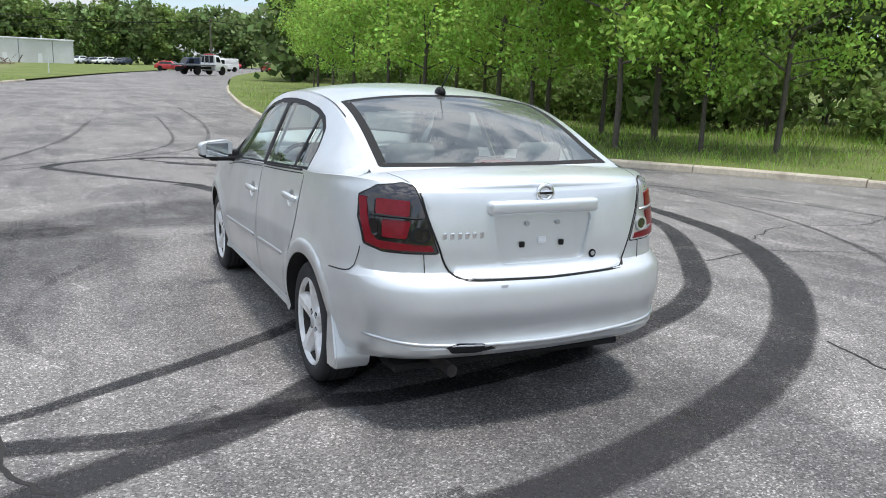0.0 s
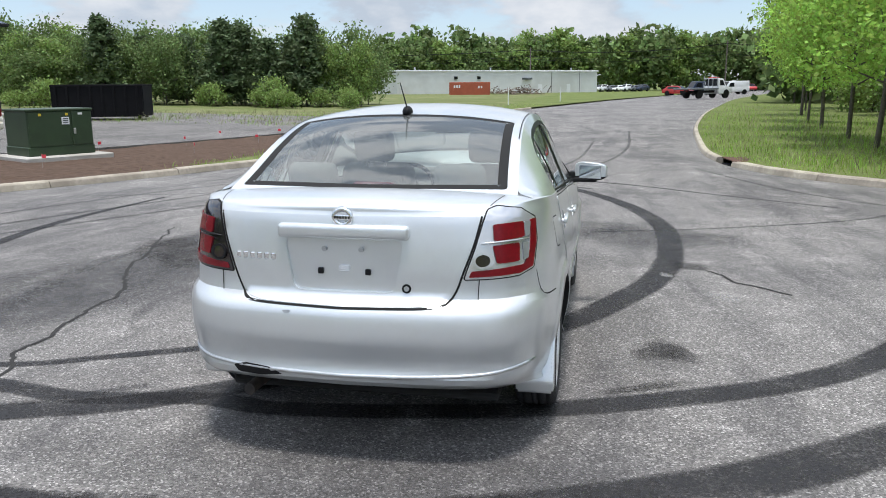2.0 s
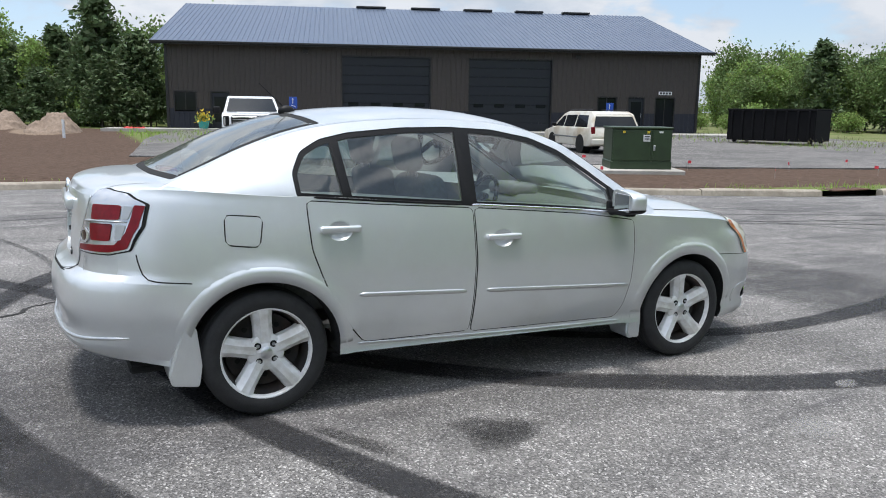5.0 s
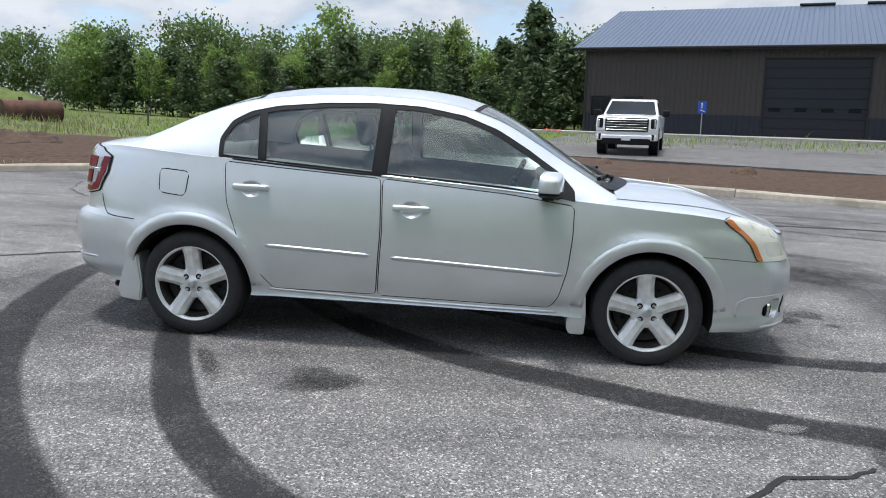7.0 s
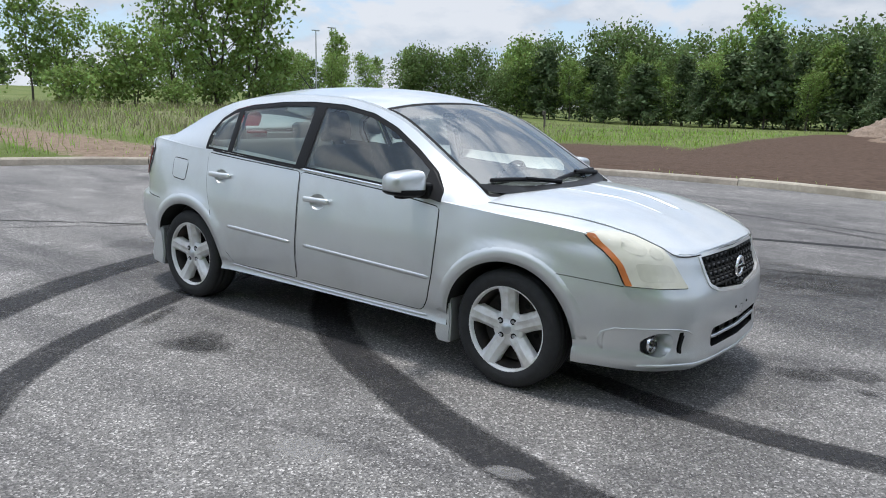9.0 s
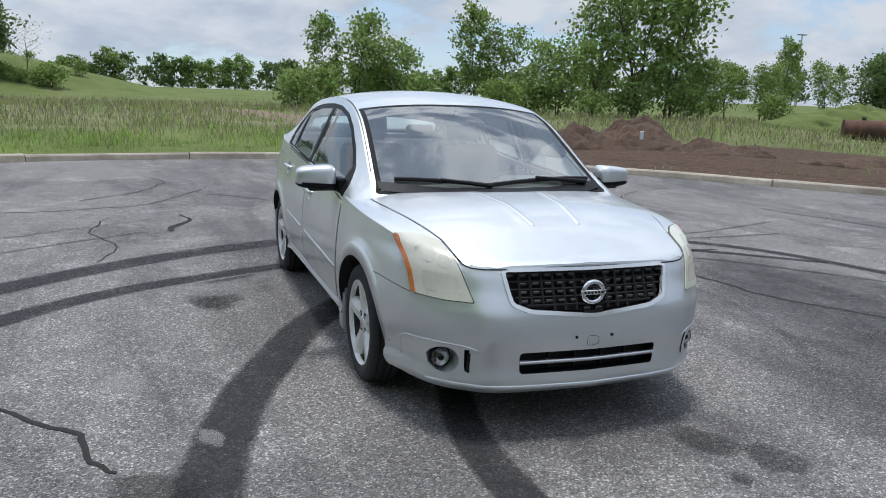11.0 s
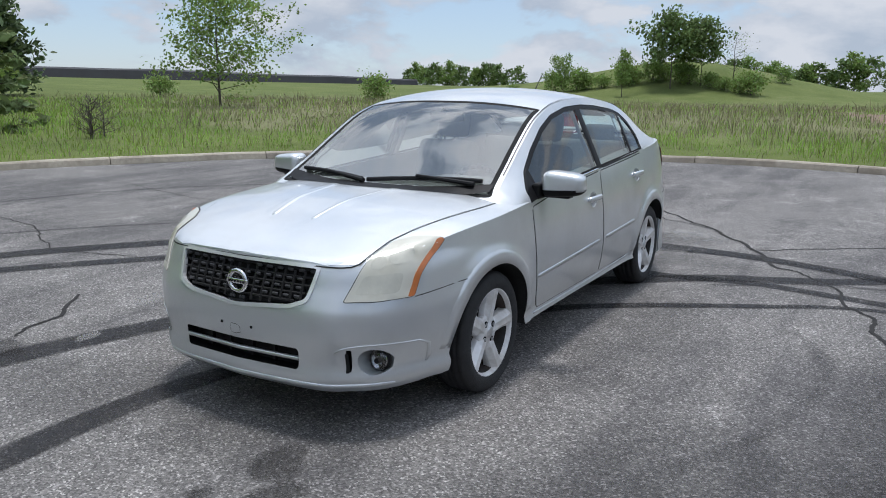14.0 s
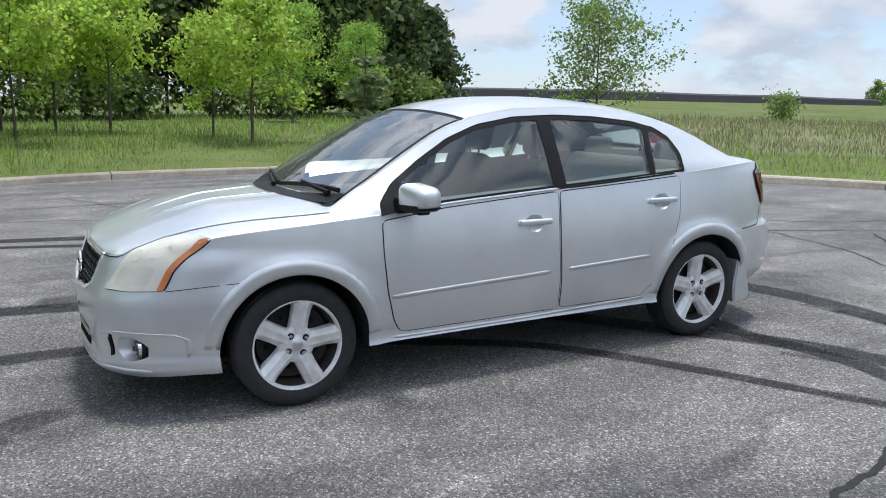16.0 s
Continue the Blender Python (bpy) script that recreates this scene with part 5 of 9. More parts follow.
# ---- doors, gaps, handles and mouldings ----
REAR_DOOR = [(-0.215, 1.003), (-0.205, 0.71), (-0.225, 0.325), (-0.84, 0.325), (-0.925, 0.42), (-1.05, 0.63), (-1.12, 0.82), (-1.135, 0.98), (-1.14, 1.058), (-0.8, 1.035), (-0.5, 1.018)]
FRONT_DOOR = [(-0.205, 1.003), (-0.195, 0.71), (-0.215, 0.32), (0.79, 0.312), (0.835, 0.38), (0.875, 0.54), (0.893, 0.73), (0.893, 0.905), (0.52, 0.952), (0.13, 0.98)]
for s, lay in ((1, on_side), (-1, mirrored(on_side))):
    for (nm, hy, hz), poly in zip(HANDLES, (FRONT_DOOR, REAR_DOOR)):
        fine = rounded(poly, 0.04, 0.03)
        seam(fine + fine[:1], lay, 0.006, 0.0006, body)
        d = part(nm, sheet(inset(fine, 0.003), lay, 0.028, 0.0035, [circle(hy, hz - 0.004, 0.066, 26, 0.0495)], thick=0.005), M_PAINT, car, "silver car door with bright moulding")
        # handle over its round hollow
        p0, n0 = lay(hy, hz + 0.05)
        p0 = Vector((p0.x, hy, hz))
        hb = box(0.026, 0.215, 0.034, (0, 0, -0.017), 0.012, 3)
        bmesh.ops.translate(hb, vec=p0 + n0 * 0.028, verts=hb.verts)
        for dy in (-0.085, 0.085):
            box(0.035, 0.035, 0.024, tuple(p0 + n0 * 0.008 + Vector((0, dy, -0.012))), 0.008, 2, bm=hb)
        part("handle", hb, M_PAINT, d, smooth=True)
        rear_x = -0.135 if nm == "front_door" else -0.88
        fr_x = 0.855 if nm == "front_door" else -0.262
        strip_on([(rear_x, 0.553 if nm == "front_door" else 0.582), ((rear_x + fr_x) / 2, 0.533 if nm == "front_door" else 0.57), (fr_x, 0.513 if nm == "front_door" else 0.557)], lay, 0.026, 0.009, d, M_DULLCH, "door_moulding")
    # bright strip along the sill
    strip_on([(0.83, 0.288), (0.4, 0.29), (-0.2, 0.298), (-0.87, 0.318)], lay, 0.016, 0.006, body, M_DULLCH, "sill_moulding")
    # pressed lip round each wheel arch
    for wy in WY:
        arc = [(wy + 0.409 * math.cos(a), 0.305 + 0.409 * math.sin(a)) for a in np.linspace(radians(4), radians(176), 30)]
        strip_on(arc, lay, 0.074, 0.0032, body, M_PAINT, "arch_lip", False, ((-0.5, -0.08), (-0.4, 0.3), (-0.28, 0.82), (-0.18, 1.0), (-0.05, 0.98), (0.5, 0.5), (0.5, -0.3)), 7)
    # bumper joints
    seam([(1.60, 0.652), (1.665, 0.645), (1.75, 0.636), (1.85, 0.625), (1.94, 0.614)], lay, 0.0035, 0.001, body)
    seam([(-1.69, 0.66), (-1.83, 0.66), (-1.885, 0.675), (-1.91, 0.73), (-1.92, 0.78)], lay, 0.006, 0.001, body)
    # mud flaps behind the wheels
    for wy, y0 in ((WY[0], 0.965), (WY[1], -1.665)):
        if wy > 0 and s < 0:
            continue                      # the one behind this wheel is gone
        outline = [(y0 + 0.025, 0.43), (y0 - 0.06, 0.43), (y0 - 0.075, 0.20), (y0 - 0.055, 0.165), (y0 + 0.03, 0.165), (y0 + 0.035, 0.27)] if wy > 0 else [(y0 - 0.01, 0.45), (y0 - 0.075, 0.45), (y0 - 0.14, 0.25), (y0 - 0.125, 0.20), (y0 + 0.0, 0.185), (y0 + 0.015, 0.28)]
        poly = rounded(outline, 0.05, 0.015)
        fb = prism(poly, "x", 0.70, 0.874)
        bmesh.ops.bevel(fb, geom=[e for e in fb.edges if e.calc_length() < 0.1 and abs((e.verts[0].co - e.verts[1].co).x) < 0.01], offset=0.01, segments=2, affect="EDGES")
        if s < 0:
            bmesh.ops.scale(fb, vec=(-1, 1, 1), verts=fb.verts)
            bmesh.ops.reverse_faces(fb, faces=fb.faces)
        part("mud_flap", fb, M_PAINT, car, "silver splash guard behind the wheel")
fuel = rounded([(-1.535, 0.985), (-1.355, 0.985), (-1.375, 0.84), (-1.535, 0.845)], 0.03, 0.03)
seam(fuel + fuel[:1], on_side, 0.007, 0.0008, body)
part("fuel_flap", sheet(inset(fuel, 0.003), on_side, 0.05, 0.002, thick=0.003), M_PAINT, car)

# bonnet and boot lid
nose = [(x, on_front(x, z)[0].y) for x, z in ((0.623, 0.842), (0.603, 0.79), (0.588, 0.765), (0.565, 0.753), (0.46, 0.748), (0.3, 0.752), (0.15, 0.756), (0.0, 0.757))]
bonnet_right = [(0.765, 1.12), (0.748, 1.30), (0.700, 1.62)] + nose
bonnet_line = bonnet_right + [(-x, y) for x, y in bonnet_right[-2::-1]]
fine = rounded(bonnet_line, 0.05, 0.012)
for s, lay in ((1, on_front), (-1, mirrored(on_front))):
    seam([(0.623, 0.842), (0.603, 0.79), (0.590, 0.768), (0.565, 0.752), (0.46, 0.747), (0.3, 0.751), (0.15, 0.755), (0.0, 0.756)], lay, 0.0055, 0.0062, body)
for s in (1, -1):
    seam([(s * x, y) for x, y in bonnet_right[:3] + nose[:1]], on_top, 0.0038, 0.0012, body)
bonnet = part("bonnet", sheet(inset(fine, 0.003), on_top, 0.026, 0.0035, thick=0.005), M_PAINT, car, "silver bonnet with two pressed lines")
for s in (1, -1):
    strip_on([(s * 0.185, 1.27), (s * 0.165, 1.45), (s * 0.145, 1.65), (s * 0.125, 1.86)], on_top, 0.03, 0.0055, bonnet, M_PAINT, "pressed_line")
lid_right = [(0.577, 1.03), (0.551, 0.92), (0.505, 0.79), (0.480, 0.72), (0.44, 0.669), (0.36, 0.656), (0.18, 0.651), (0.0, 0.649)]
lid_back = rounded([(-x, z) for x, z in lid_right[:-1]] + lid_right[::-1], 0.04, 0.02)
seam([(-x - 0.003, z - 0.002) for x, z in lid_right[:-1]] + [(x + 0.003, z - 0.002) for x, z in lid_right[::-1]], on_back, 0.009, 0.001, body)
lid = part("boot_lid", sheet(inset(lid_back, 0.003), on_back, 0.025, 0.0035, [inset(PLATE, -0.003)], thick=0.003), M_PAINT, car, "silver boot lid without a number plate")
for s in (1, -1):
    seam([(s * 0.572, -2.13), (s * 0.60, -2.05), (s * 0.63, -1.93), (s * 0.645, -1.84)], on_top, 0.004, 0.001, body)
# garnish over the plate recess, lock, bolts
gb = box(0.575, 0.05, 0.062, (0, 0, 0), 0.018, 3)
for v in gb.verts:
    v.co.y += 0.10 * (v.co.x / 0.29) ** 2 * 0.25
bmesh.ops.translate(gb, vec=(0, -2.185, 0.93), verts=gb.verts)
part("garnish", gb, M_PAINT, lid, smooth=True)
for x, z, r, mt in ((-0.085, 0.885, 0.011, M_STEEL), (0.078, 0.885, 0.011, M_STEEL)):
    part("bolt", rod((x, -2.165, z), (x, -2.145, z), r, None, 12), mt, lid)
for x in (-0.105, 0.105):
    part("bolt_socket", box(0.024, 0.014, 0.026, (x, -2.156, 0.775), 0.003, 1), M_BLACK, lid)
part("cover_cap", box(0.05, 0.006, 0.028, (0.0, -2.153, 0.79), 0.006, 1), M_WHITEP, lid)
q, nrm = on_back(0.275, 0.726)
lk = rod(q - nrm * 0.005, q + nrm * 0.008, 0.02, None, 20)
part("lock", lk, M_BLACK, lid)
part("lock_core", rod(q, q + nrm * 0.011, 0.011, None, 16), M_STEEL, lid)
for i in range(6):
    q, nrm = on_back(-0.485 + i * 0.034, 0.843)
    bb = box(0.022, 0.006, 0.03, (0, 0, -0.015), 0.004, 1)
    bmesh.ops.translate(bb, vec=q + Vector((0, -0.004, 0)), verts=bb.verts)
    part("badge_bar", bb, M_CHROME, lid)


def emblem(at_, facing, r, parent):
    """A plain ring with a bar across it."""
    bm = bmesh.new()
    k, t = 28, 0.012
    vs_ = []
    for i in range(k):
        a = 2 * math.pi * i / k
        vs_.append([bm.verts.new(((r + t * math.cos(b)) * math.cos(a), -0.010 * math.sin(b), (r * 0.92 + t * math.cos(b)) * math.sin(a))) for b in np.linspace(0, 2 * math.pi, 8, endpoint=False)])
    for i in range(k):
        for j in range(8):
            bm.faces.new((vs_[i][j], vs_[(i + 1) % k][j], vs_[(i + 1) % k][(j + 1) % 8], vs_[i][(j + 1) % 8]))
    bmesh.ops.recalc_face_normals(bm, faces=bm.faces)
    box(2.55 * r, 0.018, 0.024, (0, 0, -0.012), 0.005, 2, bm=bm)
    e = part("emblem", bm, M_CHROME, parent, "chrome ring emblem with a bar", Matrix.Translation(at_) @ (Matrix.Rotation(math.pi, 4, "Z") if facing > 0 else Matrix.Identity(4)), True)
    for i in range(6):
        part("dash", box(0.007, 0.004, 0.010, (-r * 0.85 + i * r * 0.34, -0.011, -0.005)), M_GAP, e)


emblem(Vector((0, on_back(0, 1.018)[0].y - 0.008, 1.022)), -1, 0.036, lid)

# rear lamps
TAIL = [(0.515, 0.770), (0.557, 0.893), (0.586, 1.003), (0.600, 1.050), (0.632, 1.060), (0.72, 1.048), (0.774, 1.006), (0.787, 0.909), (0.781, 0.797), (0.73, 0.775), (0.616, 0.771)]
for s, lay in ((1, on_back), (-1, mirrored(on_back))):
    smoked = s < 0
    red, base = (M_DRED, M_SMOKE) if smoked else (M_RED, M_SILVERPL)
    tl = rounded(TAIL, 0.025, 0.007)
    part("lamp_gap", sheet(inset(tl, -0.006), lay, 0.03, 0.0035), M_GAP, body)
    lamp = part("rear_lamp", sheet(tl, lay, 0.025, 0.008, thick=0.008), base, car, "smoked black rear lamp with red lenses" if smoked else "bright chrome rear lamp with red lenses")
    border = rounded([(0.757, 0.999), (0.775, 1.0), (0.783, 0.902), (0.776, 0.803), (0.732, 0.784), (0.532, 0.778), (0.543, 0.803), (0.745, 0.818), (0.762, 0.872), (0.763, 0.933)], 0.025, 0.006)
    part("red_border", sheet(border, lay, 0.02, 0.012, thick=0.006), red, lamp)
    part("red_lens", sheet(rounded([(0.627, 0.925), (0.738, 0.931), (0.730, 0.996), (0.620, 0.993)], 0.02, 0.010), lay, 0.02, 0.014, thick=0.008), red, lamp)
    part("red_lens", sheet(rounded([(0.641, 0.831), (0.725, 0.834), (0.721, 0.911), (0.622, 0.907)], 0.02, 0.010), lay, 0.02, 0.014, thick=0.008), red, lamp)
    for za, zb in ((0.930, 0.992), (0.836, 0.908)):
        part("facet", sheet(rounded([(0.742, za), (0.757, za + 0.006), (0.757, zb), (0.735, zb)], 0.02, 0.004), lay, 0.02, 0.0125, thick=0.004), M_SMOKE if smoked else M_STEEL, lamp)
    part("reversing_lamp", sheet(circle(0.586, 0.846, 0.030, 20, 0.026), lay, 0.02, 0.0145, thick=0.005), M_SMOKE, lamp)
    part("lamp_ring", sheet(circle(0.588, 0.846, 0.041, 24, 0.035), lay, 0.015, 0.0165, [circle(0.586, 0.846, 0.029, 24, 0.025)], thick=0.006), M_SILVERPL if not smoked else M_BLACK, lamp)
    strip_on([(0.575, 0.917), (0.67, 0.921), (0.757, 0.922)], lay, 0.011, 0.019, lamp, M_DULLCH if not smoked else M_BLACK, "lamp_bar")
# silver strip put in for the highlight along the bumper step; then the scrape
strip_on([(-0.80, 0.40), (-0.6, 0.383), (-0.3, 0.372), (0.0, 0.368), (0.3, 0.372), (0.6, 0.383), (0.80, 0.40)], on_back, 0.014, 0.008, rear_bumper, M_DULLCH, "bumper_line")
scr = rounded([(-0.50, 0.372), (-0.44, 0.385), (-0.33, 0.378), (-0.26, 0.36), (-0.36, 0.348), (-0.47, 0.352)], 0.03, 0.01)
part("scrape", sheet(scr, on_back, 0.03, 0.0095), M_BLACK, rear_bumper, "black scrape through the paint")
part("chip", sheet(rounded([(-0.255, 0.628), (-0.215, 0.63), (-0.22, 0.618), (-0.245, 0.616)], 0.02, 0.004), on_back, 0.02, 0.002), M_STEEL, rear_bumper)
part("exhaust_pipe", rod((-0.45, -2.18, 0.265), (-0.45, -1.7, 0.27), 0.025, None, 16), M_STEELW, car)

# head lamps
HEAD = [(0.558, 0.607), (0.592, 0.72), (0.612, 0.785), (0.634, 0.838), (0.69, 0.857), (0.752, 0.860), (0.804, 0.853), (0.789, 0.778), (0.778, 0.706), (0.774, 0.618), (0.672, 0.609)]
for s, lay in ((1, on_front), (-1, mirrored(on_front))):
    hl = rounded(HEAD, 0.025, 0.009)
    part("lamp_gap", sheet(inset(hl, -0.003), lay, 0.03, 0.0015), M_GAP, body)
    lamp = part("head_lamp", sheet(hl, lay, 0.022, 0.007, thick=0.009), M_HAZE, car, "yellowed hazy head lamp with an amber edge")
    amber = rounded([(0.803, 0.852), (0.789, 0.778), (0.778, 0.706), (0.774, 0.619), (0.7615, 0.619), (0.7655, 0.71), (0.775, 0.785), (0.790, 0.849)], 0.02, 0.004)
    part("amber_marker", sheet(amber, lay, 0.015, 0.010, thick=0.004), M_AMBER, lamp)
    for cx, cz, r in ((0.712, 0.795, 0.036), (0.652, 0.765, 0.026)):
        part("lamp_bowl", sheet(circle(cx, cz, r, 24), lay, 0.015, 0.0076), M_HAZE2, lamp)
    part("lamp_bowl", sheet(rounded([(0.59, 0.635), (0.615, 0.715), (0.738, 0.725), (0.735, 0.64)], 0.02, 0.02), lay, 0.02, 0.0075), M_HAZE2, lamp)

# grille: chrome rim, black lattice with grey cells
grille = part("grille", sheet(inset(GRILLE, 0.004), lambda x, z: (Vector((x, on_front(x, z)[0].y - 0.035, z)), Vector((0, 1, 0))), 0.06), M_GAP, car, "black lattice grille in a chrome frame")
gr_lay = lambda x, z: (Vector((x, on_front(x, z)[0].y, z)), on_front(x, z)[1])
part("grille_frame", sheet(inset(GRILLE, -0.014), gr_lay, 0.03, 0.006, [inset(GRILLE, 0.004)], thick=0.02), M_TRIM, grille)
for i in range(14):
    x = -0.391 + i * 0.0602
    for j in range(5):
        z = 0.572 + j * 0.037
        if inside(inset(GRILLE, 0.018), x, z) and not (abs(x) < 0.075 and j > 3):
            y = on_front(x, z)[0].y
            part("grille_cell", box(0.034, 0.012, 0.015, (x, y - 0.012, z - 0.006), 0.004, 1), M_CELL, grille)
for j in range(6):
    z = 0.558 + j * 0.034
    pts_ = [x for x in np.linspace(-0.42, 0.42, 35) if inside(inset(GRILLE, 0.004), x, z)]
    if len(pts_) > 2:
        bmb = bmesh.new()
        for a, b in zip(pts_, pts_[1:]):
            rod((a, on_front(a, z)[0].y - 0.012, z), (b, on_front(b, z)[0].y - 0.012, z), 0.006, None, 6, bmb)
        part("lattice_bar", bmb, M_GAP, grille)
for i in range(16):
    x = -0.405 + i * 0.054
    zs_ = [z for z in np.linspace(0.545, 0.745, 9) if inside(inset(GRILLE, 0.003), x, z)]
    if len(zs_) > 1:
        part("lattice_bar", rod((x, on_front(x, zs_[0])[0].y - 0.012, zs_[0]), (x, on_front(x, zs_[-1])[0].y - 0.012, zs_[-1]), 0.007, None, 6), M_GAP, grille)
emblem(Vector((0, on_front(0, 0.645)[0].y + 0.010, 0.645)), 1, 0.052, grille)
# lower intake with a bright bar
intake = part("lower_intake", sheet(inset(INTAKE, 0.002), lambda x, z: (Vector((x, on_front(x, z)[0].y - 0.06, z)), Vector((0, 1, 0))), 0.08), M_BLACK, car, "black lower air intake with a bright bar")
bmb = bmesh.new()
limb_pts = [(a, on_front(a, 0.34)[0].y - 0.008, 0.338) for a in np.linspace(-0.352, 0.352, 24)]
rows_ = []
for q in limb_pts:
    rows_.append([bmb.verts.new((q[0], q[1] + 0.012 * math.cos(a), q[2] + 0.010 * math.sin(a))) for a in np.linspace(0, 2 * math.pi, 10, endpoint=False)])
for p_, q_ in zip(rows_, rows_[1:]):
    for j in range(10):
        bmb.faces.new((p_[j], p_[(j + 1) % 10], q_[(j + 1) % 10], q_[j]))
bmesh.ops.recalc_face_normals(bmb, faces=bmb.faces)
part("intake_bar", bmb, M_DULLCH, intake, smooth=True)
for x in (-0.2, -0.07, 0.07, 0.2):
    part("intake_rib", box(0.012, 0.02, 0.085, (x, on_front(x, 0.35)[0].y - 0.03, 0.305)), M_BLACK, intake)
for x in (-0.1, 0.085):
    q, nrm = on_front(x, 0.445)
    part("plate_hole", rod(q, q + nrm * 0.003, 0.007, None, 10), M_GAP, front_bumper)
tow = rounded([(-0.03, 0.405), (0.032, 0.405), (0.032, 0.448), (-0.03, 0.448)], 0.02, 0.006)
seam(tow + tow[:1], on_front, 0.002, 0.001, front_bumper)
for s, lay in ((1, on_front), (-1, mirrored(on_front))):
    strip_on([(0.785, 0.30), (0.80, 0.395), (0.76, 0.412), (0.65, 0.415), (0.56, 0.402), (0.53, 0.385)], lay, 0.007, 0.0035, front_bumper, M_PAINT, "bezel_edge")
    part("fog_slot", sheet(rounded([(0.563, 0.29), (0.577, 0.292), (0.577, 0.383), (0.565, 0.381)], 0.02, 0.006), lay, 0.02, 0.0025), M_GAP, front_bumper)
    p0, n0 = lay(0.665, 0.338)
    fogl = part("fog_lamp", rod(p0 - Vector((0, 0.045, 0)), p0 - Vector((0, 0.03, 0)), 0.044, None, 28), M_CHROME, car, "round fog lamp in the bumper")
    part("fog_ring", rod(p0 - Vector((0, 0.06, 0)), p0 - Vector((0, 0.046, 0)), 0.052, None, 28), M_BLACK, fogl)
    dome = bmesh.new()
    bmesh.ops.create_uvsphere(dome, u_segments=20, v_segments=12, radius=0.044)
    bmesh.ops.scale(dome, vec=(1, 0.35, 1), verts=dome.verts)
    bmesh.ops.translate(dome, vec=p0 - Vector((0, 0.03, 0)), verts=dome.verts)
    part("fog_glass", dome, M_LENSCLEAR, fogl, smooth=True)
    part("fog_bulb", rod(p0 - Vector((0, 0.03, 0)), p0 - Vector((0, 0.012, 0)), 0.016, 0.012, 14), M_BLACK, fogl)
strip_on([(-0.72, 0.235), (-0.5, 0.232), (0, 0.228), (0.5, 0.232), (0.72, 0.235)], on_front, 0.02, 0.005, front_bumper, M_PAINT, "lip")

# ---- wheels ----
def lathe(profile, k=48):
    """A ring turned about the x axis: profile of (x, r)."""
    bm = bmesh.new()
    rows_ = [[bm.verts.new((x, r * math.cos(2 * math.pi * i / k), r * math.sin(2 * math.pi * i / k))) for i in range(k)] for x, r in profile]
    for a, b in zip(rows_, rows_[1:]):
        for i in range(k):
            bm.faces.new((a[i], a[(i + 1) % k], b[(i + 1) % k], b[i]))
    bmesh.ops.recalc_face_normals(bm, faces=bm.faces)
    return bm


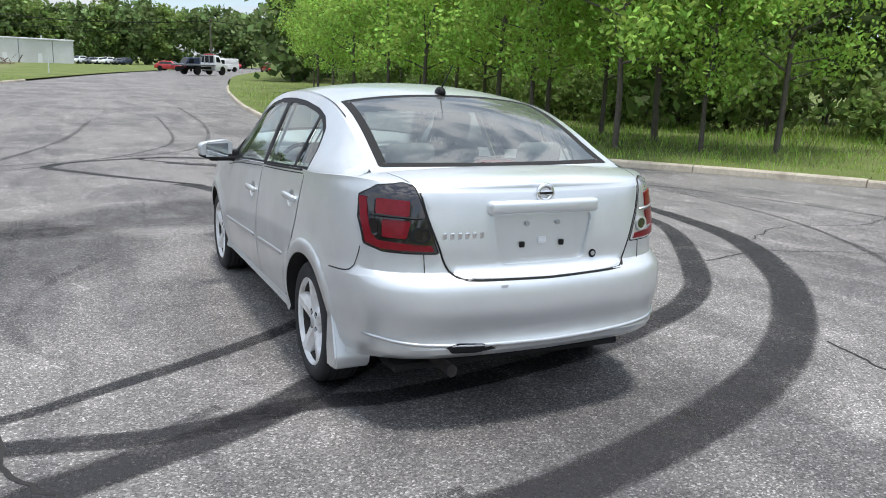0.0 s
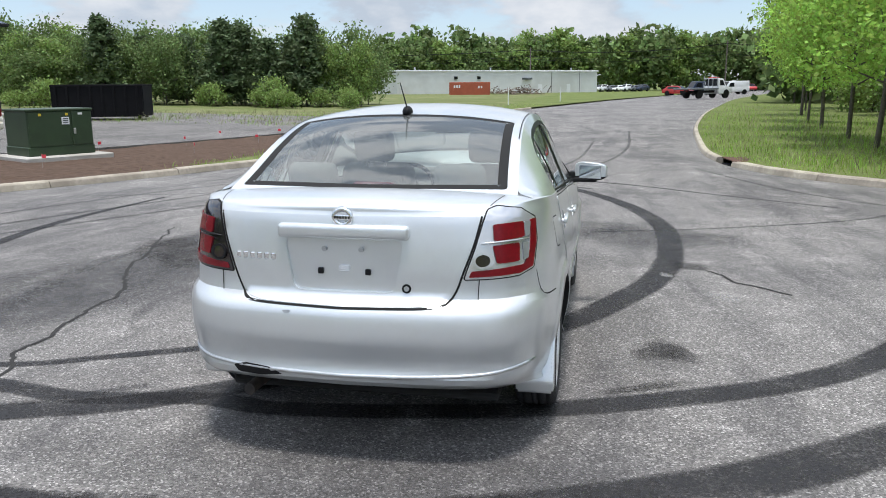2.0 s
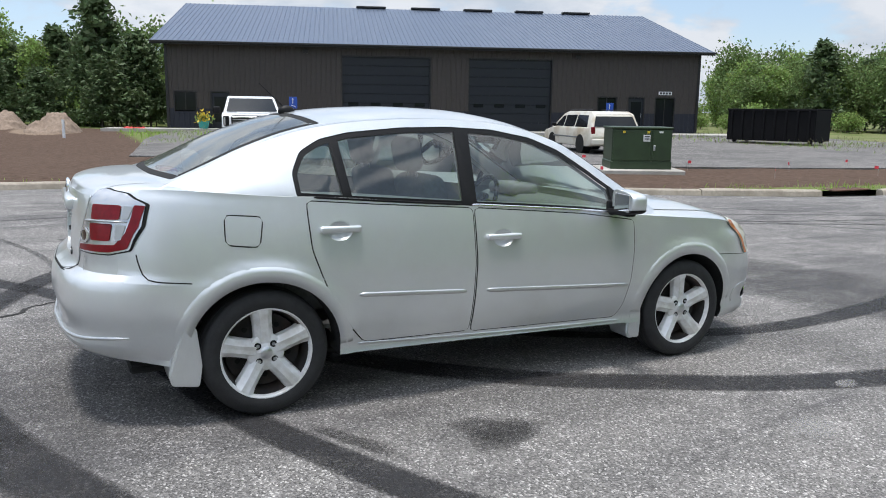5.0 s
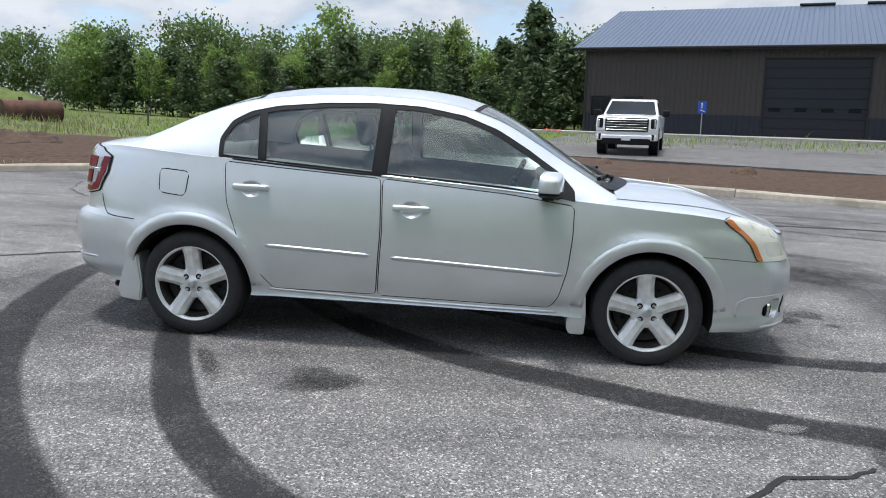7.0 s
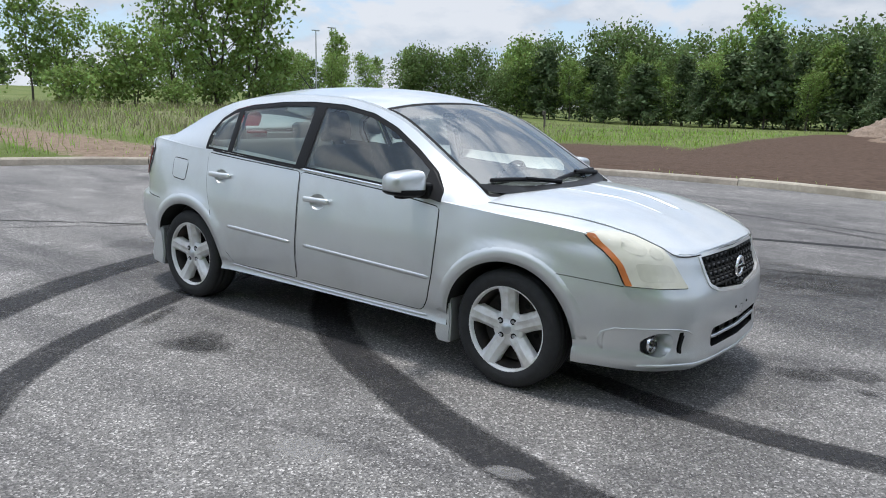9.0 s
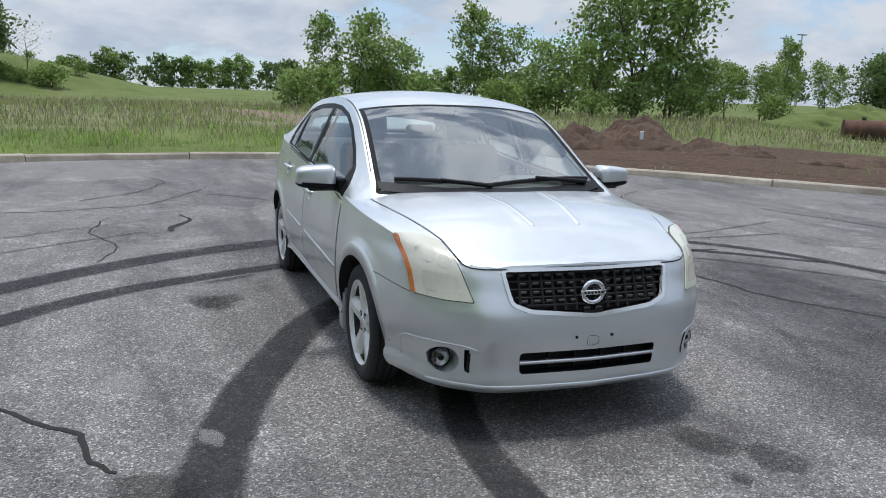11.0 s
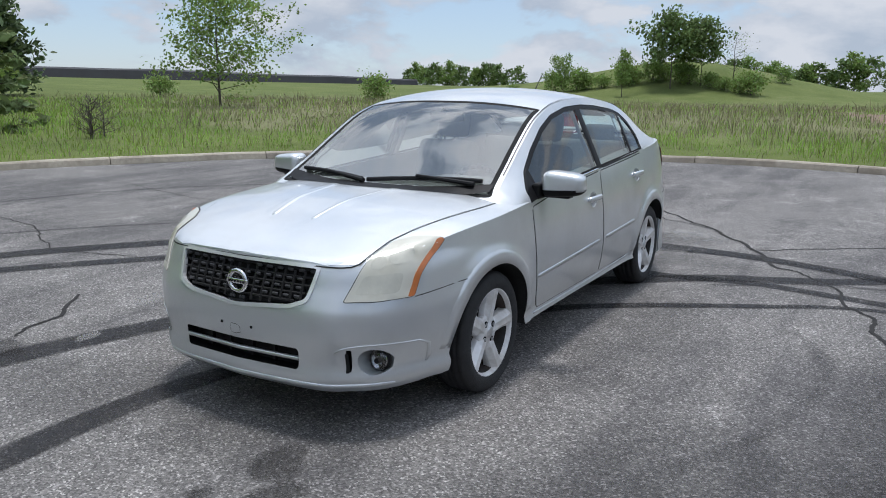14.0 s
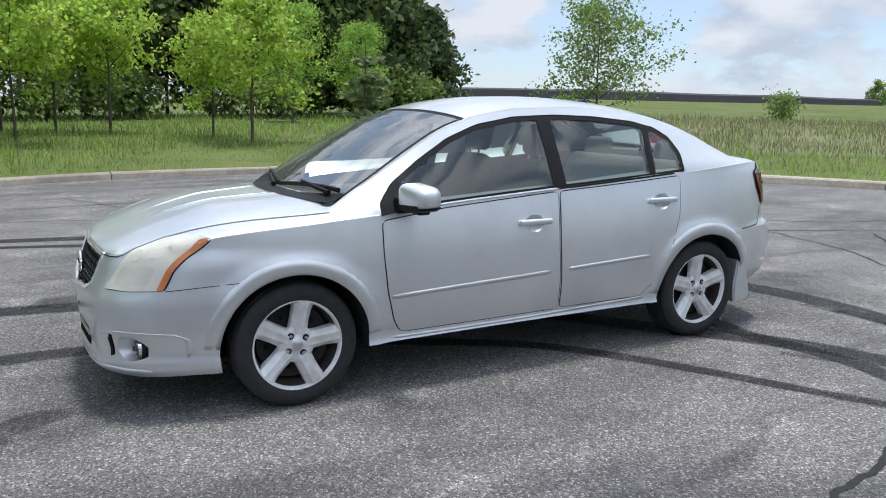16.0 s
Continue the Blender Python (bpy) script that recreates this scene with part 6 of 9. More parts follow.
def build_wheel():
    w = new("wheel")
    w.parent = car
    tagged(w, "five-spoke silver wheel with a worn black tyre")
    R = WR
    tyre = lathe([(-0.085, 0.215), (-0.10, 0.235), (-0.104, 0.265), (-0.098, 0.292), (-0.085, 0.306), (-0.066, R - 0.001), (-0.062, R - 0.008), (-0.056, R - 0.008), (-0.052, R), (-0.022, R), (-0.018, R - 0.008), (-0.012, R - 0.008), (-0.008, R),
                  (0.008, R), (0.012, R - 0.008), (0.018, R - 0.008), (0.022, R), (0.052, R), (0.056, R - 0.008), (0.062, R - 0.008), (0.066, R - 0.001), (0.085, 0.306), (0.098, 0.292), (0.103, 0.272), (0.1045, 0.262), (0.103, 0.252), (0.100, 0.235), (0.092, 0.222), (0.08, 0.216)], 72)
    part("tyre", tyre, M_TYRE, w, smooth=True)
    rim_bm = lathe([(0.072, 0.213), (0.085, 0.216), (0.093, 0.221), (0.096, 0.227), (0.092, 0.231), (0.085, 0.224)], 56)
    part("rim", rim_bm, M_WHEEL, w, smooth=True)
    part("rim_barrel", lathe([(-0.09, 0.21), (-0.05, 0.190), (0.05, 0.204), (0.074, 0.2145)], 48), M_STEELW, w, smooth=True)
    plate_bm = lathe([(0.02, 0.0), (0.02, 0.06), (-0.005, 0.10), (-0.01, 0.15), (0.0, 0.185)], 48)
    part("steel_wheel", plate_bm, M_STEELW, w, smooth=True)
    for i in range(10):
        a = 2 * math.pi * (i + 0.5) / 10
        part("vent_hole", rod((-0.02, 0.135 * math.cos(a), 0.135 * math.sin(a)), (-0.004, 0.135 * math.cos(a), 0.135 * math.sin(a)), 0.014, None, 8), M_GAP, w)
    hub = lathe([(0.04, 0.094), (0.060, 0.094), (0.068, 0.087), (0.073, 0.064), (0.074, 0.038), (0.080, 0.034), (0.081, 0.0)], 40)
    part("hub_cover", hub, M_WHEEL, w, smooth=True)
    part("centre_cap", lathe([(0.080, 0.030), (0.084, 0.027), (0.085, 0.0)], 24), M_DULLCH, w, smooth=True)
    for i in range(5):
        a = math.pi / 2 + 2 * math.pi * i / 5
        # cross-sections from hub to rim: half width, crest height, shoulder height
        bm = bmesh.new()
        secs = [(0.05, 0.046, 0.076, 0.060), (0.095, 0.044, 0.081, 0.057), (0.13, 0.043, 0.086, 0.058), (0.18, 0.045, 0.090, 0.064), (0.205, 0.048, 0.093, 0.072), (0.219, 0.051, 0.094, 0.078)]
        rws = []
        for r, hw, c, sh in secs:
            rws.append([bm.verts.new((x, r, t)) for x, t in ((0.03, -hw - 0.006), (sh - 0.012, -hw - 0.004), (sh, -hw), (c, -hw * 0.42), (c - 0.002, 0), (c, hw * 0.42), (sh, hw), (sh - 0.012, hw + 0.004), (0.03, hw + 0.006))])
        for p, q in zip(rws, rws[1:]):
            for j in range(len(p) - 1):
                bm.faces.new((p[j], p[j + 1], q[j + 1], q[j]))
        bm.faces.new(rws[0]), bm.faces.new(rws[-1])
        bmesh.ops.recalc_face_normals(bm, faces=bm.faces)
        bmesh.ops.rotate(bm, matrix=Matrix.Rotation(a, 3, "X"), verts=bm.verts)
        sp = part("spoke", bm, M_WHEEL, w)
    for i in range(4):
        a = math.pi / 4 + math.pi / 2 * i
        part("lug_recess", rod((0.06, 0.055 * math.cos(a), 0.055 * math.sin(a)), (0.0755, 0.055 * math.cos(a), 0.055 * math.sin(a)), 0.017, None, 14), M_GAP, w)
        part("lug_nut", rod((0.06, 0.055 * math.cos(a), 0.055 * math.sin(a)), (0.080, 0.055 * math.cos(a), 0.055 * math.sin(a)), 0.0105, 0.009, 6), M_STEEL, w)
    return w


wheel = build_wheel()
wheel.matrix_basis = pose(0.772, WY[0], WR, 5)
for s, wy, turn in ((1, WY[1], 5), (-1, WY[0], -11), (-1, WY[1], 0)):
    copy_thing(wheel, pose(s * 0.772, wy, WR, turn, 0, 0 if s > 0 else 180))

# ---- mirrors, wipers, aerial ----
for s in (1, -1):
    mb = bmesh.new()
    bmesh.ops.create_uvsphere(mb, u_segments=28, v_segments=18, radius=1.0)
    for v in mb.verts:
        x, y, z = v.co
        sx, sy, sz = (abs(c) ** 0.5 * (1 if c > 0 else -1) for c in (x, y, z))
        v.co = Vector((sx * 0.118, max(sy, -0.45) * 0.08, sz * 0.068 * (1.0 - 0.16 * sx)))
    bmesh.ops.transform(mb, matrix=Matrix.Translation((0.985, 0.735, 1.025)) @ Matrix.Rotation(radians(-10), 4, "Z"), verts=mb.verts)
    base = bmesh.new()
    box(0.2, 0.07, 0.035, (0.93, 0.735, 0.945), 0.012, 2, bm=base)
    box(0.05, 0.11, 0.09, (0.845, 0.76, 0.935), 0.015, 2, bm=base)
    glass_b = box(0.165, 0.004, 0.10, (0.985, 0.698, 0.975), 0.0015, 1)
    bmesh.ops.rotate(glass_b, cent=(0.985, 0.735, 1.025), matrix=Matrix.Rotation(radians(-10), 3, "Z"), verts=glass_b.verts)
    sail = prism([(0.895, 0.93), (0.745, 0.955), (0.76, 1.10), (0.80, 1.075), (0.89, 0.985)], "x", 0.0, 0.01)
    for v in sail.verts:
        v.co.x += cabin_side(v.co.y, v.co.z)[0].x - 0.004
    for bm_ in (mb, base, glass_b, sail):
        if s < 0:
            bmesh.ops.scale(bm_, vec=(-1, 1, 1), verts=bm_.verts)
            bmesh.ops.reverse_faces(bm_, faces=bm_.faces)
    lower = mb.copy()
    bmesh.ops.delete(lower, geom=[f for f in lower.faces if f.calc_center_median().z > 0.994], context="FACES")
    bmesh.ops.scale(lower, vec=(1.03, 1.03, 1.03), space=Matrix.Translation((-0.985 * s, -0.735, -1.0)), verts=lower.verts)
    mo = part("door_mirror", mb, M_PAINT, car, "silver door mirror on a black base", smooth=True)
    part("mirror_base", base, M_BLACK, mo)
    part("mirror_underside", lower, M_BLACK, mo, smooth=True)
    part("mirror_glass", glass_b, M_CHROME, mo)
    part("mirror_sail", sail, M_BLACK, mo)


def tube(points, r, sides=8):
    """A round bar along a bent line, in one piece."""
    bm = bmesh.new()
    rows_ = []
    for i, p in enumerate(points):
        t = (points[min(i + 1, len(points) - 1)] - points[max(i - 1, 0)]).normalized()
        u = t.orthogonal().normalized()
        w = t.cross(u)
        rows_.append([bm.verts.new(p + (u * math.cos(a) + w * math.sin(a)) * r) for a in np.linspace(0, 2 * math.pi, sides, endpoint=False)])
    for p, q in zip(rows_, rows_[1:]):
        for j in range(sides):
            bm.faces.new((p[j], p[(j + 1) % sides], q[(j + 1) % sides], q[j]))
    bm.faces.new(rows_[0]), bm.faces.new(rows_[-1])
    bmesh.ops.recalc_face_normals(bm, faces=bm.faces)
    return bm


def wiper(pivot, tip, blade_a, blade_b):
    def up(p, h):
        q, nrm = cabin_top(*p)
        hood_z = on_top(*p)[0].z if p[1] > 1.12 else 0
        return Vector((q.x, q.y, max(q.z, hood_z))) + nrm * h
    wb = rod(up(pivot, 0.02), up(tip, 0.035), 0.014, 0.010, 8)
    a = part("wiper", wb, M_BLACK, car, "black windscreen wiper at rest")
    pts_ = [(blade_a[0] + (blade_b[0] - blade_a[0]) * t, blade_a[1] + (blade_b[1] - blade_a[1]) * t) for t in np.linspace(0, 1, 9)]
    part("wiper_blade", tube([up(p, 0.014) for p in pts_], 0.013), M_BLACK, a)


wiper((-0.60, 1.07), (-0.25, 1.09), (-0.63, 1.03), (0.06, 1.135))
wiper((0.06, 1.17), (0.35, 1.10), (0.10, 1.13), (0.60, 1.035))
# cowl: dark grille between bonnet and glass
cowl = [(x, 1.275 - 0.20 * (x / 0.72) ** 2) for x in np.linspace(-0.70, 0.70, 25)] + [(x, 1.165 - 0.15 * (x / 0.72) ** 2) for x in np.linspace(0.70, -0.70, 25)]
part("cowl", sheet(cowl, lambda x, y: (Vector((x, y, max(on_top(x, y)[0].z, cabin_top(x, y)[0].z))), Vector((0, 0.2, 1))), 0.06, 0.006), M_BLACK, body)
ab = bmesh.new()
bmesh.ops.create_uvsphere(ab, u_segments=16, v_segments=10, radius=1.0)
bmesh.ops.scale(ab, vec=(0.028, 0.05, 0.034), verts=ab.verts)
at_ = cabin_top(0.0, -1.0)[0]
bmesh.ops.translate(ab, vec=at_ + Vector((0, 0, 0.006)), verts=ab.verts)
aerial = part("aerial", ab, M_BLACK, car, "black roof aerial with a short mast", smooth=True)
part("mast", rod(at_ + Vector((0, -0.005, 0.02)), at_ + Vector((0.0, -0.16, 0.16)), 0.0045, 0.0025, 8), M_BLACK, aerial)

# ---- interior ----
def cushion(w, d, h, at_, turn=0.0, name="seat", parent=None, bev=0.06):
    b = box(w, d, h, (0, 0, 0), bev, 4)
    bmesh.ops.transform(b, matrix=Matrix.Translation(at_) @ Matrix.Rotation(radians(turn), 4, "X"), verts=b.verts)
    return part(name, b, M_CLOTH, parent, smooth=True)


for x in (-0.37, 0.37):
    seat = cushion(0.5, 0.52, 0.17, (x, 0.12, 0.45), 6, "front_seat", car)
    tagged(seat, "grey cloth front seat")
    cushion(0.48, 0.15, 0.62, (x, -0.16, 0.55), 16, "backrest", seat)
    cushion(0.26, 0.10, 0.18, (x, -0.375, 1.165), 14, "headrest", seat, 0.045)
    for dx in (-0.06, 0.06):
        part("headrest_post", rod((x + dx, -0.345, 1.10), (x + dx, -0.37, 1.19), 0.007), M_STEEL, seat)
bench = cushion(1.28, 0.5, 0.2, (0, -0.95, 0.45), 6, "rear_bench", car)
tagged(bench, "grey cloth rear bench")
cushion(1.28, 0.14, 0.6, (0, -1.22, 0.55), 22, "backrest", bench)
for x in (-0.38, 0.38):
    cushion(0.26, 0.09, 0.15, (x, -1.455, 1.075), 16, "headrest", bench, 0.04)
part("parcel_shelf", box(1.3, 0.42, 0.05, (0, -1.62, 1.03), 0.015), M_DASH, car)
part("brake_lamp", box(0.2, 0.1, 0.06, (0, -1.67, 1.08), 0.015, 2), M_DRED, car, "high brake lamp on the parcel shelf")
dash_b = box(1.42, 0.5, 0.3, (0, 0.92, 0.66), 0.09, 4)
dash = part("dashboard", dash_b, M_DASH, car, "dark grey dashboard", smooth=True)
part("instrument_hood", box(0.38, 0.22, 0.09, (-0.37, 0.80, 0.94), 0.04, 3), M_DASH, dash, smooth=True)
sw = bmesh.new()
k = 28
for i in range(k):
    a, b = 2 * math.pi * i / k, 2 * math.pi * (i + 1) / k
    rod((0.185 * math.cos(a), 0, 0.185 * math.sin(a)), (0.185 * math.cos(b), 0, 0.185 * math.sin(b)), 0.016, None, 8, sw)
for a in (0.0, math.pi, -math.pi / 2):
    rod((0, 0, 0), (0.18 * math.cos(a), 0, 0.18 * math.sin(a)), 0.018, None, 8, sw)
box(0.13, 0.05, 0.12, (0, 0, -0.06), 0.02, 2, bm=sw)
bmesh.ops.transform(sw, matrix=Matrix.Translation((-0.37, 0.53, 0.90)) @ Matrix.Rotation(radians(-24), 4, "X"), verts=sw.verts)
part("steering_wheel", sw, M_BLACK, car, "black steering wheel", smooth=True)
part("rear_view_mirror", box(0.25, 0.03, 0.065, (0, 0.34, 1.30), 0.015, 2), M_BLACK, car)
part("mirror_stalk", rod((0, 0.36, 1.35), (0, 0.40, 1.39), 0.012), M_BLACK, car)
part("underbody", box(1.28, 3.9, 0.03, (0, 0.0, 0.205), 0.01, 1), M_LINER, car)
part("cabin_floor", box(1.44, 2.5, 0.02, (0, -0.33, 0.365)), M_DASH, car)

# the tail rides higher than the middle, the nose a little too
def ride(y):
    return 0.046 * float(smooth_step(-1.25, -2.0, y)) + 0.018 * float(smooth_step(1.3, 2.0, y))


for ob in [o for o in scene.objects if o.type == "MESH"]:
    top = ob
    chain = []
    while top.parent:
        chain.append(top.name.split(".")[0])
        top = top.parent
    if top is not car or "wheel" in chain:
        continue
    if ob.matrix_basis.translation.length > 0.01:
        ob.matrix_basis = Matrix.Translation((0, 0, ride(ob.matrix_basis.translation.y))) @ ob.matrix_basis
    elif not (ob.parent.type == "MESH" and ob.parent.matrix_basis.translation.length > 0.01):
        for v in ob.data.vertices:
            v.co.z += ride(v.co.y) * min(1.0, max(0.0, (v.co.z - 0.15) / 0.3)) + 0.022 * float(smooth_step(1.1, 1.36, v.co.z))

# ---- the dark steel building and its yard ----

BA = 1.238                                    # the front's direction
BU, BN = Vector((math.cos(BA), math.sin(BA), 0)), Vector((math.sin(BA), -math.cos(BA), 0))
BL, B0 = Vector((-42.89, 3.60, 0)), 0.28
# local axes of the building: x along the front, y inward, z up; origin at its front foot
BM = Matrix(((BU.x, -BN.x, 0, BL.x), (BU.y, -BN.y, 0, BL.y), (0, 0, 1, B0), (0, 0, 0, 1))) @ Matrix.Diagonal((0.95, 0.95, 0.92, 1))
bld = empty("steel_building", BM, "dark brown ribbed steel workshop with blue-grey metal roof", "building")
X0, X1, DEPTH, EAVE, RIDGE = 0.75, 33.95, 24.0, 5.35, 9.0
OPEN = [("garage", 11.05, 16.5, 0.0, 4.62), ("garage", 18.85, 24.2, 0.0, 4.62), ("window", 1.14, 2.46, 1.1, 2.32), ("door", 3.26, 4.36, 0.02, 2.31),
        ("window", 27.2, 28.5, 1.1, 2.32), ("door", 29.25, 30.35, 0.02, 2.33), ("window", 31.05, 32.4, 0.25, 2.32)]


def ribbed(x0, x1, z0, z1, y, material, parent, name):
    """Ribbed steel cladding: a plank of sheet with raised ribs every 0.3 m."""
    v, f = [], []
    xs = []
    x = x0
    while x < x1 - 1e-4:
        for dx_, dy_ in ((0.0, 0.0), (0.03, -0.025), (0.07, -0.025), (0.10, 0.0), (0.30, 0.0)):
            if x + dx_ <= x1 + 1e-6:
                xs.append((x + dx_, dy_))
        x += 0.30
    xs.append((x1, 0.0))
    for px, py in xs:
        v += [(px, y + py, z0), (px, y + py, z1)]
    f = [(2 * i, 2 * i + 2, 2 * i + 3, 2 * i + 1) for i in range(len(xs) - 1)]
    return part(name, mesh_of(name, v, f, material), None, parent)


def front_spans(z0, z1):
    """Stretches of the front between openings at that height."""
    cuts = sorted((a, b) for _, a, b, c, d in OPEN if c < z1 - 0.01 and d > z0 + 0.01)
    x, out = X0, []
    for a, b in cuts:
        if a > x:
            out.append((x, a))
        x = max(x, b)
    out.append((x, X1))
    return out


front = part("wall", box(0.02, 0.02, 0.02, (X0 + 0.1, 0.3, 0)), M_SIDING, bld)
zs = sorted({0.0, 1.28, EAVE, *[q[3] for q in OPEN], *[q[4] for q in OPEN]})
for z0, z1 in zip(zs, zs[1:]):
    for a, b in front_spans(z0, z1):
        ribbed(a, b, z0, z1, 0.0, M_BAND if z1 <= 1.29 else M_SIDING, front, "cladding")
# the other walls: solid, with gables
wall_bm = bmesh.new()
for x in (X0, X1):
    box(0.2, DEPTH - 0.2, EAVE, (x + (0.1 if x == X0 else -0.1), DEPTH / 2 + 0.05, 0), bm=wall_bm)
    a = [wall_bm.verts.new((x, y, z)) for y, z in ((0.1, EAVE), (DEPTH, EAVE), (DEPTH / 2, RIDGE - 0.05))]
    wall_bm.faces.new(a)
box(X1 - X0, 0.2, EAVE, ((X0 + X1) / 2, DEPTH - 0.1, 0), bm=wall_bm)
part("side_wall", wall_bm, M_SIDING, bld)
for x0, x1 in ((X0 - 0.03, X0 + 0.12), (X1 - 0.12, X1 + 0.03)):
    part("corner_trim", box(x1 - x0, 0.06, EAVE - 0.1, ((x0 + x1) / 2, -0.035, 0)), M_TRIMK, bld)
# roof: two slabs with standing seams
for side in (0, 1):
    y0, y1 = (-0.6, DEPTH / 2) if side == 0 else (DEPTH + 0.6, DEPTH / 2)
    e = EAVE + 0.08 - 0.6 * (RIDGE - EAVE) / (DEPTH / 2) * 0
    v, f = [], []
    xs = []
    x = X0 - 0.72
    while x < X1 + 0.72:
        xs += [(x, 0.0), (x + 0.02, 0.035), (x + 0.05, 0.035), (x + 0.07, 0.0)]
        x += 0.30
    xs.append((X1 + 0.72, 0.0))
    for px, up in xs:
        v += [(px, y0, e - 0.18 + up), (px, y1, RIDGE + up)]
    f = [(2 * i, 2 * i + 2, 2 * i + 3, 2 * i + 1) for i in range(len(xs) - 1)]
    sheet = part("roof", mesh_of("roof", v, f, M_ROOF), None, bld)
    v = [(X0 - 0.72, y0, e - 0.2), (X1 + 0.72, y0, e - 0.2), (X1 + 0.72, y1, RIDGE - 0.02), (X0 - 0.72, y1, RIDGE - 0.02)]
    v += [(a, b, c - 0.16) for a, b, c in v]
    part("soffit", mesh_of("soffit", v, [(0, 1, 2, 3), (7, 6, 5, 4), (0, 4, 5, 1), (1, 5, 6, 2), (2, 6, 7, 3), (3, 7, 4, 0)], M_TRIMK), None, bld)
part("gutter", box(X1 - X0 + 1.44, 0.14, 0.13, ((X0 + X1) / 2, -0.68, EAVE - 0.2), 0.03), M_TRIMK, bld)
for x in (13.4, 17.5, 21.5, 25.5, 29.2):
    part("ridge_vent", box(2.2, 0.5, 0.16, (x, DEPTH / 2, RIDGE), 0.04), M_TRIMK, bld)
for kind, a, b, c, d in OPEN:
    w, h = b - a, d - c
    if kind == "garage":
        g = part("garage_door", box(w, 0.06, h, ((a + b) / 2, 0.2, c)), M_DOORP, bld, "dark overhead garage door with small windows")
        for i in range(8):
            part("door_section", box(w - 0.02, 0.05, h / 8 - 0.03, ((a + b) / 2, 0.165, c + 0.015 + i * h / 8), 0.012, 1), M_DOORP, g)
        for i in range(4):
            part("pane", box(0.62, 0.02, 0.22, (a + w * (i + 0.5) / 4, 0.128, c + h * 0.335), 0.02, 1), M_DGLASS, g)
    elif kind == "door":
        g = part("door", box(w - 0.12, 0.06, h - 0.06, ((a + b) / 2, 0.08, c)), M_DOORP, bld, "dark glazed entrance door")
        part("pane", box(w - 0.42, 0.02, h - 0.75, ((a + b) / 2, 0.04, c + 0.45)), M_DGLASS, g)
        part("handle", rod((b - 0.2, 0.02, c + 1.0), (b - 0.2, 0.02, c + 1.25), 0.015), M_STEEL, g)
    else:
        g = part("window", box(w - 0.1, 0.03, h - 0.1, ((a + b) / 2, 0.1, c + 0.05)), M_DGLASS, bld, "dark tinted window in a black frame")
        part("mullion", box(0.05, 0.05, h - 0.1, ((a + b) / 2, 0.075, c + 0.05)), M_TRIMK, g)
    for px in (a + 0.03, b - 0.03):
        part("frame", box(0.07, 0.26, h, (px, 0.11, c)), M_TRIMK, bld)
    part("frame", box(w, 0.26, 0.07, ((a + b) / 2, 0.11, d - 0.035)), M_TRIMK, bld)
for x in (8.9, 25.8):
    part("wall_lamp", box(0.32, 0.18, 0.24, (x, -0.1, 4.72), 0.03), M_TRIMK, bld)
part("number_plate", box(0.9, 0.02, 0.22, (31.7, -0.04, 2.5), 0.005, 1), M_WHITEP, bld, "small white sign over the entrance")
for i in range(4):
    part("dash", box(0.13, 0.01, 0.13, (31.4 + i * 0.2, -0.054, 2.545)), M_TRIMK, bld)


def yard_point(s, out, z=0.0):
    return BM @ Vector((s, -out, z))


# concrete walk along the front, asphalt yard
def flat_sheet(name, pts, z_of, thick, material, label, category):
    bm = bmesh.new()
    top = [bm.verts.new((x, y, z_of(x, y))) for x, y in pts]
    f = bm.faces.new(top)
    if f.normal.z < 0:
        f.normal_flip()
    bmesh.ops.triangulate(bm, faces=bm.faces[:])
    bmesh.ops.subdivide_edges(bm, edges=bm.edges[:], cuts=6, use_grid_fill=True)
    for v in bm.verts:
        v.co.z = z_of(v.co.x, v.co.y)
    ext = bmesh.ops.extrude_edge_only(bm, edges=[e for e in bm.edges if e.is_boundary])
    for q in ext["geom"]:
        if isinstance(q, bmesh.types.BMVert):
            q.co.z -= thick
    bmesh.ops.recalc_face_normals(bm, faces=bm.faces)
    return tagged(part(name, bm, material), label, category, kind="structure")


flat_sheet("parking_lot", [(-22, 0.2), (-13.6, 14.5), (-11.3, 24), (-8.15, 29.5), (-8.2, 38), (-18, 41), (-33.5, 41), (-43.6, 5.0), (-32, 1.8)], lambda x, y: height(x, y) + 0.05, 0.3, M_LOT, "dark asphalt yard in front of the steel building", "parking lot")
walk_bm = [yard_point(s, o) for s, o in ((-2.5, 2.2), (36.5, 2.2), (36.5, -0.2), (-2.5, -0.2))]
flat_sheet("sidewalk", [(p.x, p.y) for p in walk_bm], lambda x, y: height(x, y) + 0.17, 0.3, M_CONC, "pale concrete walk along the steel building", "sidewalk")


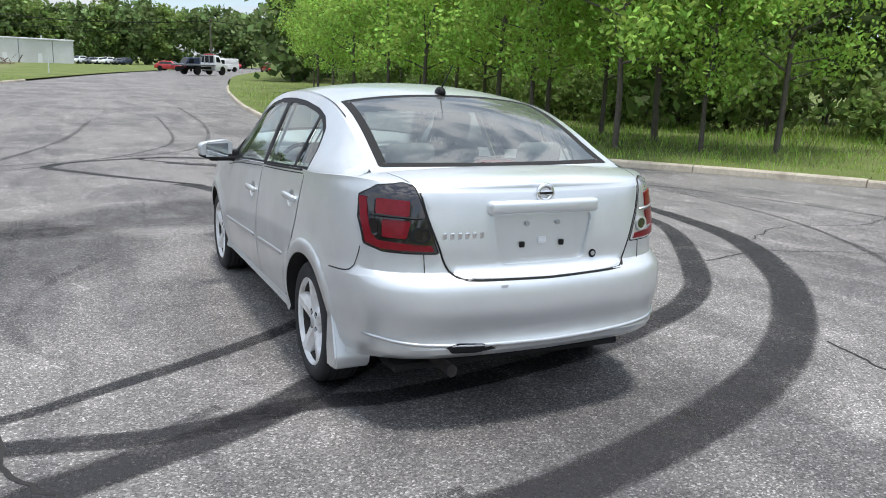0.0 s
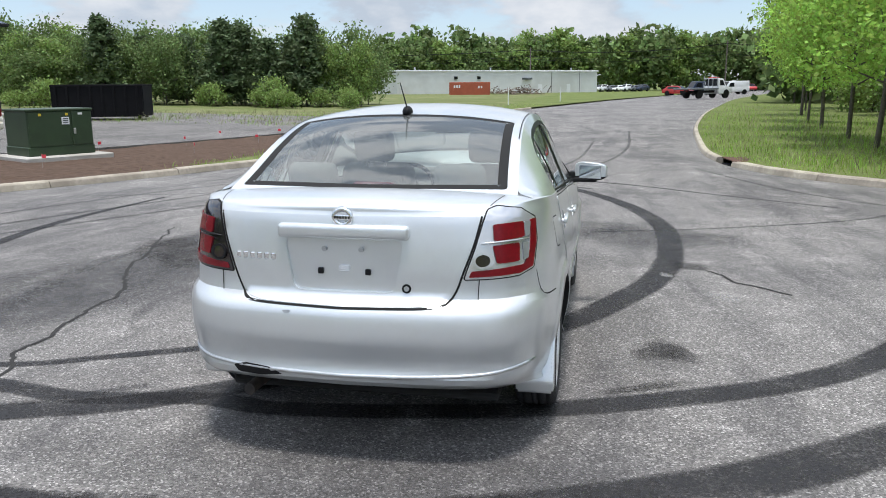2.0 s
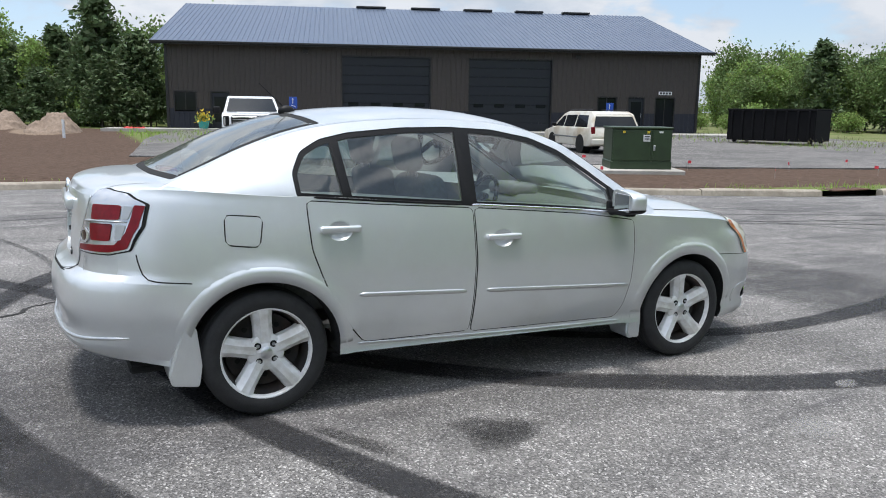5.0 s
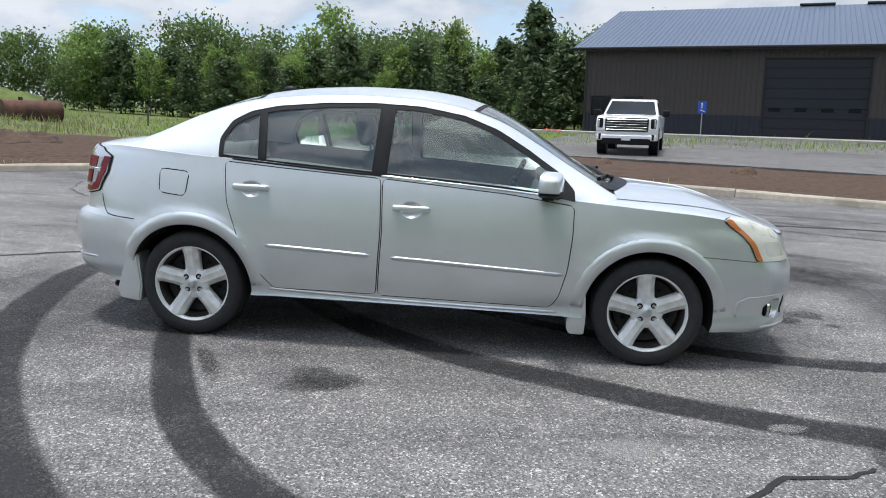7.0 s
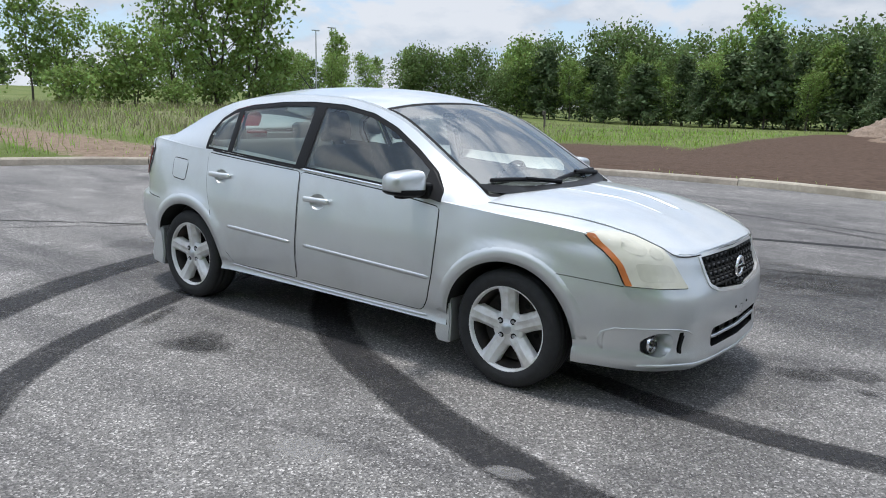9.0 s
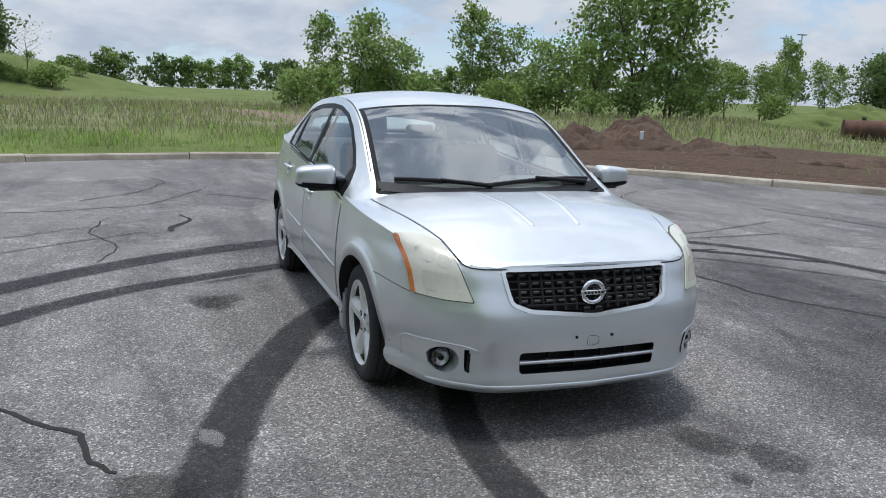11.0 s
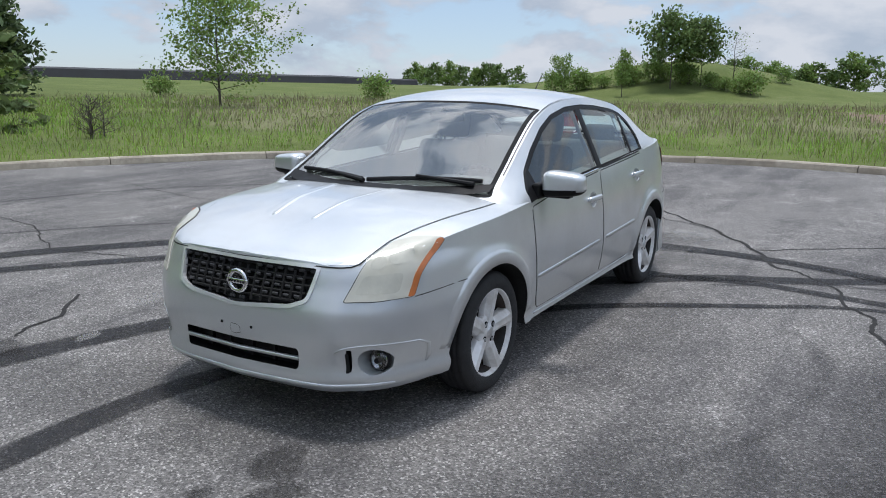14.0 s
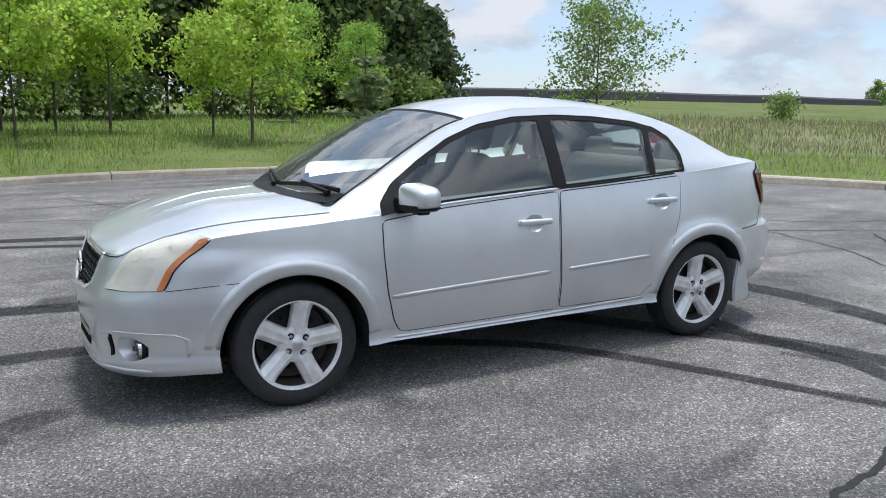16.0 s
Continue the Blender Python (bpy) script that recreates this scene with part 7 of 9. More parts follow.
def parking_sign(s):
    p = yard_point(s, 4.0)
    z = height(p.x, p.y)
    ob = empty("parking_sign", Matrix.Translation((p.x, p.y, z)) @ Matrix.Rotation(math.atan2(BN.x, -BN.y), 4, "Z"), "blue accessible-parking sign on a steel post", "sign", "parking signs")
    part("post", box(0.05, 0.05, 1.55, (0, 0, 0), 0.008, 1), M_STEEL, ob)
    plate = part("plate", box(0.42, 0.012, 0.6, (0, -0.035, 1.35), 0.01, 1), M_SIGNBLUE, ob)
    bmw = bmesh.new()
    bmesh.ops.create_uvsphere(bmw, u_segments=8, v_segments=6, radius=0.045)
    bmesh.ops.translate(bmw, vec=(-0.02, -0.045, 1.83), verts=bmw.verts)
    box(0.05, 0.012, 0.2, (-0.02, -0.045, 1.6), bm=bmw)
    rod((-0.11, -0.045, 1.52), (0.06, -0.045, 1.47), 0.018, bm=bmw)
    rod((0.06, -0.045, 1.47), (0.13, -0.045, 1.42), 0.018, bm=bmw)
    part("symbol", bmw, M_WHITEP, plate)


parking_sign(8.3)
parking_sign(26.6)

# ---- trees, shrubs and grass ----
M_BARK = surface("grey_bark", (0.10, 0.085, 0.07), 0.9, vary=0.3, scale=14, bump=0.5, bump_scale=30)
M_LEAF = surface("bright_leaves", (0.42, 0.56, 0.10), 0.5, vary=0.3, scale=1.5, island=0.35, translucent=0.55, per_object=0.0, spec=0.25)
M_LEAFS = surface("street_tree_leaves", (0.33, 0.50, 0.10), 0.5, vary=0.3, scale=1.5, island=0.35, translucent=0.55, spec=0.25)
M_LEAF2 = surface("mid_green_leaves", (0.22, 0.31, 0.09), 0.5, vary=0.3, scale=1.2, island=0.35, translucent=0.45, spec=0.25)
M_LEAF3 = surface("dark_wood_leaves", (0.14, 0.20, 0.07), 0.55, vary=0.35, scale=0.4, island=0.35, translucent=0.4, spec=0.2)
M_LEAF4 = surface("deep_forest_leaves", (0.10, 0.15, 0.045), 0.6, vary=0.35, scale=0.4, island=0.4, translucent=0.4, spec=0.2)
M_NEEDLE = surface("pine_needles", (0.095, 0.135, 0.062), 0.55, vary=0.35, scale=0.8, island=0.3, translucent=0.25, spec=0.2)
M_YOUNGN = surface("young_pine_needles", (0.21, 0.27, 0.12), 0.6, vary=0.3, scale=0.8, island=0.3, translucent=0.3, spec=0.2)
M_BLADE = surface("grass_blades", (0.27, 0.40, 0.08), 0.6, vary=0.3, scale=0.5, island=0.35, translucent=0.35, spec=0.2)
M_STRAW = surface("dry_grass_blades", (0.27, 0.255, 0.15), 0.7, vary=0.3, scale=0.5, island=0.4, translucent=0.3, spec=0.2)


def leaf_mesh(name, centres, size, material, rs, flat=0.0, droop=0.0, long=1.5):
    """Many small leaves, each a folded diamond, at the given places."""
    k = len(centres)
    a = rs.normal(size=(k, 3))
    a[:, 2] = a[:, 2] * (1 - flat) - droop
    a /= np.linalg.norm(a, axis=1)[:, None]
    b = rs.normal(size=(k, 3))
    b -= (a * b).sum(1)[:, None] * a
    b /= np.linalg.norm(b, axis=1)[:, None]
    s = (size * rs.uniform(0.6, 1.35, k))[:, None]
    nrm = np.cross(a, b)
    v = np.stack([centres - a * s * long / 2, centres + b * s * 0.5 + nrm * s * 0.12, centres + a * s * long / 2, centres - b * s * 0.5 + nrm * s * 0.12], 1).reshape(-1, 3)
    me = bpy.data.meshes.new(name)
    me.vertices.add(4 * k)
    me.vertices.foreach_set("co", v.ravel())
    idx = np.arange(4 * k).reshape(k, 4)
    tri = np.stack([idx[:, [0, 1, 2]], idx[:, [0, 2, 3]]], 1).reshape(-1)
    me.loops.add(6 * k)
    me.loops.foreach_set("vertex_index", tri.astype(np.int32))
    me.polygons.add(2 * k)
    me.polygons.foreach_set("loop_start", np.arange(0, 6 * k, 3, dtype=np.int32))
    me.update(calc_edges=True)
    me.materials.append(material)
    return me


def limb(bm, pts, r0, r1, sides=6):
    pts = [Vector(p) for p in pts]
    k = len(pts) - 1
    prev = None
    for i, p in enumerate(pts):
        t = (pts[min(i + 1, k)] - pts[max(i - 1, 0)]).normalized()
        u = t.orthogonal().normalized()
        w = t.cross(u)
        r = r0 + (r1 - r0) * i / k
        row = [bm.verts.new(p + (u * math.cos(a) + w * math.sin(a)) * r) for a in np.linspace(0, 2 * math.pi, sides, endpoint=False)]
        if prev:
            for j in range(sides):
                bm.faces.new((prev[j], prev[(j + 1) % sides], row[(j + 1) % sides], row[j]))
        prev = row


def broad_tree(name, h, crown, first, n_leaf, size, material, seed, limbs=16, stems=1, clump=0.32, label="", category="tree", upright=0.5):
    """A broadleaf tree: stem, limbs, twigs, and leaves in clumps round the twigs."""
    rs = np.random.RandomState(seed)
    bm = bmesh.new()
    tips = []
    for q in range(stems):
        lean = rs.normal(size=2) * (0.04 if stems == 1 else 0.16) * h
        base = np.array([*(rs.normal(size=2) * (0.0 if stems == 1 else 0.12)), -0.1])
        stem = [base + np.array([lean[0] * t * t, lean[1] * t * t, (h * 0.93 + 0.1) * t]) + np.r_[rs.normal(size=2) * 0.02 * h * t, 0] for t in np.linspace(0, 1, 7)]
        limb(bm, stem, 0.008 * h + 0.015, 0.006, 6)
        tips.append(stem[-1])
        for i in range(limbs):
            t = first + (0.97 - first) * (i + rs.uniform(0, 1)) / limbs
            k0 = min(int(t * 6), 5)
            p = stem[k0] + (stem[k0 + 1] - stem[k0]) * (t * 6 - k0)
            ang = i * 2.4 + rs.uniform(-0.6, 0.6)
            shape = math.sin(math.pi * min(1.0, 0.16 + 0.84 * (t - first) / (1 - first)) ** 0.85) ** 0.7
            reach = crown * (0.25 + 0.75 * shape) * rs.uniform(0.7, 1.12)
            up = reach * (upright + rs.uniform(-0.2, 0.25))
            end = p + np.array([math.cos(ang) * reach, math.sin(ang) * reach, up])
            mid = p + (end - p) * 0.5 + np.array([0, 0, -0.06 * reach])
            limb(bm, [p, mid, end], 0.004 * h * (1.1 - t) + 0.007, 0.004, 4)
            tips += [end, p + (end - p) * 0.72]
            for _ in range(3):
                s_ = rs.uniform(0.35, 0.95)
                o = p + (end - p) * s_
                e2 = o + rs.normal(size=3) * reach * 0.26 + np.array([0, 0, 0.1 * reach])
                limb(bm, [o, e2], 0.006, 0.003, 3)
                tips.append(e2)
    tips = np.array(tips)
    pick = rs.randint(0, len(tips), n_leaf)
    c = tips[pick] + np.clip(rs.normal(size=(n_leaf, 3)), -1.5, 1.5) * np.array([1, 1, 0.75]) * crown * clump * rs.uniform(0.4, 1.0, n_leaf)[:, None]
    c[:, 2] = np.maximum(c[:, 2], h * first * 0.55)
    ob = empty(name, None, label, category)
    part("trunk", bm, M_BARK, ob, smooth=True)
    part("crown", leaf_mesh("crown", c, size, material, rs), None, ob)
    return ob


def pine_tree(name, h, r, n_leaf, size, seed, label, first=0.1, ragged=0.25, needle=M_NEEDLE):
    rs = np.random.RandomState(seed)
    bm = bmesh.new()
    limb(bm, [(0, 0, -0.1), (0.02 * h * rs.normal(), 0, h * 0.5), (0, 0, h)], 0.016 * h, 0.01, 7)
    c = []
    whorls = int(h * 2.2)
    for i in range(whorls):
        t = first + (0.98 - first) * i / whorls
        for j in range(6):
            a = rs.uniform(0, 6.28)
            reach = r * (1 - t) ** 0.75 * rs.uniform(1 - ragged, 1 + ragged) + 0.12
            p0 = np.array([0, 0, t * h])
            p1 = p0 + np.array([math.cos(a) * reach, math.sin(a) * reach, reach * rs.uniform(-0.1, 0.3)])
            limb(bm, [p0, p1], 0.012 + 0.01 * (1 - t), 0.004, 3)
            for s_ in np.linspace(0.3, 1.0, 5):
                c.append(p0 + (p1 - p0) * s_)
    c = np.array(c)
    pick = rs.randint(0, len(c), n_leaf)
    pts = c[pick] + rs.normal(size=(n_leaf, 3)) * np.array([0.11, 0.11, 0.07]) * r
    ob = empty(name, None, label, "tree")
    part("trunk", bm, M_BARK, ob, smooth=True)
    part("crown", leaf_mesh("crown", pts, size, needle, rs, 0.4, 0.0, 2.2), None, ob)
    return ob


rp = random.Random(11)


def plant(kinds, x, y, s=1.0, sink=0.0, group=""):
    """A copy of one of the kinds on the land there."""
    src = rp.choice(kinds) if isinstance(kinds, list) else kinds
    k_ = s * rp.uniform(0.9, 1.1)
    m = Matrix.Translation((x, y, height(x, y) - sink)) @ Matrix.Rotation(rp.uniform(0, 6.28), 4, "Z")
    if src.get("placed"):
        ob = copy_thing(src, m)
    else:
        ob = src
        ob.matrix_basis = m
        ob["placed"] = 1
    tall = 0.22 if group == "wood line" else 0.07
    ob.scale = (k_, k_, k_ * rp.uniform(1 - tall * 0.6, 1 + tall))
    if group:
        ob["group"] = group
    return ob


lab_e = "bright green young broadleaf tree in grass by the street"
near_kinds = [broad_tree("tree", 8.2, 2.2, 0.2, 8600, 0.10, M_LEAFS, 1, 24, label=lab_e, clump=0.24), broad_tree("tree", 9.0, 2.4, 0.2, 9200, 0.10, M_LEAFS, 2, 26, label=lab_e, clump=0.24), broad_tree("tree", 7.4, 2.0, 0.22, 7600, 0.098, M_LEAFS, 3, 22, label=lab_e, clump=0.24)]
lab_y = "slender young tree with bright green leaves in tall grass"
young_kinds = [broad_tree("young_tree", 3.5, 1.25, 0.33, 4600, 0.088, M_LEAF, 4, 18, label=lab_y, clump=0.21), broad_tree("young_tree", 3.2, 1.15, 0.36, 3900, 0.085, M_LEAF, 5, 16, label=lab_y, clump=0.2)]
lab_p = "tall thin poplar-like tree with silvery green leaves"
poplar_kinds = [broad_tree("tree", 7.0, 1.15, 0.22, 2400, 0.15, M_LEAF2, 6, 22, label=lab_p, upright=1.0), broad_tree("tree", 6.0, 1.3, 0.16, 2400, 0.15, M_LEAF2, 7, 22, 2, label=lab_p, upright=0.9)]
lab_b = "dense rounded green bush at the field's edge"
bush_kinds = [broad_tree("bush", 2.4, 1.5, 0.08, 1050, 0.19, M_LEAF2, 8, 16, 3, label=lab_b, category="bush", clump=0.36), broad_tree("bush", 1.8, 1.3, 0.06, 950, 0.18, M_LEAF2, 9, 14, 3, label=lab_b, category="bush", clump=0.36)]
lab_w = "dark green tree in the far woods"
wood_kinds = [broad_tree("tree", 9.0, 3.4, 0.10, 3000, 0.25, M_LEAF3, 10, 20, label=lab_w, clump=0.34), broad_tree("tree", 8.0, 3.0, 0.08, 2800, 0.25, M_LEAF3, 12, 18, label=lab_w, clump=0.34), broad_tree("tree", 8.5, 2.6, 0.08, 2800, 0.24, M_LEAF2, 13, 18, label="mid green tree in the far woods", clump=0.34)]
lab_f = "tall dark green tree in the forest edge"
forest_kinds = [broad_tree("tree", 9.4, 3.2, 0.08, 3000, 0.25, M_LEAF4, 27, 20, label=lab_f, clump=0.32), broad_tree("tree", 8.4, 2.9, 0.08, 2900, 0.25, M_LEAF4, 28, 18, label=lab_f, clump=0.32)]
lab_c = "mid green leafy tree among bushes at the field's edge"
clump_kinds = [broad_tree("tree", 5.4, 1.5, 0.12, 3200, 0.16, M_LEAF2, 17, 18, 2, label=lab_c, upright=0.8, clump=0.3), broad_tree("tree", 4.6, 1.6, 0.1, 3000, 0.16, M_LEAF2, 18, 18, 2, label=lab_c, upright=0.7, clump=0.3)]
far_kinds = [broad_tree("far_tree", 9.0, 3.3, 0.06, 620, 0.6, M_LEAF3, 19, 8, clump=0.36), broad_tree("far_tree", 8.2, 3.0, 0.06, 600, 0.6, M_LEAF3, 20, 8, clump=0.36), broad_tree("far_tree", 8.6, 2.8, 0.06, 1400, 0.4, M_LEAF2, 26, 8, clump=0.36)]
lab_n = "dark green pine with ragged branches"
pine_kinds = [pine_tree("pine_tree", 8.0, 3.0, 3500, 0.23, 14, lab_n), pine_tree("pine_tree", 9.0, 2.8, 3600, 0.23, 15, lab_n), pine_tree("pine_tree", 7.2, 3.1, 3500, 0.24, 16, lab_n)]

# east of the street: a belt of young trees, denser woods behind
for x, y, s in ((9.2, 9.4, 0.92), (11.3, 10.6, 1.0), (10.6, 8.2, 0.8), (12.0, 7.4, 0.85), (8.9, 12.6, 0.95), (9.6, 15.6, 1.0), (8.8, 19.5, 1.05), (9.3, 24.0, 1.0), (9.8, 29.5, 1.0), (10.8, 36.0, 0.95), (12.3, 44.0, 0.95), (14.6, 53.0, 0.95), (11.8, 13.5, 1.0), (12.8, 18.0, 1.05), (13.2, 23.5, 1.0), (14.2, 28.0, 1.0), (15.0, 34.0, 1.0), (17.5, 43.0, 1.0), ):
    plant(near_kinds, x, y, s, group="trees east of the street")
for i in range(38):
    x, y = 19 + rp.uniform(0, 14), 9 + i * 1.5 + rp.uniform(-1, 1)
    plant(forest_kinds, x, y, rp.uniform(0.85, 1.15), group="woods east of the street")
for i in range(30):
    plant(bush_kinds, 16.5 + rp.uniform(0, 4.5), 8 + i * 1.6, rp.uniform(0.6, 1.1), group="undergrowth")
for x, y, s in ((16.6, 2.6, 1.1), (21.5, 1.55, 1.1), (21.0, 0.12, 1.15), (18.5, -2.36, 0.92), (16.35, -2.9, 1.02), (19.6, 3.6, 1.15), (23.5, 3.0, 1.2)):
    plant(young_kinds, x, y, s, group="young trees in the grass")
# forest wall further east
for i in range(26):
    t = i / 25
    x, y = 33 + 10 * t + rp.uniform(-1.5, 3), 15.3 - 35.7 * t + rp.uniform(-1, 1)
    plant(forest_kinds, x, y, rp.uniform(1.0, 1.3) * (1.0 - 0.12 * (t > 0.85)), group="forest wall")
    if i % 2:
        plant(bush_kinds, x - 3 - rp.uniform(0, 1.5), y, rp.uniform(0.8, 1.2), group="undergrowth")
for x, y, s in ((42.6, -18.9, 1.12), (44.8, -22.4, 1.05), (46.1, -20.9, 1.15), (41.0, -16.0, 1.15), (47.4, -24.0, 0.9), (40, -13.0, 1.1)):
    plant(pine_kinds, x, y, s, group="pines by the forest")
for x, y, s in ((29.2, -8.0, 0.7), (30.7, -11.5, 0.6)):
    plant(near_kinds, x, y, s, group="trees before the forest")
sap = pine_tree("pine_sapling", 2.6, 0.7, 800, 0.13, 21, "pale green pine sapling in tall grass", 0.02, 0.4, M_YOUNGN)
plant(sap, 15.88, -5.9, 0.95)
plant(sap, 20.75, -8.0, 0.85)
lone = broad_tree("tree", 4.6, 2.0, 0.14, 6200, 0.085, M_LEAF2, 22, 30, label="lone small tree with sparse grey-green leaves in the field", clump=0.2)
plant(lone, 22.9, -19.6, 1.2)
plant(bush_kinds, 39, -30, 0.55)
plant(bush_kinds, 25.5, -34.5, 0.55)
dead = broad_tree("dead_shrub", 0.9, 0.5, 0.05, 60, 0.03, M_LEAF2, 23, 14, 4, label="bare grey twiggy shrub in the grass", category="shrub")
plant(dead, 13.2, -6.5, 1.0)
# mound to the south with its trees
oak = broad_tree("tree", 5.6, 2.3, 0.3, 2600, 0.2, M_LEAF3, 24, 20, label="dark spreading tree on the grassy mound", clump=0.26)
for x, y, s, kk in ((24.0, -60.4, 0.62, poplar_kinds), (18.8, -60.5, 0.55, poplar_kinds), (15.8, -64.2, 1.0, oak), (13.6, -65.6, 0.85, oak), (30.3, -63.4, 0.35, bush_kinds), (7.6, -69.8, 0.5, bush_kinds)):
    plant(kk, x, y, s, group="trees on the mound")
for i in range(14):
    plant(bush_kinds, 9.2 + i * 1.25 + rp.uniform(-0.5, 0.5), -66.5 + 3.5 * abs(i - 6) / 7, rp.uniform(0.5, 0.8), group="shrubs on the mound")
bare = broad_tree("bare_tree", 4.4, 1.6, 0.25, 250, 0.08, M_LEAF2, 25, 22, label="thin bare tree on the mound", clump=0.2)
plant(bare, 11.2, -66.7, 0.9)
# clumps to the south-west
for x, y, s, kk in ((-4.9, -34.6, 0.95, bush_kinds), (-6.3, -36.5, 1.0, bush_kinds), (-7.4, -40, 0.85, poplar_kinds), (-9.0, -39.5, 0.95, poplar_kinds), (-10.4, -38.6, 1.05, bush_kinds), (-11.0, -38.0, 1.0, clump_kinds), (-12.0, -36.2, 1.0, bush_kinds), 
                    (-15.9, -38.3, 0.95, poplar_kinds), (-17.2, -38.2, 0.9, poplar_kinds), (-18.3, -35.5, 1.0, bush_kinds), (-19.4, -34.5, 0.95, clump_kinds), (-22.6, -36.2, 1.15, poplar_kinds), (-23.8, -33.5, 1.5, poplar_kinds), (-25.2, -32.6, 1.4, poplar_kinds),
                    (-22.8, -32.6, 1.0, bush_kinds), (-25.2, -31, 1.1, bush_kinds), (-28.0, -33, 0.75, clump_kinds), (-30.1, -33.6, 0.6, poplar_kinds), (-31.6, -32.4, 0.55, poplar_kinds), (-31, -30.5, 0.7, bush_kinds), (-15.6, -34.0, 0.95, bush_kinds), (-20.2, -32.0, 0.9, bush_kinds)):
    plant(kk, x, y, s * (0.8 if kk is bush_kinds else 0.9), group="trees at the field's edge")
# far small trees and wood lines, south and west
for x, y in ((-60, -60), (-63, -57), (-66, -54), (-52.6, -53), (-58.5, -54), (-70, -58)):
    plant(poplar_kinds, x, y, rp.uniform(0.7, 1.0), group="far trees")
for x0, y0, x1, y1, k_, s0, s1, kk in ((-54, -44, -62, -33, 12, 0.5, 0.66, wood_kinds), (-61, -32, -59, -8, 12, 0.42, 0.82, pine_kinds), (-61, -33, -59, -9, 16, 0.55, 0.88, poplar_kinds), (-66, -30, -63, -8, 12, 0.5, 0.92, wood_kinds), (-76, -46, -70, 0, 20, 0.65, 0.95, wood_kinds), (-72, -2, -62, 12, 8, 0.6, 0.85, wood_kinds), (-60, -8, -52, 6, 9, 0.45, 0.9, pine_kinds), (-60, -10, -53, 5, 9, 0.6, 1.0, poplar_kinds), (-64, -4, -56, 10, 8, 0.5, 0.85, pine_kinds), (-54, -3.5, -49, 4.5, 6, 0.45, 0.8, pine_kinds),
                                       (-58, 62, -24, 66, 12, 0.6, 0.9, poplar_kinds), (-60, 64, -44, 58, 14, 0.6, 0.76, wood_kinds), (-48, 53, -36, 57, 12, 0.5, 0.68, wood_kinds), (-38.5, 56, -37, 60, 3, 0.74, 0.84, pine_kinds), (-34, 60.5, -25, 63.5, 9, 0.7, 0.84, pine_kinds), (-24, 64.5, -20.5, 64, 4, 0.5, 0.6, wood_kinds), (-44, 68, -22, 70, 16, 0.64, 0.8, wood_kinds)):
    for i in range(k_):
        t = (i + rp.uniform(-0.3, 0.3)) / max(1, k_ - 1)
        plant(kk, x0 + (x1 - x0) * t + rp.uniform(-1.5, 1.5), y0 + (y1 - y0) * t + rp.uniform(-1.5, 1.5), rp.uniform(s0, s1), group="wood line")
for x0, y0, x1, y1, k_ in ((-58, 58, -34, 52, 12), (-33, 57, -19, 60, 10), (-50, 47, -38, 46, 6), (-62, -6, -52, 3, 4)):
    for i in range(k_):
        t = i / max(1, k_ - 1)
        plant(bush_kinds, x0 + (x1 - x0) * t + rp.uniform(-2.5, 2.5), y0 + (y1 - y0) * t + rp.uniform(-2.5, 2.5), rp.uniform(0.35, 0.8), group="undergrowth")


def far_wood(name, label, rows):
    """A distant wood, all its trees in one mesh."""
    mats = [M_BARK, M_LEAF2, M_LEAF3]
    flat_kinds = []
    for src in far_kinds:
        flat = []
        for child in src.children:
            d = child.data
            co_ = np.empty(len(d.vertices) * 3)
            d.vertices.foreach_get("co", co_)
            d.calc_loop_triangles()
            tri = np.empty(len(d.loop_triangles) * 3, np.int32)
            d.loop_triangles.foreach_get("vertices", tri)
            flat.append((co_.reshape(-1, 3), tri, mats.index(d.materials[0])))
        flat_kinds.append(flat)
    vs_, ts_, ms_, base = [], [], [], 0
    for x0, y0, x1, y1, k_, s0, s1 in rows:
        for i in range(k_):
            t = (i + rp.uniform(-0.3, 0.3)) / max(1, k_ - 1)
            x, y, s_ = x0 + (x1 - x0) * t + rp.uniform(-2, 2), y0 + (y1 - y0) * t + rp.uniform(-2, 2), rp.uniform(s0, s1)
            m = np.array(Matrix.Translation((x, y, height(x, y))) @ Matrix.Rotation(rp.uniform(0, 6.28), 4, "Z") @ Matrix.Diagonal((s_, s_, s_ * rp.uniform(0.92, 1.1), 1)))
            for co_, tri, slot in rp.choice(flat_kinds):
                vs_.append(co_ @ m[:3, :3].T + m[:3, 3])
                ts_.append(tri + base)
                ms_.append(np.full(len(tri) // 3, slot, np.int32))
                base += len(co_)
    vs_, ts_, ms_ = np.concatenate(vs_), np.concatenate(ts_).astype(np.int32), np.concatenate(ms_)
    me_ = bpy.data.meshes.new(name)
    me_.vertices.add(len(vs_))
    me_.vertices.foreach_set("co", vs_.ravel())
    me_.loops.add(len(ts_))
    me_.loops.foreach_set("vertex_index", ts_)
    me_.polygons.add(len(ms_))
    me_.polygons.foreach_set("loop_start", np.arange(0, len(ts_), 3, dtype=np.int32))
    me_.polygons.foreach_set("material_index", ms_)
    me_.update(calc_edges=True)
    for m_ in mats:
        me_.materials.append(m_)
    tagged(new(name, me_), label, "woods", kind="stuff")


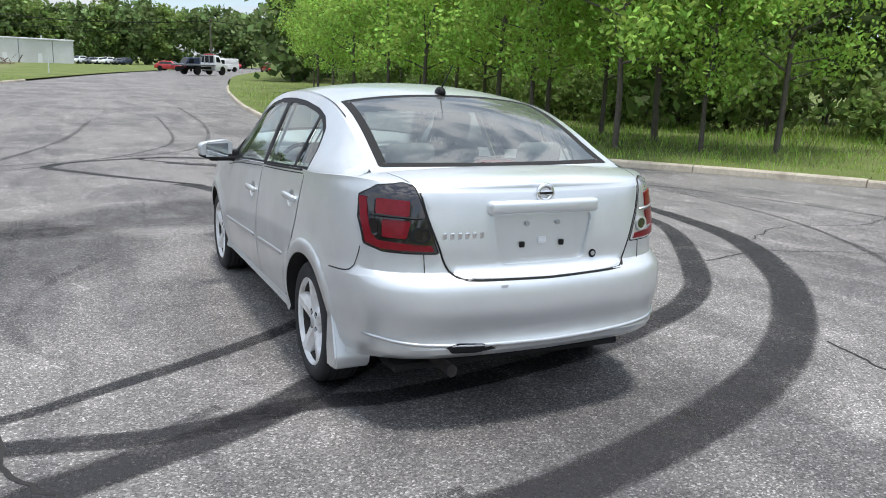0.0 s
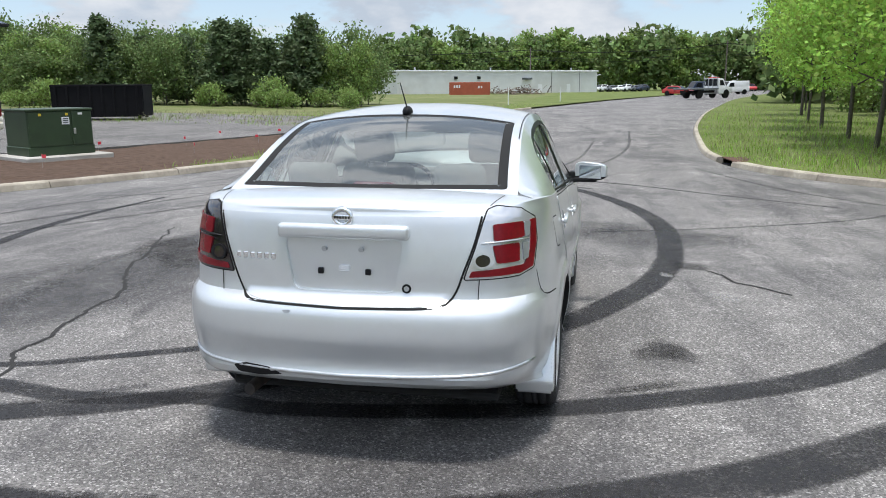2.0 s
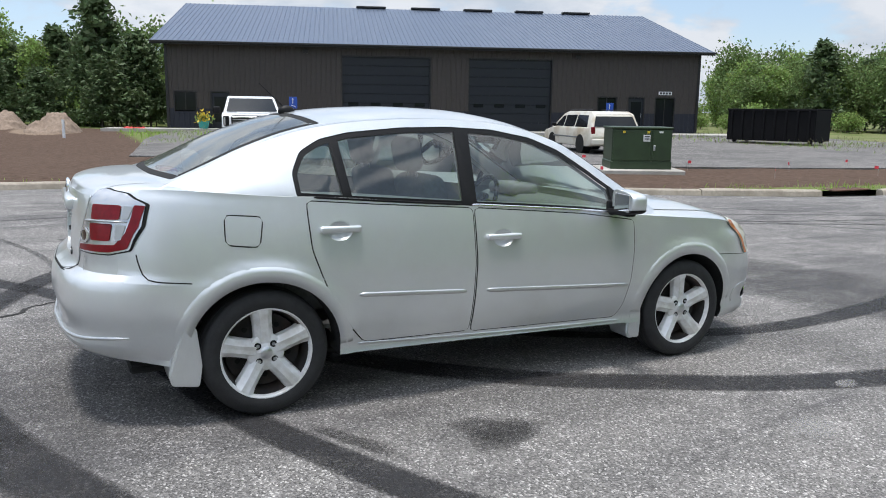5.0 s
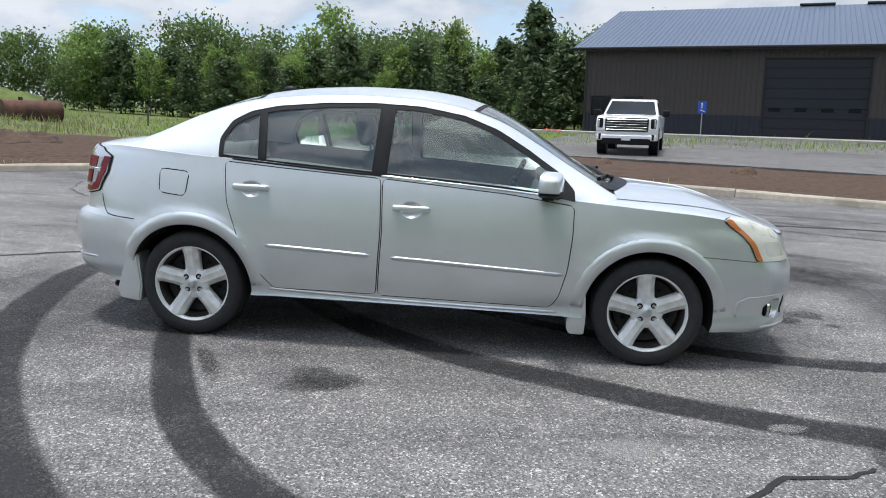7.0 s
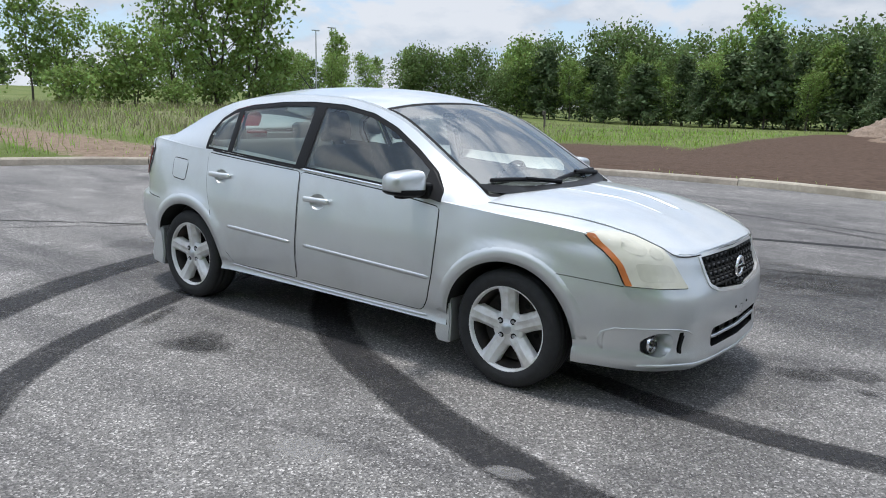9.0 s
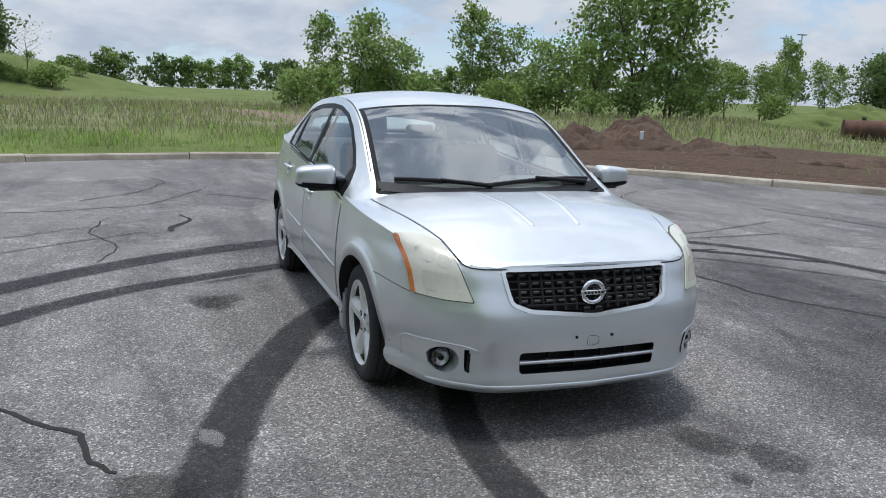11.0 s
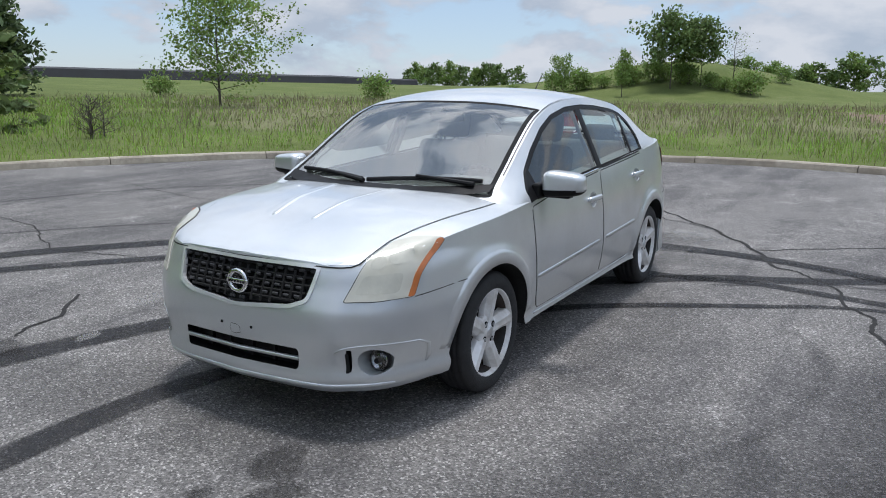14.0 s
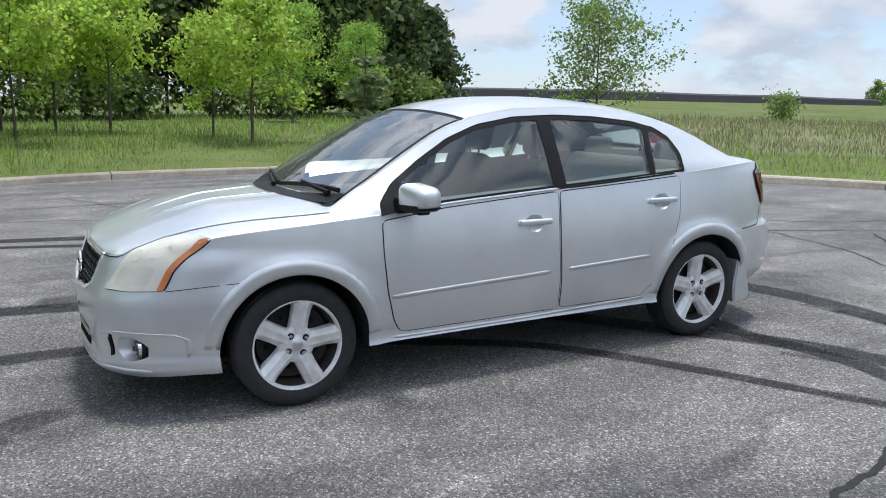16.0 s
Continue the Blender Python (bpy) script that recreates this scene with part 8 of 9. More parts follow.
far_wood("north_woods", "dark green woods closing the end of the street", ((-120, 195, -60, 222, 16, 0.9, 1.3), (-66, 224, 48, 216, 40, 1.25, 1.75), (-60, 236, 60, 232, 28, 1.5, 2.0), (48, 216, 120, 230, 14, 1.3, 1.8), (20, 75, 52, 170, 26, 1.0, 1.3), (26, 70, 60, 165, 18, 1.1, 1.5)))
far_wood("south_woods", "low far wood line beyond the field", ((141, -213, 110, -230, 14, 0.5, 0.8), (60, -235, -60, -205, 44, 0.7, 1.1), (96, -150, 82, -168, 10, 0.45, 0.6), (-60, -205, -110, -110, 30, 0.6, 0.9)))
for src in far_kinds + near_kinds + young_kinds + poplar_kinds + bush_kinds + wood_kinds + clump_kinds + pine_kinds + forest_kinds:
    if not src.get("placed"):
        for o in (*src.children, src):
            bpy.data.objects.remove(o)


def blades(name, k, test, hmin, hmax, wide, material, label, seed, dmax, d_pow):
    """Grass blades: single bent blades strewn outside the kerb."""
    rs = np.random.RandomState(seed)
    ang = rs.uniform(0, 2 * math.pi, k * 2)
    far = 9.0 + (dmax + 2.0) * rs.uniform(0, 1, k * 2) ** d_pow
    if dmax < 2:                        # close along the kerb
        q = rs.randint(0, len(edge_line) - 1, k * 2)
        p = edge_line[q] + tang[q] * rs.uniform(-0.5, 0.5, k * 2)[:, None] + outw[q] * (0.2 + dmax * rs.uniform(0, 1, k * 2))[:, None]
    else:
        p = np.stack([np.cos(ang) * far, np.sin(ang) * far], 1)
        north = rs.uniform(0, 1, k * 2) < 0.16      # also up both sides of the street
        q = rs.randint(0, len(edge_line) - 1, k * 2)
        p = np.where(north[:, None], edge_line[q] + tang[q] * rs.uniform(-0.8, 0.8, k * 2)[:, None] + outw[q] * (0.25 + 7 * rs.uniform(0, 1, k * 2) ** 1.3)[:, None], p)
    p = p[np.hypot(p[:, 0], p[:, 1]) < 75]
    real = edge_distance(p[:, 0], p[:, 1])
    ok = (real > 0.24) & test(p[:, 0], p[:, 1], real, rs)
    p, real = p[ok][:k], real[ok][:k]
    p = np.c_[p, real]
    z = land_z(p[:, 0], p[:, 1], real) - 0.02
    k = len(p)
    hh = rs.uniform(hmin, hmax, k) * (0.55 + 0.45 * smooth_step(0.2, 1.5, real))
    hh *= np.clip(0.95 + 1.3 * np.array([noise.noise((x * 0.35, y * 0.35, 3.0)) + 0.6 * noise.noise((x * 1.3, y * 1.3, 5.0)) for x, y, _ in p]), 0.3, 2.0)
    a = rs.uniform(0, 6.28, k)
    w = wide * rs.uniform(0.6, 1.4, k) * (1 + 0.055 * np.minimum(real, 45))
    lean = rs.normal(size=(k, 2)) * 0.32
    base = np.c_[p[:, :2], z]
    off = np.c_[np.cos(a) * w / 2, np.sin(a) * w / 2, np.zeros(k)]
    midp = base + np.c_[lean * hh[:, None] * 0.4, hh * 0.6]
    tip = base + np.c_[lean * hh[:, None] * 1.1, hh]
    v = np.stack([base - off, base + off, midp + off * 0.7, midp - off * 0.7, tip], 1).reshape(-1, 3)
    i0 = np.arange(k) * 5
    tri = np.stack([i0, i0 + 1, i0 + 2, i0, i0 + 2, i0 + 3, i0 + 3, i0 + 2, i0 + 4], 1).reshape(-1).astype(np.int32)
    me = bpy.data.meshes.new(name)
    me.vertices.add(5 * k)
    me.vertices.foreach_set("co", v.ravel())
    me.loops.add(len(tri))
    me.loops.foreach_set("vertex_index", tri)
    me.polygons.add(3 * k)
    me.polygons.foreach_set("loop_start", np.arange(0, 9 * k, 3, dtype=np.int32))
    me.update(calc_edges=True)
    me.materials.append(material)
    tagged(new(name, me), label, "grass", kind="stuff")


def grassy(x, y, d, rs):
    e = np.maximum(earth_at(x, y, d), sand_at(x, y, d))
    return (rs.uniform(0, 1, len(x)) > np.maximum(e * 1.25, 0.6 * dry_at(x, y, d))) & (np.hypot(x, y) < 70)


def dryish(x, y, d, rs):
    e = np.maximum(earth_at(x, y, d), sand_at(x, y, d))
    return (rs.uniform(0, 1, len(x)) > e * 1.25) & (np.hypot(x, y) < 70) & (rs.uniform(0, 1, len(x)) < dry_at(x, y, d) + 0.15)


blades("tall_grass", 95000, grassy, 0.08, 0.25, 0.015, M_BLADE, "lush green tall grass behind the kerb", 31, 34, 1.5)
blades("dry_grass", 75000, dryish, 0.12, 0.36, 0.014, M_STRAW, "dry straw-coloured grass among the green", 32, 42, 1.3)


def weed_ok(x, y, d, rs):
    return (np.hypot(x, y) < 30) & (np.abs(noise_line(x, y)) > 0.12)


def noise_line(x, y):
    return np.array([noise.noise((a * 0.9, b * 0.9, 9.0)) for a, b in zip(x, y)])


blades("kerb_weeds", 3500, weed_ok, 0.05, 0.14, 0.014, M_BLADE, "low weeds along the back of the kerb", 33, 0.35, 1.0)

# ---- vehicles in the yard and along the street ----
def paint(name, colour, rough=0.3, dirt=None):
    return surface(name, colour, rough, 0.1, vary=0.05, scale=3, coat=0.6, stain=dirt, stain_scale=1.2)


M_VWHITE = paint("white_vehicle_paint", (0.78, 0.79, 0.80))
M_TAN = paint("dusty_white_vehicle_paint", (0.66, 0.63, 0.55), 0.35, (0.45, 0.36, 0.24))
M_VRED = paint("red_vehicle_paint", (0.42, 0.02, 0.02))
M_VBLUE = paint("dark_blue_vehicle_paint", (0.02, 0.03, 0.06))
M_VGREY = paint("grey_vehicle_paint", (0.12, 0.13, 0.14))
M_RUST = surface("rusty_iron", (0.11, 0.055, 0.035), 0.85, 0.2, vary=0.3, scale=6, stain=(0.05, 0.03, 0.025), stain_scale=1.5, bump=0.3)
M_DUMP = surface("black_dumpster_paint", (0.006, 0.006, 0.007), 0.8, vary=0.2, scale=3, spec=0.15)
M_GREENBOX = surface("olive_green_paint", (0.028, 0.052, 0.024), 0.45, vary=0.1, scale=4, stain=(0.02, 0.035, 0.018), stain_scale=1.5)
M_ORANGE = surface("orange_container_paint", (0.36, 0.085, 0.04), 0.55, vary=0.12, scale=1.5)
M_SHED = surface("pale_grey_steel", (0.62, 0.63, 0.62), 0.5, vary=0.05, scale=0.6, stain=(0.5, 0.5, 0.48), stain_scale=0.1)
M_SOIL = surface("heaped_soil", (0.07, 0.043, 0.028), 0.95, vary=0.4, scale=7, stain=(0.11, 0.07, 0.046), stain_scale=1.2, bump=0.8, bump_scale=12)
M_GRAVEL = surface("sandy_gravel", (0.22, 0.165, 0.125), 0.95, vary=0.3, scale=7, bump=0.6, bump_scale=16)
M_FLAG = surface("pink_marker_flag", (0.75, 0.06, 0.08), 0.6, vary=0.1)
M_TEAL = surface("teal_plastic", (0.03, 0.30, 0.28), 0.4, vary=0.08)
M_GREENP = surface("green_plastic", (0.03, 0.42, 0.16), 0.4, vary=0.06)
M_YELLOW = surface("yellow_petals", (0.65, 0.48, 0.04), 0.6, vary=0.2)
M_WOODPOLE = surface("weathered_pole", (0.13, 0.11, 0.095), 0.9, vary=0.2, scale=10)
M_REDTARP = surface("red_tarpaulin", (0.50, 0.04, 0.03), 0.5, vary=0.15)
M_SCRAP = surface("scrap_wood", (0.16, 0.12, 0.095), 0.9, vary=0.4, scale=3, island=0.4)
M_SILAGE = surface("black_sheeting", (0.02, 0.021, 0.024), 0.6, vary=0.3, scale=0.3)


def tapered(poly, w0, w1, z0, z1, bevel=0.04):
    """A body over a side outline (y, z), narrowing from w0 at z0 to w1 at z1."""
    bm = prism(poly, "x", -0.5, 0.5)
    for v in bm.verts:
        t = min(1, max(0, (v.co.z - z0) / (z1 - z0)))
        v.co.x *= w0 + (w1 - w0) * t
    bmesh.ops.bevel(bm, geom=bm.edges[:], offset=bevel, segments=2, affect="EDGES", profile=0.6, clamp_overlap=True)
    for f in bm.faces:
        f.smooth = True
    return bm


def far_wheel(parent, x, y, r, w=0.22):
    s = 1 if x > 0 else -1
    wh = part("wheel", rod((x - s * w, y, r), (x, y, r), r, None, 22), M_TYRE, parent)
    part("rim", rod((x - s * 0.02, y, r), (x + s * 0.012, y, r), r * 0.62, r * 0.55, 18), M_WHEEL, wh)
    for i in range(5):
        a = 2 * math.pi * i / 5
        part("spoke_gap", box(0.01, r * 0.2, r * 0.26, (x + s * 0.012, y + math.cos(a) * r * 0.36, r + math.sin(a) * r * 0.36 - r * 0.13), 0.004, 1), M_BLACK, wh)


def vehicle(name, label, category, m, body_poly, cabin_poly, width, top_width, wheels, r, body_mat, panes, glass_front, glass_back, group=""):
    """A vehicle from its side outlines, y ahead: lower body, glasshouse, panes and wheels."""
    ob = empty(name, m, label, category, group)
    zb = max(p[1] for p in body_poly)
    part("body", tapered(body_poly, width, width * 0.985, 0.5, zb), body_mat, ob)
    z0, z1 = min(p[1] for p in cabin_poly), max(p[1] for p in cabin_poly)
    cab = part("cabin", tapered(cabin_poly, width * 0.97, top_width, z0, z1, 0.05), body_mat, ob)

    def half_at(z):
        return (width * 0.97 + (top_width - width * 0.97) * min(1, max(0, (z - z0) / (z1 - z0)))) / 2
    for poly in panes:
        for s in (1, -1):
            bm = prism(rounded(poly, 0.2, 0.05), "x", 0, 0.012)
            for v in bm.verts:
                v.co.x = s * (half_at(v.co.z) - 0.006 + v.co.x)
            bmesh.ops.recalc_face_normals(bm, faces=bm.faces)
            part("side_window", bm, M_DGLASS, cab)
    for (ya, za), (yb, zb2), sgn in ((*glass_front, 1), (*glass_back, -1)):
        d = Vector((0, zb2 - za, -(yb - ya))).normalized() * sgn * (1 if zb2 > za else -1)
        if d.y * sgn < 0:
            d = -d
        v = []
        for y, z in ((ya, za), (yb, zb2)):
            for s in (-1, 1):
                v.append(Vector((s * (half_at(z) - 0.09), y, z)) + d * 0.012)
        part("windscreen" if sgn > 0 else "rear_window", mesh_of("pane", v, [(0, 1, 3, 2)], M_DGLASS), None, cab)
    for y in wheels:
        for s in (1, -1):
            far_wheel(ob, s * (width / 2 - 0.01), y, r)
            bmx = rod((s * (width / 2 - 0.3), y, r * 1.05), (s * (width / 2 + 0.006), y, r * 1.05), r * 1.16, None, 24)
            part("wheel_arch", bmx, M_BLACK, ob)
    return ob


def standing(x, y, heading, lift=0.05):
    """Pose on the land at x, y with the front towards the heading (dx, dy)."""
    return Matrix.Translation((x, y, height(x, y) + lift)) @ Matrix.Rotation(math.atan2(-heading[0], heading[1]), 4, "Z")


# white pickup, its front to the street
pk = vehicle("pickup_truck", "white crew-cab pickup with a wide dark grille parked in the yard", "pickup truck", standing(-24.9, 4.75, (0.95, -0.2)),
             [(2.9, 0.5), (2.95, 0.85), (2.93, 1.22), (2.72, 1.31), (1.35, 1.36), (1.2, 1.36), (-1.0, 1.3), (-2.85, 1.32), (-2.9, 0.6), (-2.6, 0.5)],
             [(1.5, 1.3), (0.6, 1.86), (0.3, 1.92), (-0.75, 1.92), (-1.0, 1.85), (-1.08, 1.24)], 2.06, 1.62, (1.85, -1.8), 0.42, M_VWHITE,
             [[(0.98, 1.36), (0.52, 1.78), (0.12, 1.8), (0.12, 1.36)], [(0.04, 1.36), (0.04, 1.8), (-0.75, 1.8), (-0.9, 1.36)]], ((1.40, 1.38), (0.66, 1.83)), ((-1.05, 1.3), (-1.0, 1.8)))
gr = part("grille", box(1.44, 0.06, 0.46, (0, 2.94, 0.80), 0.05, 2), M_BLACK, pk)
for i in range(5):
    part("grille_bar", box(1.36, 0.03, 0.026, (0, 2.972, 0.85 + i * 0.085), 0.008, 1), M_DULLCH if i in (0, 4) else M_VGREY, gr)
part("bumper", box(2.0, 0.14, 0.2, (0, 2.92, 0.5), 0.05, 2), M_VWHITE, pk)
part("lower_intake", box(1.62, 0.1, 0.24, (0, 2.945, 0.36), 0.04, 2), M_BLACK, pk)
for s in (1, -1):
    hl = part("headlight", box(0.2, 0.08, 0.34, (s * 0.88, 2.92, 0.90), 0.04, 2), M_BLACK, pk)
    part("lamp_strip", box(0.05, 0.03, 0.26, (s * 0.93, 2.955, 0.93), 0.01, 1), M_SILVERPL, hl)
    mi = part("door_mirror", box(0.26, 0.12, 0.24, (s * 1.2, 1.05, 1.3), 0.04, 2), M_BLACK, pk)
    part("fog_lamp", box(0.1, 0.04, 0.2, (s * 0.88, 2.975, 0.52), 0.02, 1), M_BLACK, pk)
part("plate", box(0.3, 0.02, 0.16, (0, 3.0, 0.5), 0.005, 1), M_WHITEP, pk)
part("bonnet_bulge", box(1.1, 1.2, 0.06, (0, 2.0, 1.31), 0.03, 2), M_VWHITE, pk)

# dusty minivan, its tail to the street
vn = vehicle("minivan", "dusty cream-white minivan with roof rails parked in the yard", "minivan", standing(-20.8, 17.1, (-0.965, 0.26)) @ Matrix.Diagonal((1, 1, 0.9, 1)),
             [(2.5, 0.42), (2.56, 0.62), (2.45, 0.86), (1.55, 1.02), (-2.45, 1.08), (-2.55, 0.7), (-2.5, 0.36), (-2.2, 0.3), (2.2, 0.3)],
             [(1.75, 0.98), (0.75, 1.62), (0.3, 1.72), (-1.9, 1.72), (-2.25, 1.62), (-2.46, 1.05)], 1.98, 1.5, (1.55, -1.5), 0.35, M_TAN,
             [[(1.3, 1.07), (0.72, 1.5), (0.42, 1.54), (0.42, 1.07)], [(0.34, 1.07), (0.34, 1.55), (-0.75, 1.57), (-0.75, 1.07)], [(-0.84, 1.07), (-0.84, 1.57), (-1.85, 1.56), (-2.05, 1.07)]], ((1.7, 1.04), (0.78, 1.6)), ((-2.45, 1.1), (-2.24, 1.6)))
for s in (1, -1):
    part("tail_lamp", box(0.16, 0.1, 0.32, (s * 0.88, -2.47, 0.78), 0.03, 2), M_RED, vn)
    part("roof_rail", rod((s * 0.64, 0.4, 1.77), (s * 0.64, -1.9, 1.77), 0.022), M_BLACK, vn)
    part("door_mirror", box(0.2, 0.1, 0.16, (s * 1.06, 1.15, 1.05), 0.03, 2), M_BLACK, vn)
    part("side_moulding", box(0.02, 2.6, 0.06, (s * 0.995, 0.1, 0.62), 0.006, 1), M_VGREY, vn)
part("rear_bumper", box(1.9, 0.14, 0.24, (0, -2.53, 0.38), 0.05, 2), M_TAN, vn)
part("garnish", box(0.9, 0.03, 0.06, (0, -2.565, 0.92), 0.01, 1), M_CHROME, vn)
part("plate", box(0.34, 0.02, 0.17, (0, -2.57, 0.72), 0.005, 1), M_WOODPOLE, vn)


def small_car(x, y, heading, mat, label, suv=False):
    h = 0.18 if suv else 0.0
    return vehicle("parked_car", label, "car", standing(x, y, heading, 0.05), [(2.2, 0.35), (2.25, 0.6), (2.0, 0.8 + h), (1.0, 0.92 + h), (-1.9, 0.95 + h), (-2.25, 0.85 + h), (-2.2, 0.35), (0, 0.25)],
                   [(1.15, 0.88 + h), (0.35, 1.4 + h), (-0.9, 1.45 + h), (-1.5 - h, 1.36 + h), (-2.0, 0.92 + h)], 1.82, 1.3, (1.35, -1.35), 0.33, mat, [[(0.75, 0.98 + h), (0.3, 1.32 + h), (-1.3, 1.34 + h), (-1.6, 0.98 + h)]], ((1.1, 0.93 + h), (0.4, 1.38 + h)), ((-1.95, 0.96 + h), (-1.5 - h, 1.34 + h)), "parked cars far down the street")


for i, (mt, lb, suv) in enumerate(((M_VWHITE, "white parked car by the pale shed", True), (M_VGREY, "dark grey parked car by the pale shed", False), (M_VWHITE, "white parked car by the pale shed", False), (M_VWHITE, "white parked car by the pale shed", True), (M_VGREY, "dark grey parked car by the pale shed", False), (M_VBLUE, "dark blue parked car by the pale shed", True))):
    small_car(0.4 + i * 1.9, 188 + i * 1.2, (-0.6, -0.8), mt, lb, suv)
small_car(12.2, 121.9, (0.85, -0.5), M_VRED, "red car beside the street")
small_car(33.5, 186, (0.1, -1), M_VRED, "red vehicle facing down the street", True)
small_car(31.6, 143, (0.1, -1), M_VRED, "red vehicle facing down the street", True)
for x, y, mt, lb in ((16.0, 127.7, M_VBLUE, "dark blue van beside the street"), (21.8, 133.8, M_VWHITE, "white van beside the street")):
    vehicle("van", lb, "van", standing(x, y, (-0.9, -0.4), 0.05), [(2.6, 0.4), (2.6, 1.0), (1.6, 1.15), (-2.6, 1.2), (-2.6, 0.4)], [(1.7, 1.1), (1.0, 2.1), (-2.55, 2.15), (-2.6, 1.1)], 1.95, 1.75, (1.6, -1.7), 0.36, mt, [[(1.2, 1.2), (0.9, 1.85), (0.2, 1.85), (0.2, 1.2)]], ((1.65, 1.2), (1.05, 2.05)), ((-2.58, 1.3), (-2.56, 2.0)), "vans far down the street")
# flatbed tow truck seen from behind
ft = vehicle("flatbed_truck", "flatbed tow truck with a dark deck standing on the street", "truck", standing(13.5, 101.3, (0.72, 0.69), 0.02), [(4.0, 0.5), (4.05, 1.3), (2.9, 1.45), (1.5, 1.5), (1.5, 0.5)],
             [(3.0, 1.4), (2.5, 2.4), (1.6, 2.45), (1.5, 1.4)], 2.3, 2.0, (3.0, -2.0), 0.48, M_VWHITE, [[(2.7, 1.55), (2.4, 2.2), (1.8, 2.2), (1.8, 1.55)]], ((2.98, 1.5), (2.55, 2.35)), ((1.49, 1.5), (1.56, 2.35)))
part("deck", box(2.5, 5.6, 0.18, (0, -1.4, 1.05), 0.02, 1), M_VGREY, ft)
part("chassis", box(1.0, 7.0, 0.3, (0, -0.3, 0.65), 0.02, 1), M_BLACK, ft)
for x_ in (-1.05, -0.35, 0.35, 1.05):
    part("headboard_post", rod((x_, 1.3, 1.2), (x_, 1.3, 2.7 if abs(x_) > 0.5 else 2.4), 0.05), M_STEEL, ft)
part("headboard_rail", rod((-1.05, 1.3, 2.4), (1.05, 1.3, 2.4), 0.05), M_STEEL, ft)
part("light_bar", box(1.6, 0.3, 0.14, (0, 1.9, 2.45), 0.04, 1), M_VRED, ft)
for s in (1, -1):
    part("tail_lamp", box(0.3, 0.05, 0.12, (s * 0.95, -4.22, 0.85)), M_RED, ft)
    part("mudguard", box(0.3, 0.06, 0.5, (s * 0.9, -3.0, 0.35)), M_BLACK, ft)

# ---- yard things ----
tb = empty("transformer_box", Matrix.Translation((-12.65, 12.55, height(-12.65, 12.55))) @ Matrix.Rotation(radians(62), 4, "Z"), "olive green steel transformer cabinet on a concrete pad", "transformer")
part("pad", box(2.2, 1.9, 0.16, (0, 0, -0.05), 0.02, 1), M_CONC, tb)
part("cabinet", box(1.62, 1.25, 1.08, (0, 0.1, 0.11), 0.02, 2), M_GREENBOX, tb)
part("lid", box(1.68, 1.32, 0.06, (0, 0.1, 1.19), 0.02, 2), M_GREENBOX, tb)
part("sill", box(1.66, 1.28, 0.22, (0, 0.1, 0.11), 0.015, 1), M_GREENBOX, tb)
for x, w in ((-0.27, 1.02), (0.54, 0.5)):
    part("door", box(w, 0.03, 0.82, (x, -0.535, 0.35), 0.01, 1), M_GREENBOX, tb)
part("latch", box(0.06, 0.05, 0.14, (0.33, -0.56, 0.62), 0.01, 1), M_STEEL, tb)
lbl = part("label_plate", box(0.19, 0.01, 0.18, (0.12, -0.556, 0.86), 0.003, 1), M_WHITEP, tb)
for i in range(3):
    part("dash", box(0.13, 0.004, 0.02, (0.12, -0.563, 0.90 + i * 0.045)), M_GAP, lbl)
for x in (-0.5, 0.16):
    part("warning_tag", box(0.07, 0.008, 0.06, (x, -0.556, 1.08), 0.002, 1), M_YELLOW, tb)
part("number_bars", box(0.11, 0.008, 0.05, (0.5, -0.556, 1.09), 0.002, 1), M_WHITEP, tb)

dm = empty("dumpster", Matrix.Translation((-24.1, 31.6, height(-24.1, 31.6) + 0.1)) @ Matrix.Rotation(radians(20), 4, "Z"), "black steel roll-off dumpster with ribbed sides", "dumpster")
wl = bmesh.new()
for sx, sy, w, d in ((0, -1.1, 4.3, 0.08), (0, 1.1, 4.3, 0.08), (-2.15, 0, 0.08, 2.2), (2.15, 0, 0.08, 2.2)):
    box(w, d, 1.5, (sx, sy, 0.15), bm=wl)
box(4.3, 2.2, 0.1, (0, 0, 0.12), bm=wl)
part("tub", wl, M_DUMP, dm)
for i in range(8):
    part("rib", box(0.1, 0.1, 1.45, (-1.95 + i * 0.55, -1.17, 0.16), 0.015, 1), M_DUMP, dm)
for sy in (-1.12, 1.12):
    part("top_rail", box(4.4, 0.14, 0.12, (0, sy, 1.6), 0.02, 1), M_DUMP, dm)
for x in (-1.9, 1.9):
    for sy in (-0.8, 0.8):
        part("roller", rod((x, sy - 0.1, 0.08), (x, sy + 0.1, 0.08), 0.08, None, 12), M_BLACK, dm)

p = yard_point(3.0, 1.2)
pot = empty("planter", Matrix.Translation((p.x, p.y, height(p.x, p.y) + 0.17)), "teal pot with yellow flowers by the entrance", "planter")
part("pot", rod((0, 0, 0), (0, 0, 0.42), 0.22, 0.32, 18), M_TEAL, pot)
rs = np.random.RandomState(5)
part("flowers", leaf_mesh("flowers", rs.normal(size=(160, 3)) * (0.2, 0.2, 0.16) + (0, 0, 0.62), 0.1, M_YELLOW, rs), None, pot)
part("foliage", leaf_mesh("foliage", rs.normal(size=(160, 3)) * (0.2, 0.2, 0.13) + (0, 0, 0.52), 0.11, M_LEAF2, rs), None, pot)
p = yard_point(5.2, 1.0)
